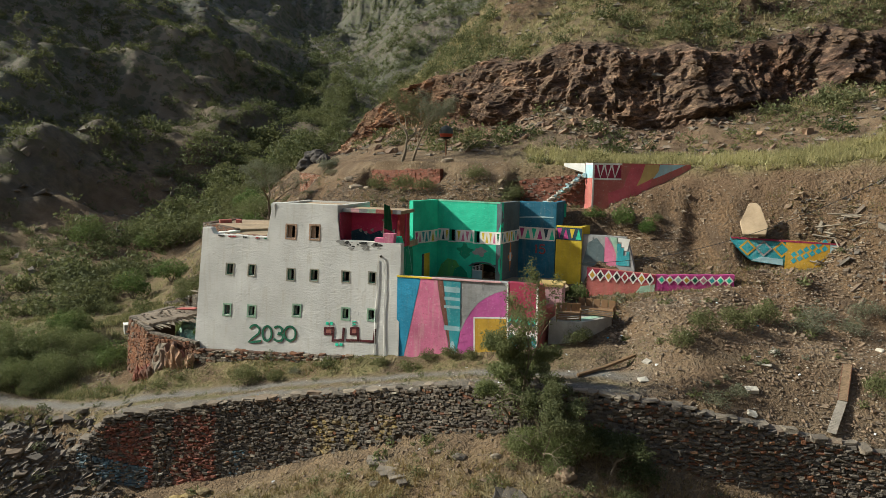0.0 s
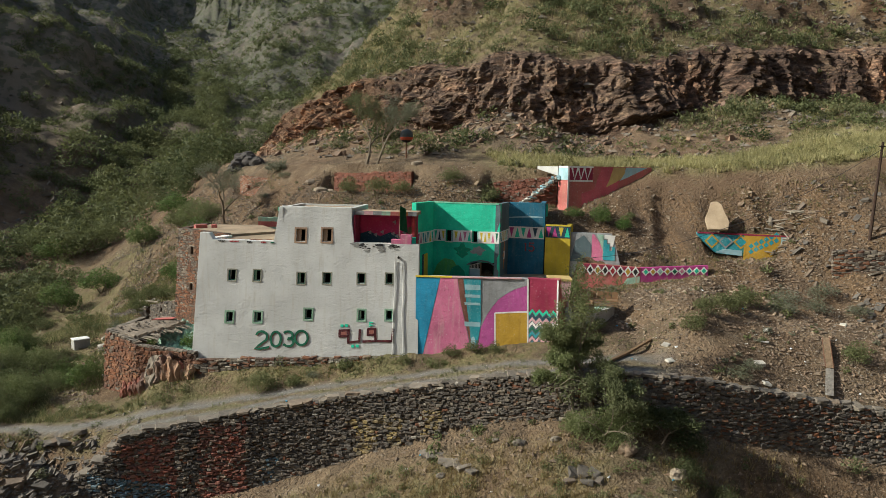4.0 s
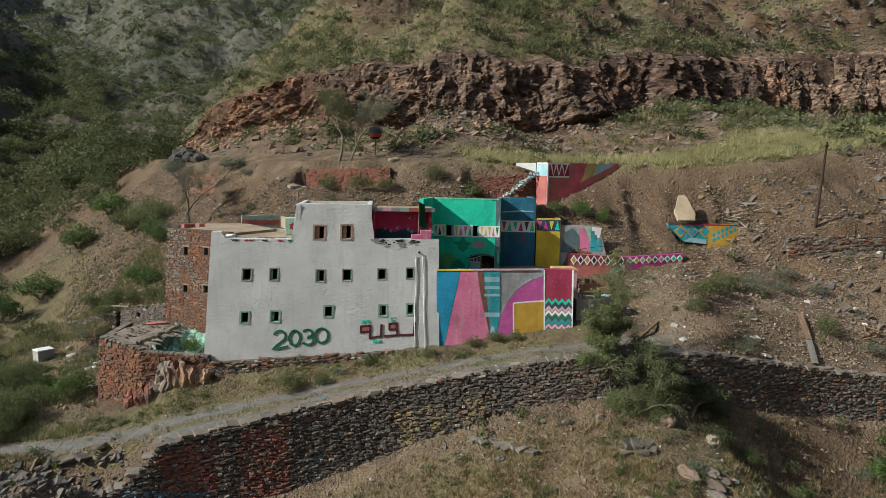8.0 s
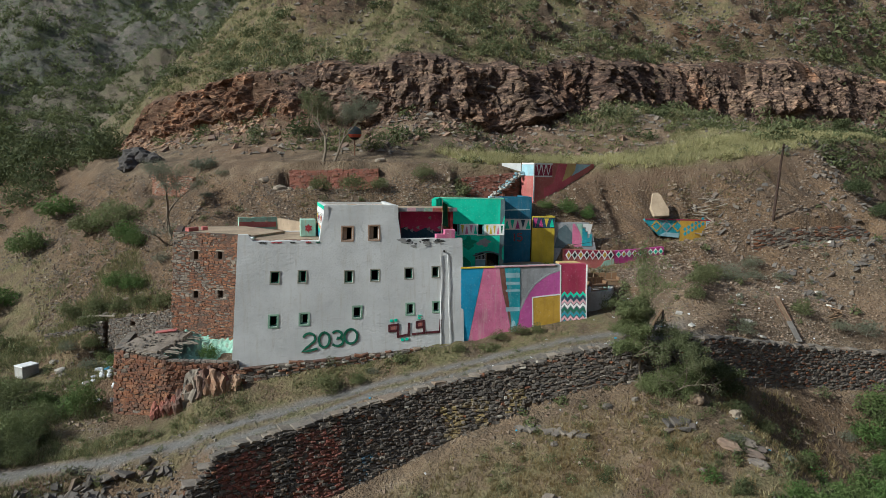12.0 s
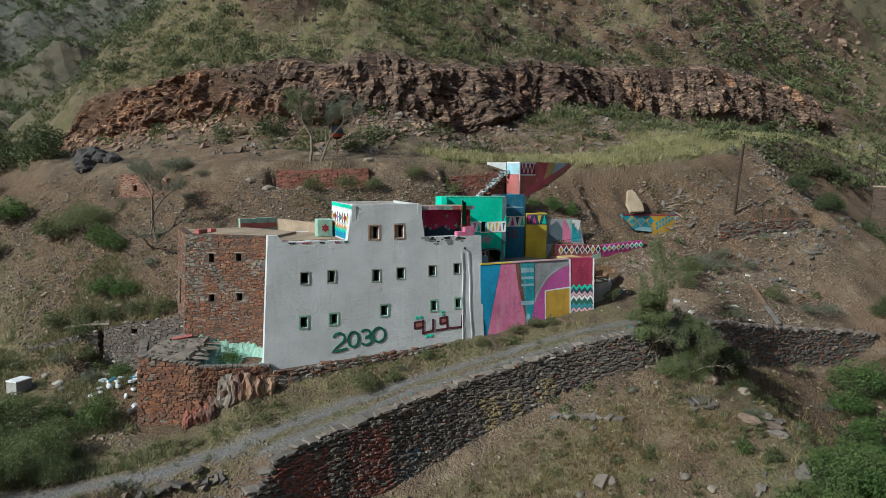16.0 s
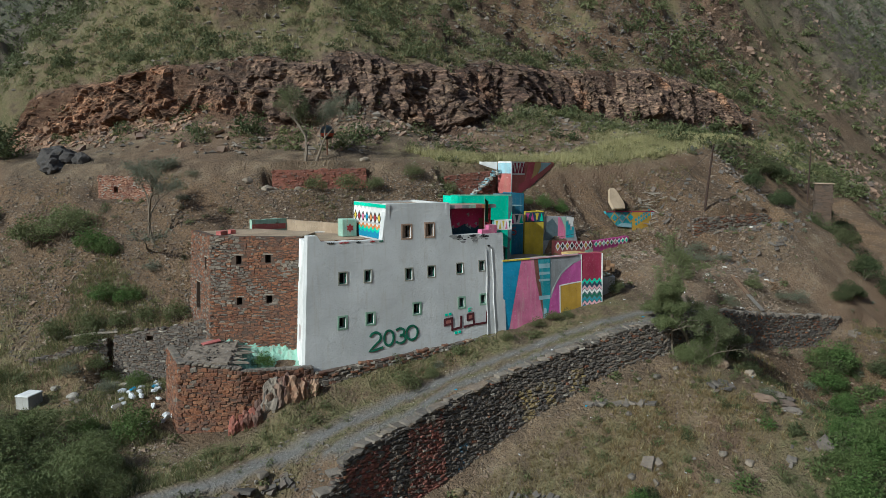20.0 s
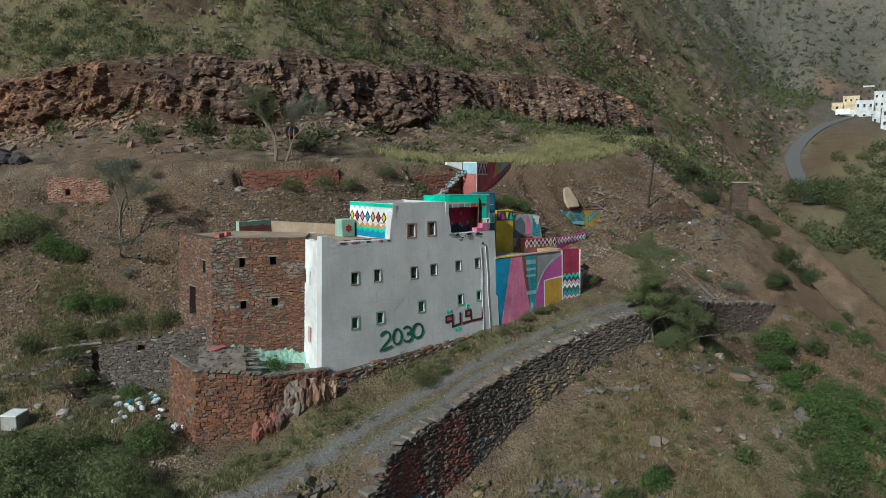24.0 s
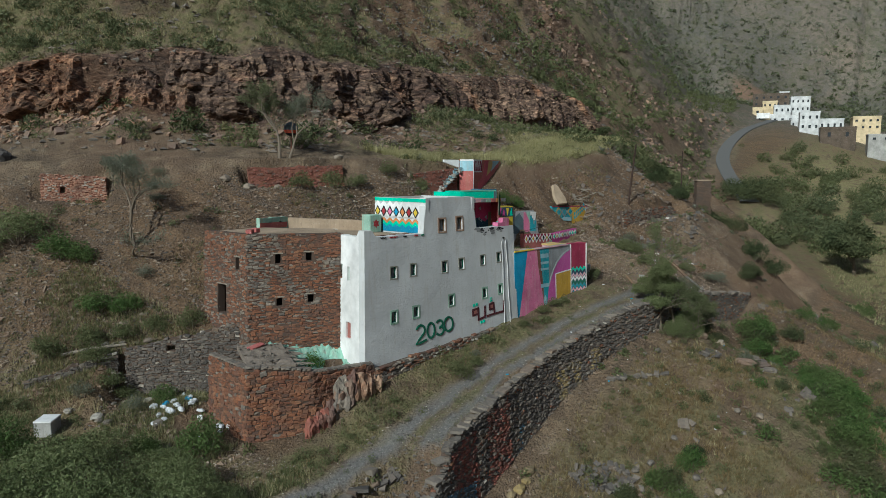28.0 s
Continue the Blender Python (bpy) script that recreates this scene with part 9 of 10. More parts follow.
crags("shoulder_rocks", "reddish rocks on the spur above the valley road", 81, 3000, (130, 250, 36, 120), lambda x, y, rg: (fbm(x, y, 16, 3, 66) > 0) & ~near_road(x, y), .4, 1.5, STONE_CLIFF, .42, 1.0)

x, y, z, rg = scatter(50, 5200, -27, 0, 40, 52, lambda x, y, rg: (beside_wall(x, y) > road_mid(x, y) + .5) & (beside_wall(x, y) < road_mid(x, y) + 3.4) & (fbm(x, y, 3, 2, 93) > -.05) & ~((y > 44.0 - .335 * (x + 2)) & (x > -16.5)) & ~((y > 49.4 - .43 * (x + 16.2)) & (x > -21)))
tufts("verge_grass", "lush green grass below the yard wall", x[::2], y[::2], z[::2], rg, .3, GRASS_GREEN, 10)
tufts("verge_grass", "dry stalks below the yard wall", x[::5] + .1, y[::5], ground(x[::5] + .1, y[::5]), rg, .34, GRASS_STRAW, 6)
far_shrubs("verge_shrubs", "green weeds below the yard wall", x[::16], y[::16], z[::16], rg, .15, .6, 160, LEAF_A, .8, .13)

x, y = np.array([133., 137, 141, 146, 150, 136, 143, 128, 130, 139, 147, 152]), np.array([27., 29, 27.5, 30, 27, 32.5, 33.5, 24, 29.5, 24.5, 25, 33])
far_shrubs("valley_trees", "broad trees hiding the foot of the valley road", x, y, ground(x, y) + 1.2, np.random.default_rng(5), 2.4, 3.8, 620, LEAF_D, .95, .09)
far_shrubs("valley_trees", "olive trees by the valley road", x + 4, y - 4, ground(x + 4, y - 4) + 1, np.random.default_rng(6), 2.0, 3.4, 560, LEAF_A, .95, .09)
x, y, z, rg = scatter(57, 70, 98, 150, -20, 28, lambda x, y, rg: y < 26 - .03 * x)
far_shrubs("valley_trees", "tall broad trees on the valley field", x, y, z + .8, rg, 1.6, 3.6, 420, LEAF_G, 1.0, .10)

x, y, z, rg = scatter(58, 1500, 14, 62, 4, 36, lambda x, y, rg: (beside_wall(x, y) < -1) & (fbm(x, y, 7, 3, 101) > -.3) & (rg.random(len(x)) < .6))
far_shrubs("slope_shrubs", "dusty shrubs on the slope towards the valley", x[::2], y[::2], z[::2], rg, .15, .8, 110, LEAF_E, .8, .14)
far_shrubs("slope_shrubs", "dark shrubs on the slope towards the valley", x[1::9], y[1::9], z[1::9], rg, .15, .9, 120, LEAF_D, .8, .14)
x, y, z, rg = scatter(60, 9000, 8, 34, 4, 34, lambda x, y, rg: (beside_wall(x, y) < -1) & (fbm(x, y, 5, 3, 103) > .05))
tufts("slope_grass", "dry grass on the slope towards the valley", x, y, z, rg, .4, GRASS_STRAW, 6)
x, y, z, rg = scatter(59, 1700, -34, 14, 54, 84, lambda x, y, rg: (rg.random(len(x)) < .5) & ~built(x, y) & (ground(x, y, M_SCREE) > .2) & (fbm(x, y, 6, 3, 105) > -.1))
far_shrubs("low_shrubs", "small dusty shrubs on the scree", x[::2], y[::2], z[::2], rg, .1, .55, 90, LEAF_E, .8, .15)
far_shrubs("low_shrubs", "small dark shrubs on the scree", x[1::2], y[1::2], z[1::2], rg, .1, .45, 90, LEAF_D, .8, .15)
x, y, z, rg = scatter(61, 16000, -34, 36, 44, 84, lambda x, y, rg: ~built(x, y) & (ground(x, y, M_SCREE) > .2) & (fbm(x, y, 5, 3, 107) > .1))
tufts("scree_grass", "thin dry grass on the scree", x, y, z, rg, .3, GRASS_STRAW, 7)
tufts("scree_grass", "thin green grass on the scree", x[::2] + .3, y[::2], ground(x[::2] + .3, y[::2]), rg, .3, GRASS_GREEN, 7)

crags("slope_rocks", "broken red-brown rocks in the gullied bank", 82, 3000, (17, 48, 36, 56), lambda x, y, rg: slope(.8)(x, y, rg) & (ground(x, y, M_SCREE) > .1) & (beside_track(x, y) < -1.5), .06, .38, STONE_SCREE, .35)
crags("slope_rocks", "dark thin slabs strewn on the bank", 83, 1500, (26, 46, 33, 48), lambda x, y, rg: slope(.8)(x, y, rg) & (beside_track(x, y) < -2), .1, .6, STONE_WALL, .25, .5)
x, y, z, rg = scatter(62, 15000, 6, 100, 44, 66, lambda x, y, rg: (ground(x, y, M_BENCH) > .3) & (beside_track(x, y) < 5.0 + 3 * (x > 30)) & (beside_track(x, y) > -.6))
tufts("bench_grass", "bright dry grass on the track's outer edge", x, y, z, rg, .6, GRASS_PALE, 12)
x, y, z, rg = scatter(63, 900, 8, 70, 48, 66, lambda x, y, rg: (ground(x, y, M_BENCH) > .3) & (rg.random(len(x)) < .35))
far_shrubs("bench_shrubs", "pale yellow-green shrubs beside the upper track", x, y, z, rg, .25, .85, 130, LEAF_Y, .7, .14)

x, y, z, rg = scatter(64, 17000, 330, 640, -130, 150, lambda x, y, rg: (rg.random(len(x)) < .7) & ~((x < 330) & (y > -14) & (y < 40)))
far_shrubs("mountain_shrubs", "dark scrub on the distant mountain side", x[::2], y[::2], z[::2], rg, .7, 2.6, 10, LEAF_G, .8, .42)
# paler leaves here stand in for haze over the far shrubs
far_shrubs("mountain_shrubs", "grey-green scrub on the distant mountain side", x[1::2], y[1::2], z[1::2], rg, .7, 2.8, 10, LEAF_C, .8, .42)
bush(-18.4, 51.6, .55, "green"), bush(-17.4, 51.0, .5, "green"), bush(-17.9, 51.9, .45, "olive")

# ---- things on the slopes and round the houses ----
def rot_z(a):
    return Matrix.Rotation(a, 4, 'Z')


globe = thing("globe_ornament", "dark globe with a red lower band on a short post", "ornament", at=(1.5, 67.3, 12.3))
_zg = gz1(1.5, 67.3)
part("post", tube_bm([(1.5, 67.3, _zg - .2), (1.5, 67.3, 14.1)], .07, 8), RUST, globe)


def ball_zone(c, r, z0_, z1_, n=20, m=5):
    bm = bmesh.new()
    rows_ = [[bm.verts.new((c[0] + math.sqrt(max(0, r * r - z * z)) * math.cos(6.283 * k / n), c[1] + math.sqrt(max(0, r * r - z * z)) * math.sin(6.283 * k / n), c[2] + z)) for k in range(n)] for z in [z0_ + (z1_ - z0_) * j / m for j in range(m + 1)]]
    for a, b_ in zip(rows_, rows_[1:]):
        for k in range(n):
            bm.faces.new((a[k], a[(k + 1) % n], b_[(k + 1) % n], b_[k]))
    bm.faces.new(rows_[0][::-1])
    bm.faces.new(rows_[-1])
    return bm


part("upper_half", ball_zone((1.5, 67.3, 14.65), .66, -.12, .655), plain("grey blue globe paint", (.06, .075, .09), .6), globe, "grey-blue upper half", True)
part("band", ball_zone((1.5, 67.3, 14.65), .665, -.42, -.125), plain("orange red globe paint", (.38, .06, .03), .6), globe, "orange-red band", True)
part("base", ball_zone((1.5, 67.3, 14.65), .66, -.65, -.425), BLACK, globe, "dark underside", True)


def pole(x, y, z0_, top, r, label):
    t = thing("utility_pole", label, "pole", "utility poles", (x, y, z0_))
    part("shaft", tube_bm([(x, y, z0_ - .6), ((x + top[0]) / 2, (y + top[1]) / 2, (z0_ + top[2]) / 2), top], [r, r * .9, r * .7], 8), IRON_DARK, t)
    part("bracket", box_bm(Matrix.Translation((top[0], top[1], top[2] - .35)), .5, .08, .08, .01), IRON_DARK, t)
    return t


pole(30.1, 40.9, gz1(30.1, 40.9), (29.8, 40.2, 14.1), .12, "leaning rusty brown utility pole on the slope")
pole(62.1, 38.0, gz1(62.1, 38.0), (62.1, 38.0, 14.4), .11, "brown utility pole beside the track")
pole(216.0, 18.4, gz1(216, 18.4), (216, 18.4, 20.5), .16, "grey utility pole by the valley road")
cable = thing("power_cable", "thin black cable sagging from the terrace to the pole", "cable", at=(20, 44, 8))
_c0, _c1 = Vector((10.3, 47.6, 5.2)), Vector((29.8, 40.2, 13.6))
part("strand", tube_bm([_c0.lerp(_c1, k / 14) - Vector((0, 0, 3.2 * 4 * (k / 14) * (1 - k / 14))) * .55 for k in range(15)], .018, 4), BLACK, cable)

hut = thing("stone_hut", "small square tower hut of brown stone with a flat top", "hut", at=(52.4, 34.2, 5))
_hz = gz1(52.4, 34.2)
HUTP = [(51.4, 34.9), (51.9, 33.1), (53.7, 33.6), (53.2, 35.4)]
for a, b_ in zip(HUTP, HUTP[1:] + HUTP[:1]):
    w_ = Wall(a, b_, 4, a, b_, 10)
    part("wall", w_.mesh(lambda s: 9.9, lambda s: _hz - 1.5, .3, (), .5, .02, 3), MORTAR, hut)
    at_, n_ = on_wall(w_)
    lay_stones(at_, n_, w_.len, lambda s: _hz - 1, lambda s: 9.95, hut, lambda s, z, r: STONE_UMBER, (), (.2, .5), (.1, .2), .18, 0, seed=91, uneven=.03)
part("roof", slab_bm([(51.2, 35.0), (51.8, 32.9), (53.9, 33.5), (53.3, 35.6)], 9.9, 10.05), MUD, hut)

slabrock = thing("leaning_slab", "large pale sandstone slab leaning on the earth bank", "rock", at=(22.0, 47, 8))
bm = bmesh.new()
_o = [(-.6, -.2), (.85, -.15), (.95, .5), (.62, 1.05), (.42, 1.9), (.12, 2.2), (-.38, 2.15), (-.6, 1.35), (-.85, .7)]
_m = Matrix.Translation((21.8, 46.75, 7.55)) @ rot_z(-.45) @ Matrix.Rotation(radians(-28), 4, 'X')
_f = [bm.verts.new(_m @ Vector((a, -.18, b_))) for a, b_ in _o]
_b = [bm.verts.new(_m @ Vector((a * .95, .2, b_ * .97))) for a, b_ in _o]
bm.faces.new(_f), bm.faces.new(_b[::-1])
for k in range(9):
    bm.faces.new((_f[k], _b[k], _b[(k + 1) % 9], _f[(k + 1) % 9]))
bmesh.ops.bevel(bm, geom=bm.edges[:], offset=.05, segments=1, affect='EDGES')
part("slab", bm, SANDSTONE, slabrock)

# corrugated tin chute down the bank
chute = thing("tin_chute", "two rusty corrugated tin sheets laid down the bank like a chute", "metal sheet", at=(20.5, 33.5, .8))


def tin(p0, p1, width, material, parent, label):
    p0, p1 = Vector(p0), Vector(p1)
    u = (p1 - p0).normalized()
    sd = u.cross(Vector((0, 0, 1))).normalized()
    nn = sd.cross(u)
    bm = bmesh.new()
    n = int((p1 - p0).length / .055)
    rows_ = []
    for k in range(n + 1):
        c = p0 + u * (p1 - p0).length * k / n + nn * (.03 if k % 2 else 0)
        rows_.append((bm.verts.new(c - sd * width / 2), bm.verts.new(c + sd * width / 2)))
    for a, b_ in zip(rows_, rows_[1:]):
        bm.faces.new((a[0], a[1], b_[1], b_[0]))
    bmesh.ops.solidify(bm, geom=bm.faces[:], thickness=.012)
    part("sheet", bm, material, parent, label)


def on_ground(x, y, up=.12):
    return (x, y, gz1(x, y) + up)


tin(on_ground(21.95, 35.25, .16), on_ground(20.75, 33.45, .18), .40, TIN_RUST, chute, "rusty tan sheet")
tin(on_ground(20.75, 33.45, .15), on_ground(19.3, 31.75, .2), .42, TIN, chute, "grey tin sheet")
for sgn in (-1, 1):
    part("edge_board", tube_bm([Vector(on_ground(21.95, 35.25, .16)) + Vector((.17, -.12, 0)) * sgn, Vector(on_ground(20.75, 33.45, .18)) + Vector((.17, -.12, 0)) * sgn], .03, 5), RUST, chute)


def stone_thing(x, y, size, material, label, seed, name="boulder", group="", sink=.3, cuts=2):
    t = thing(name, label, "rock", group, (x, y, gz1(x, y)))
    part("stone", rock_bm((x, y, gz1(x, y) + size[2] * (1 - sink) - size[2] * .35), size, seed, cuts), material, t)


def slab_thing(x, y, size, material, label, seed, name, group):
    """A broken slab with uneven corners, half sunk."""
    rg = random.Random(seed)
    t = thing(name, label, "rock", group, (x, y, gz1(x, y)))
    m = Matrix.Translation((x, y, gz1(x, y) - size[2] * .4)) @ Matrix.Rotation(rg.uniform(0, 3.1), 4, 'Z') @ Matrix.Rotation(rg.uniform(-.25, .25), 4, 'X') @ Matrix.Rotation(rg.uniform(-.2, .2), 4, 'Y')
    part("stone", box_bm(m, size[0] * 1.7, size[1] * 1.7, size[2] * 2.2, .02, jitter=min(size[0], size[1]) * .28, rng=rg), material, t)


stone_thing(6.56, 30.92, (.5, .42, .4), STONE_SCREE, "pale brown angular boulder on the slope", 31, cuts=3)
stone_thing(8.62, 29.55, (.48, .4, .4), STONE_PALE_B, "pale brown boulder lying below the wall", 32, cuts=3)
for k, (x, y, r) in enumerate(((3.4, 30.6, .42), (3.9, 30.4, .5), (4.3, 30.1, .36), (3.1, 30.2, .33), (3.8, 29.8, .4), (4.4, 29.6, .3))):
    slab_thing(x, y, (r, r * .7, r * .22), STONE_WALL, "flat dark rock slab in the slope", 40 + k, "rock_slab", "dark slabs")
for k in range(9):
    x, y = -2.9 + .22 * k, 36.4 - .42 * k
    slab_thing(x, y, (.36 + .1 * (k % 3), .24, .08), STONE_DARK, "flat grey stone step in the grass", 50 + k, "step_stone", "stone steps")
for k, (x, y, r) in enumerate(((5.0, 27.6, .6), (6.0, 27.2, .5), (5.6, 26.6, .55), (5.3, 25.9, .5), (6.3, 26.5, .4))):
    stone_thing(x, y, (r * .6, r * 1.3, r * .45), STONE_OUTCROP if k % 2 else STONE_CLIFF, "ribbed brown bedrock outcrop", 60 + k, "outcrop", "bedrock outcrops", cuts=3)
for k, (x, y, r) in enumerate(((-14.6, 89.2, 1.6), (-13.6, 88.2, 1.2), (-15.4, 87.6, 1.0), (-13.0, 87.0, .9))):
    stone_thing(x, y, (r, r, r * .8), STONE_BLACK, "black boulder at the corner of the upper track", 70 + k, "boulder", "black boulders", cuts=3)
for k, (x, y, r) in enumerate(((16.43, 34.05, .42), (15.8, 32.61, .40), (17.9, 35.6, .30), (18.6, 36.4, .28), (11.9, 36.6, .30), (11.2, 35.0, .34), (26.4, 33.4, .34), (28.0, 35.2, .36), (32.0, 36.6, .35), (24.6, 36.8, .26))):
    t = thing("stone_block", "white squared stone block lying on the bank", "rock", "white blocks", (x, y, gz1(x, y)))
    part("stone", box_bm(Matrix.Translation((x, y, gz1(x, y) - .02)) @ Matrix.Rotation(k * 1.3, 4, 'Z') @ Matrix.Rotation(.35, 4, 'X'), r * 1.5, r, r * .42, .025, jitter=.04, rng=random.Random(k)), STONE_WHITE, t)
for k, (x, y, r) in enumerate(((-6.8, 65.6, .7), (-5.8, 66.0, .55), (-4.2, 64.6, .5), (1.6, 62.2, .5), (-7.6, 67.2, .5))):
    stone_thing(x, y, (r, r * .7, r * .55), STONE_PALE_B, "pale boulder beside the red retaining wall", 95 + k, "boulder", "pale boulders")
for k, (x, y, r) in enumerate(((-14.6, 39.6, .5), (-13.9, 39.4, .4), (-13.0, 39.5, .45), (-15.2, 39.9, .4))):
    stone_thing(x, y, (r, r * .7, r * .5), STONE_YELLOW, "yellowish rock at the wall foot", 101 + k, "boulder", "wall foot rocks")
_g3 = random.Random(77)
for k in range(26):
    x, y = _g3.uniform(-30, -22.5), _g3.uniform(37.5, 46)
    if gz1(x, y) > -12 and ground(np.array([x]), np.array([y]), M_ROAD)[0] < .1:
        r = _g3.uniform(.25, .7)
        slab_thing(x, y, (r * .8, r * .55, r * .2), STONE_WALL, "grey slab tumbled from the wall end", 110 + k, "tumbled_stone", "tumbled stones")
for k in range(30):
    x, y = _g3.uniform(-22, 4), _g3.uniform(26, 36)
    r = _g3.uniform(.15, .4)
    stone_thing(x, y, (r, r * .7, r * .5), STONE_DARK if k % 3 else STONE_PALE_B, "loose stone on the dry grass slope", 140 + k, "loose_stone", "slope stones")
for k in range(34):
    x, y = _g3.uniform(-25.5, -18.5), _g3.uniform(57.5, 66)
    if built(np.array([x]), np.array([y]))[0]:
        continue
    r = _g3.uniform(.15, .45)
    stone_thing(x, y, (r, r * .7, r * .4), STONE_DARK if k % 3 else STONE_PALE, "rubble stone below the terrace wall", 180 + k, "rubble_stone", "terrace rubble")

crags("tumbled_slabs", "grey slabs tumbled from the end of the retaining wall", 86, 2600, (-33, -18.8, 36.5, 47), lambda x, y, rg: (beside_wall(x, y) < 2.0) & (beside_wall(x, y) > -6) & (rg.random(len(x)) < .8) & ~((x > -21.5) & (beside_wall(x, y) > -.6)), .12, .62, STONE_WALL, .2, .55)
crags("rubble_pile", "pile of grey rubble on the dry slope", 87, 420, (-13.2, -8.6, 33.2, 37.2), lambda x, y, rg: np.hypot((x + 11) * 1.3 + (y - 35.3) * .5, (y - 35.3) * .8) < 1.5, .1, .42, STONE_WALL, .0, .7)

# rubbish bags and litter
for k in range(26):
    x, y = ((-22.4, 58.7) if k % 4 else (-22.8, 55.6))
    x, y = x + _g3.gauss(0, .9), y + _g3.gauss(0, .8)
    t = thing("rubbish_bag", "crumpled white plastic bag in the grass", "bag", "litter", (x, y, gz1(x, y)))
    part("bag", rock_bm((x, y, gz1(x, y) + .16), (_g3.uniform(.12, .3), _g3.uniform(.12, .26), _g3.uniform(.10, .2)), 220 + k, 2, .35), PLASTIC_W if k % 9 else SKYBLUE, t)
for k in range(60):
    x, y = _g3.uniform(-14, 26), _g3.uniform(26, 42)
    if abs(beside_wall(np.array([x]), np.array([y]))[0]) < .8 or built(np.array([x]), np.array([y]))[0] and y > 43:
        continue
    t = thing("litter", "scrap of pale plastic litter on the ground", "litter", "litter", (x, y, gz1(x, y)))
    part("scrap", box_bm(Matrix.Translation((x, y, gz1(x, y) + .0)) @ rot_z(k) @ Matrix.Rotation(.4, 4, 'X'), _g3.uniform(.08, .22), _g3.uniform(.06, .16), .03, .005, jitter=.02, rng=_g3), PLASTIC_W if k % 6 else SKYBLUE, t)

block = thing("concrete_block", "square white concrete box standing in the grass", "block", at=(-27.1, 63.6, gz1(-27.1, 63.6)))
_m = Matrix.Translation((-27.1, 63.6, gz1(-27.1, 63.6) - .1)) @ rot_z(.5)
part("body", box_bm(_m, 1.25, .95, .85, .03), CONCRETE, block)
part("lid", box_bm(_m @ Matrix.Translation((0, 0, .85)), 1.3, 1.0, .08, .02), WHITE_CLEAN, block)
log = thing("log", "long grey weathered log lying on the terrace edge", "log", at=(-21.8, 65.5, gz1(-21.8, 65.5)))
part("trunk", tube_bm([(-23.2, 67.3, gz1(-23.2, 67.3) + .12), (-22.0, 65.8, gz1(-22, 65.8) + .16), (-20.9, 64.2, gz1(-20.9, 64.2) + .12)], [.12, .11, .08], 7), WOOD_GREY, log)
beam = thing("timber_beam", "long weathered timber beam lying at the end of the road", "beam", at=(9.3, 36.8, gz1(9.3, 36.8)))
part("beam", tube_bm([(8.0, 35.9, gz1(8.0, 35.9) + .12), (9.6, 36.9, gz1(9.6, 36.9) + .14), (11.6, 37.9, gz1(11.6, 37.9) + .14)], .11, 5), WOOD, beam)
for k in range(16):
    a = _g3.uniform(0, 6.28)
    c = Vector(on_ground(26.6 + _g3.uniform(-1.2, 1.2), 45.3 + _g3.uniform(-.7, .7), .25))
    d = Vector((math.cos(a), math.sin(a), _g3.uniform(-.5, .2))) * _g3.uniform(.5, 1.1)
    t = thing("broken_plank", "splintered grey plank in a heap on the bank", "plank", "plank heap", c)
    part("plank", tube_bm([c - d, c, c + d], .05, 4), WOOD_GREY, t)
for k in range(10):
    a = _g3.uniform(0, 6.28)
    c = Vector(on_ground(25.6 + _g3.uniform(-.7, .7), 32.6 + _g3.uniform(-.5, .5), .2))
    d = Vector((math.cos(a), math.sin(a), _g3.uniform(-.2, .5))) * _g3.uniform(.4, .8)
    t = thing("broken_plank", "yellowish broken plank thrown on the bank", "plank", "plank heap", c)
    part("plank", tube_bm([c - d, c, c + d], .05, 4), WOOD, t)

# the sitting place beside the terrace
platform = thing("concrete_platform", "raised concrete sitting platform with faded mint paint", "platform", at=(9.5, 42, 1))
part("slab", slab_bm([(7.3, 41.2), (9.2, 40.7), (11.4, 42.4), (12.2, 45.4), (9.2, 46.4), (8.2, 43.2)], .2, 2.62, .05, 2), CONCRETE, platform)
part("painted_patch", slab_bm([(8.6, 41.1), (9.2, 41.0), (11.2, 42.6), (10.6, 42.9)], 2.6, 2.66), M_MINT, platform, "mint painted patch")


def bench(x, y, z, a, w):
    t = thing("wicker_bench", "worn brown wicker bench with a slatted back", "bench", "benches", (x, y, z))
    m = Matrix.Translation((x, y, z)) @ rot_z(a)
    part("seat", box_bm(m @ Matrix.Translation((0, 0, .36)), w, .6, .1, .02), WICKER, t)
    for k in range(5):
        part("back_slat", box_bm(m @ Matrix.Translation((-w / 2 + w * (k + .5) / 5, .3, .46)), w / 5 * .86, .05, .5, .01), WICKER, t)
    for k in range(3):
        part("front_slat", box_bm(m @ Matrix.Translation((0, -.29, .06 + .1 * k)), w * .98, .03, .07, .005), WOOD, t)
    for sx in (-1, 1):
        for sy in (-1, 1):
            part("leg", box_bm(m @ Matrix.Translation((sx * (w / 2 - .05), sy * .26, 0)), .07, .07, .38, .01), WOOD, t)
        part("arm", box_bm(m @ Matrix.Translation((sx * (w / 2 - .04), 0, .46)), .08, .6, .22, .02), WICKER, t)


bench(8.5, 41.4, 2.64, -.15, 1.5)
bench(10.4, 42.6, 2.68, -.5, 2.4)
painted_box = thing("painted_planter", "pink and yellow painted masonry planter on the terrace corner", "planter", at=(7.6, 44, 3.7))
part("body", slab_bm([(6.9, 43.2), (8.3, 42.7), (8.8, 44.2), (7.4, 44.7)], 2.5, 4.35), PALE_PINK, painted_box)
part("top_band", slab_bm([(6.85, 43.15), (8.35, 42.65), (8.85, 44.25), (7.35, 44.75)], 4.354, 4.5), YELLOW_PALE, painted_box, "pale yellow top")

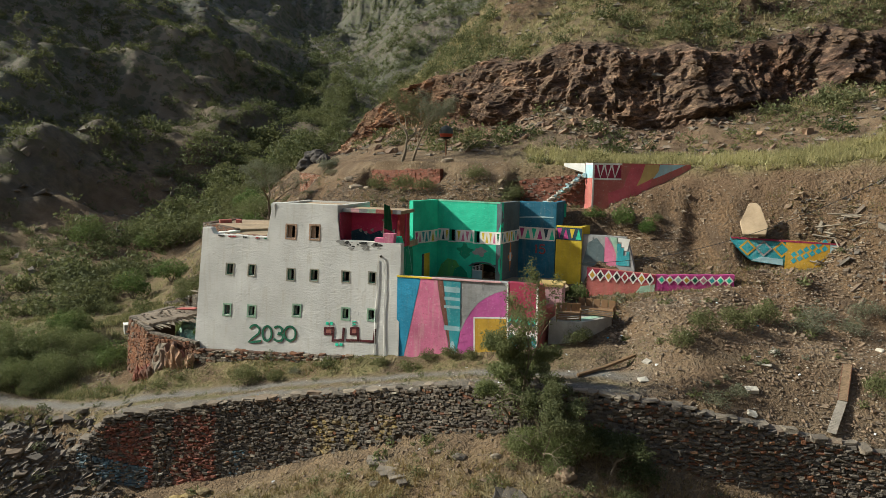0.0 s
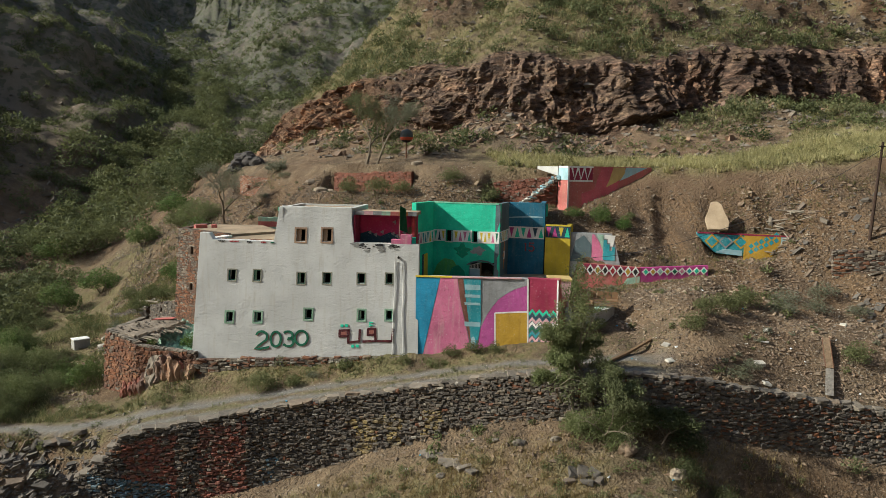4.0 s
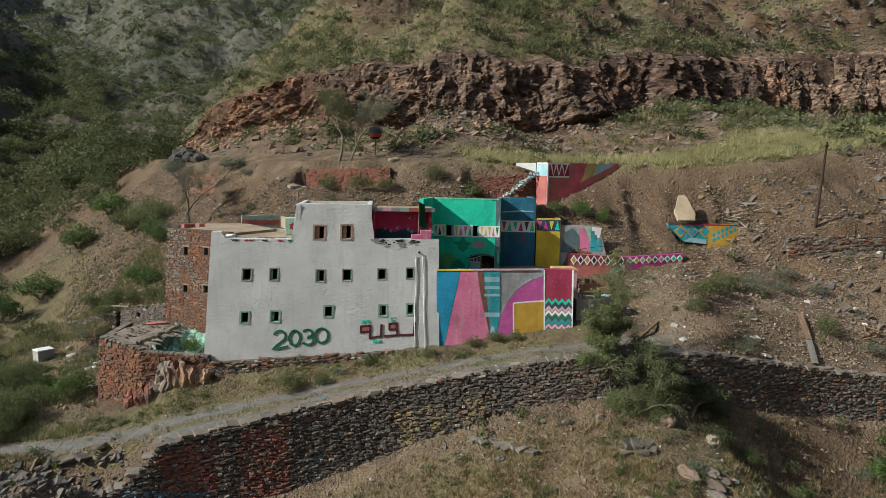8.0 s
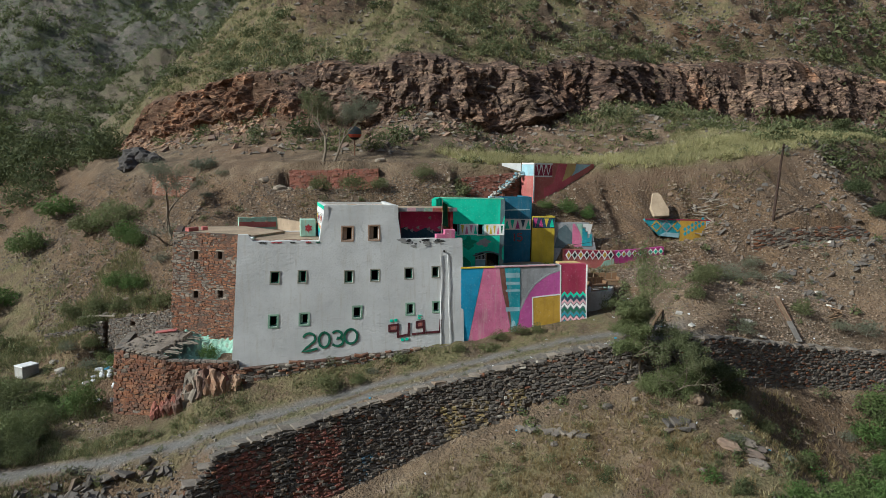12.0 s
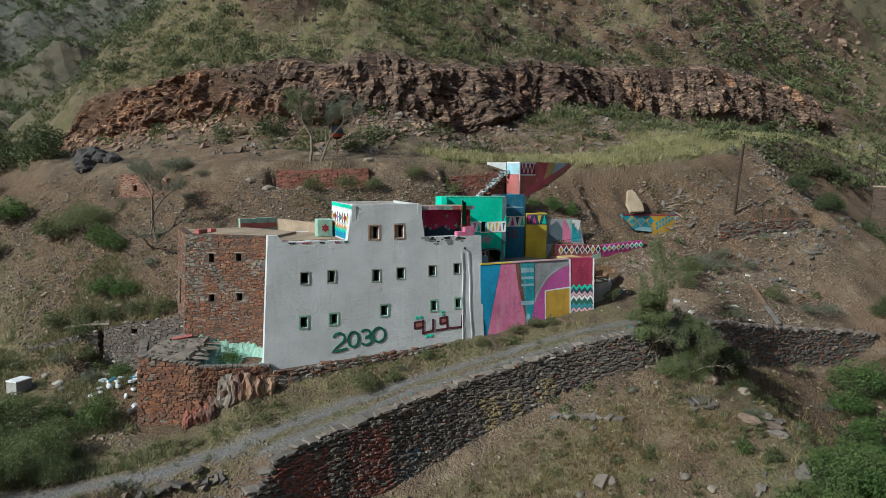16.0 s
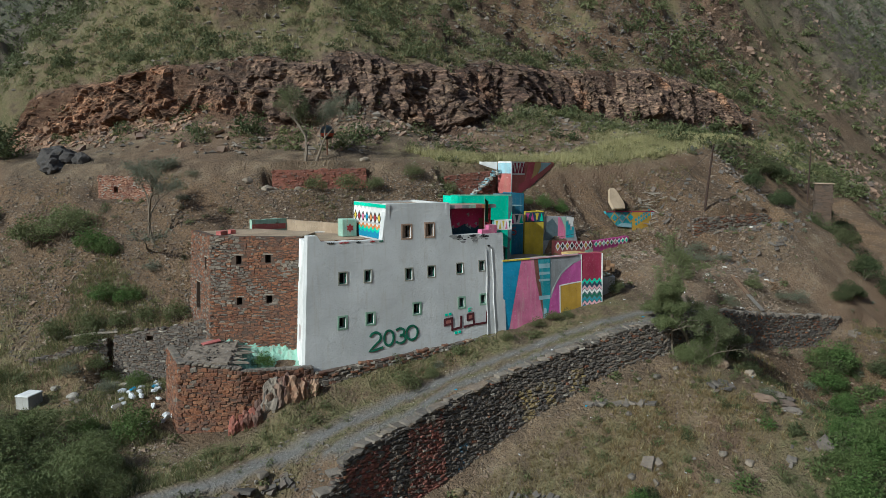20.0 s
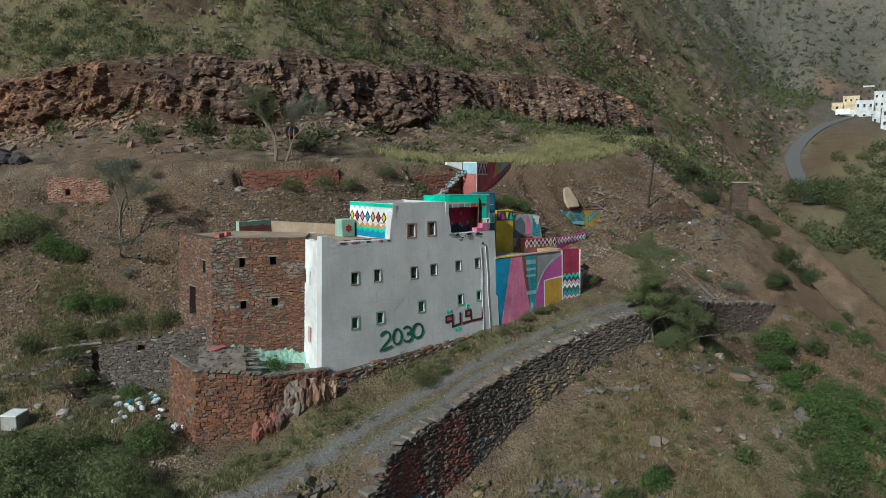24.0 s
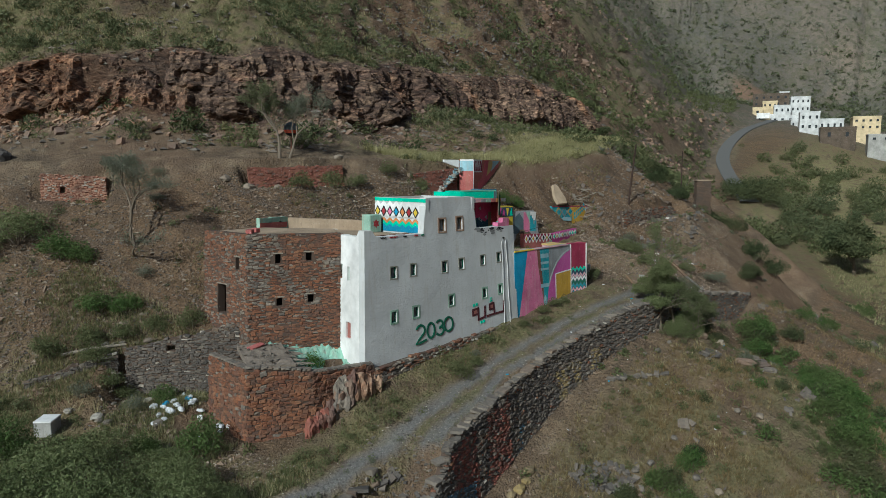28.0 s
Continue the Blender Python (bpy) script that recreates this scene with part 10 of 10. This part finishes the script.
# ---- the village and the road beyond ----
paved = thing("paved_road", "narrow grey asphalt road climbing towards the village", "road", at=(200, 32, 20), kind="structure")
bm = bmesh.new()
_pl = smooth_line([tuple(p) for p in PAVED[::3]], 2.0)
_pl = _pl[_pl[:, 0] > 131]
_rw = []
for k in range(len(_pl)):
    d = _pl[min(k + 1, len(_pl) - 1)] - _pl[max(k - 1, 0)]
    sd = Vector((-d[1], d[0], 0)).normalized()
    c = Vector(_pl[k])
    _rw.append([bm.verts.new(c + sd * o + Vector((0, 0, h_))) for o, h_ in ((-2.1, .35), (2.1, .35), (2.1, -.3), (-2.1, -.3))])
for a, b_ in zip(_rw, _rw[1:]):
    for i in range(4):
        bm.faces.new((a[i], a[(i + 1) % 4], b_[(i + 1) % 4], b_[i]))
part("surface", bm, ASPHALT, paved)


def village_house(x, y, w, z0_, h, depth, storeys, n, material, label, arched=False):
    t = thing("village_house", label, "house", "village", (x, y, z0_))
    g = min(gz1(x, y), z0_) - 3
    part("wall", box_bm(Matrix.Translation((x + depth / 2, y, g)), depth, w, z0_ + h - g, .05), material, t)
    for a, b_, sx, sy in ((.1, 0, .2, w + .3), (depth - .1, 0, .2, w + .3), (depth / 2, w / 2, depth + .2, .2), (depth / 2, -w / 2, depth + .2, .2)):
        part("parapet", box_bm(Matrix.Translation((x + a, y + b_, z0_ + h)), sx, sy, .5, .02), material, t)
    for s in range(storeys):
        for k in range(n):
            yy = y - w / 2 + w * (k + .5) / n
            zz = z0_ + h * (s + .35) / storeys
            wn = new("window")
            wn.location = (x, yy, zz)
            wn.parent = t
            wn.matrix_parent_inverse = t.matrix_basis.inverted()
            part("pane", box_bm(Matrix.Translation((x - .04, yy, zz)), .1, min(.95, w / n * .34), h / storeys * .34), GLASS_DARK, wn)
            part("frame", box_bm(Matrix.Translation((x - .08, yy, zz - .12)), .2, min(1.15, w / n * .42), .12), material, wn)
    return t


VILLAGE = [(305, 22.4, 15.0, 41.9, 5.8, 8, 2, 5, "brown", "dark brown ruined stone house above the road"), (315, 16.7, 4.0, 45.8, 3.6, 6, 1, 2, "white", "small white house behind the ruin"),
           (288, 22.9, 5.8, 40.0, 2.7, 8, 1, 3, "cream", "low tan rendered house"), (284, 27.7, 4.0, 36.4, 3.4, 6, 1, 1, "cream", "tan garden wall house"),
           (280, 18.2, 6.5, 36.6, 3.5, 8, 1, 3, "white", "white bungalow with dark windows"), (285, 11.2, 7.5, 37.5, 6.4, 9, 2, 4, "white", "white two storey house with tall windows"),
           (270, 16.7, 11.5, 32.8, 2.1, 3, 1, 4, "white", "long low white wall house"), (255, 12.9, 5.5, 28.8, 3.7, 7, 1, 3, "white", "white house with a porch"),
           (240, 10.0, 6.6, 27.1, 6.8, 9, 2, 3, "white", "plain white two storey house"), (238, 3.1, 7.9, 26.8, 4.2, 8, 1, 4, "white", "long white single storey house"),
           (228, 1.7, 11.0, 22.9, 4.5, 6, 1, 2, "brown", "dark stone ruin below the village"), (245, -8.8, 8.9, 27.4, 4.7, 9, 2, 4, "cream", "cream two storey house"), (225, -10.6, 7.0, 22.3, 2.3, 6, 1, 2, "grey", "low grey shed roofed house")]
for x, y, w, z_, h, dp, st, nw, mt, lb in VILLAGE:
    village_house(x, y, w, z_, h, dp, st, nw, {"white": WHITE_DULL, "cream": CREAM, "brown": M_BROWNSTONE, "grey": CONCRETE}[mt], lb)
lorry = thing("lorry", "white box lorry parked at the roadside by the village", "lorry", at=(276, 25, gz1(276, 25)))
_zl = max(gz1(276, 25), 33.0) + .1
part("cargo_box", box_bm(Matrix.Translation((276, 25.5, _zl + .7)), 2.4, 5.0, 2.3, .05), WHITE_CLEAN, lorry)
part("cab", box_bm(Matrix.Translation((276, 22.1, _zl + .5)), 2.2, 1.6, 1.9, .2), WHITE_CLEAN, lorry)
for dy in (-3.2, 1.5):
    for dx in (-1, 1):
        part("wheel", tube_bm([(276 + dx * 1.05, 25.3 + dy, _zl + .45), (276 + dx * 1.25, 25.3 + dy, _zl + .45)], .48, 12), BLACK, lorry)
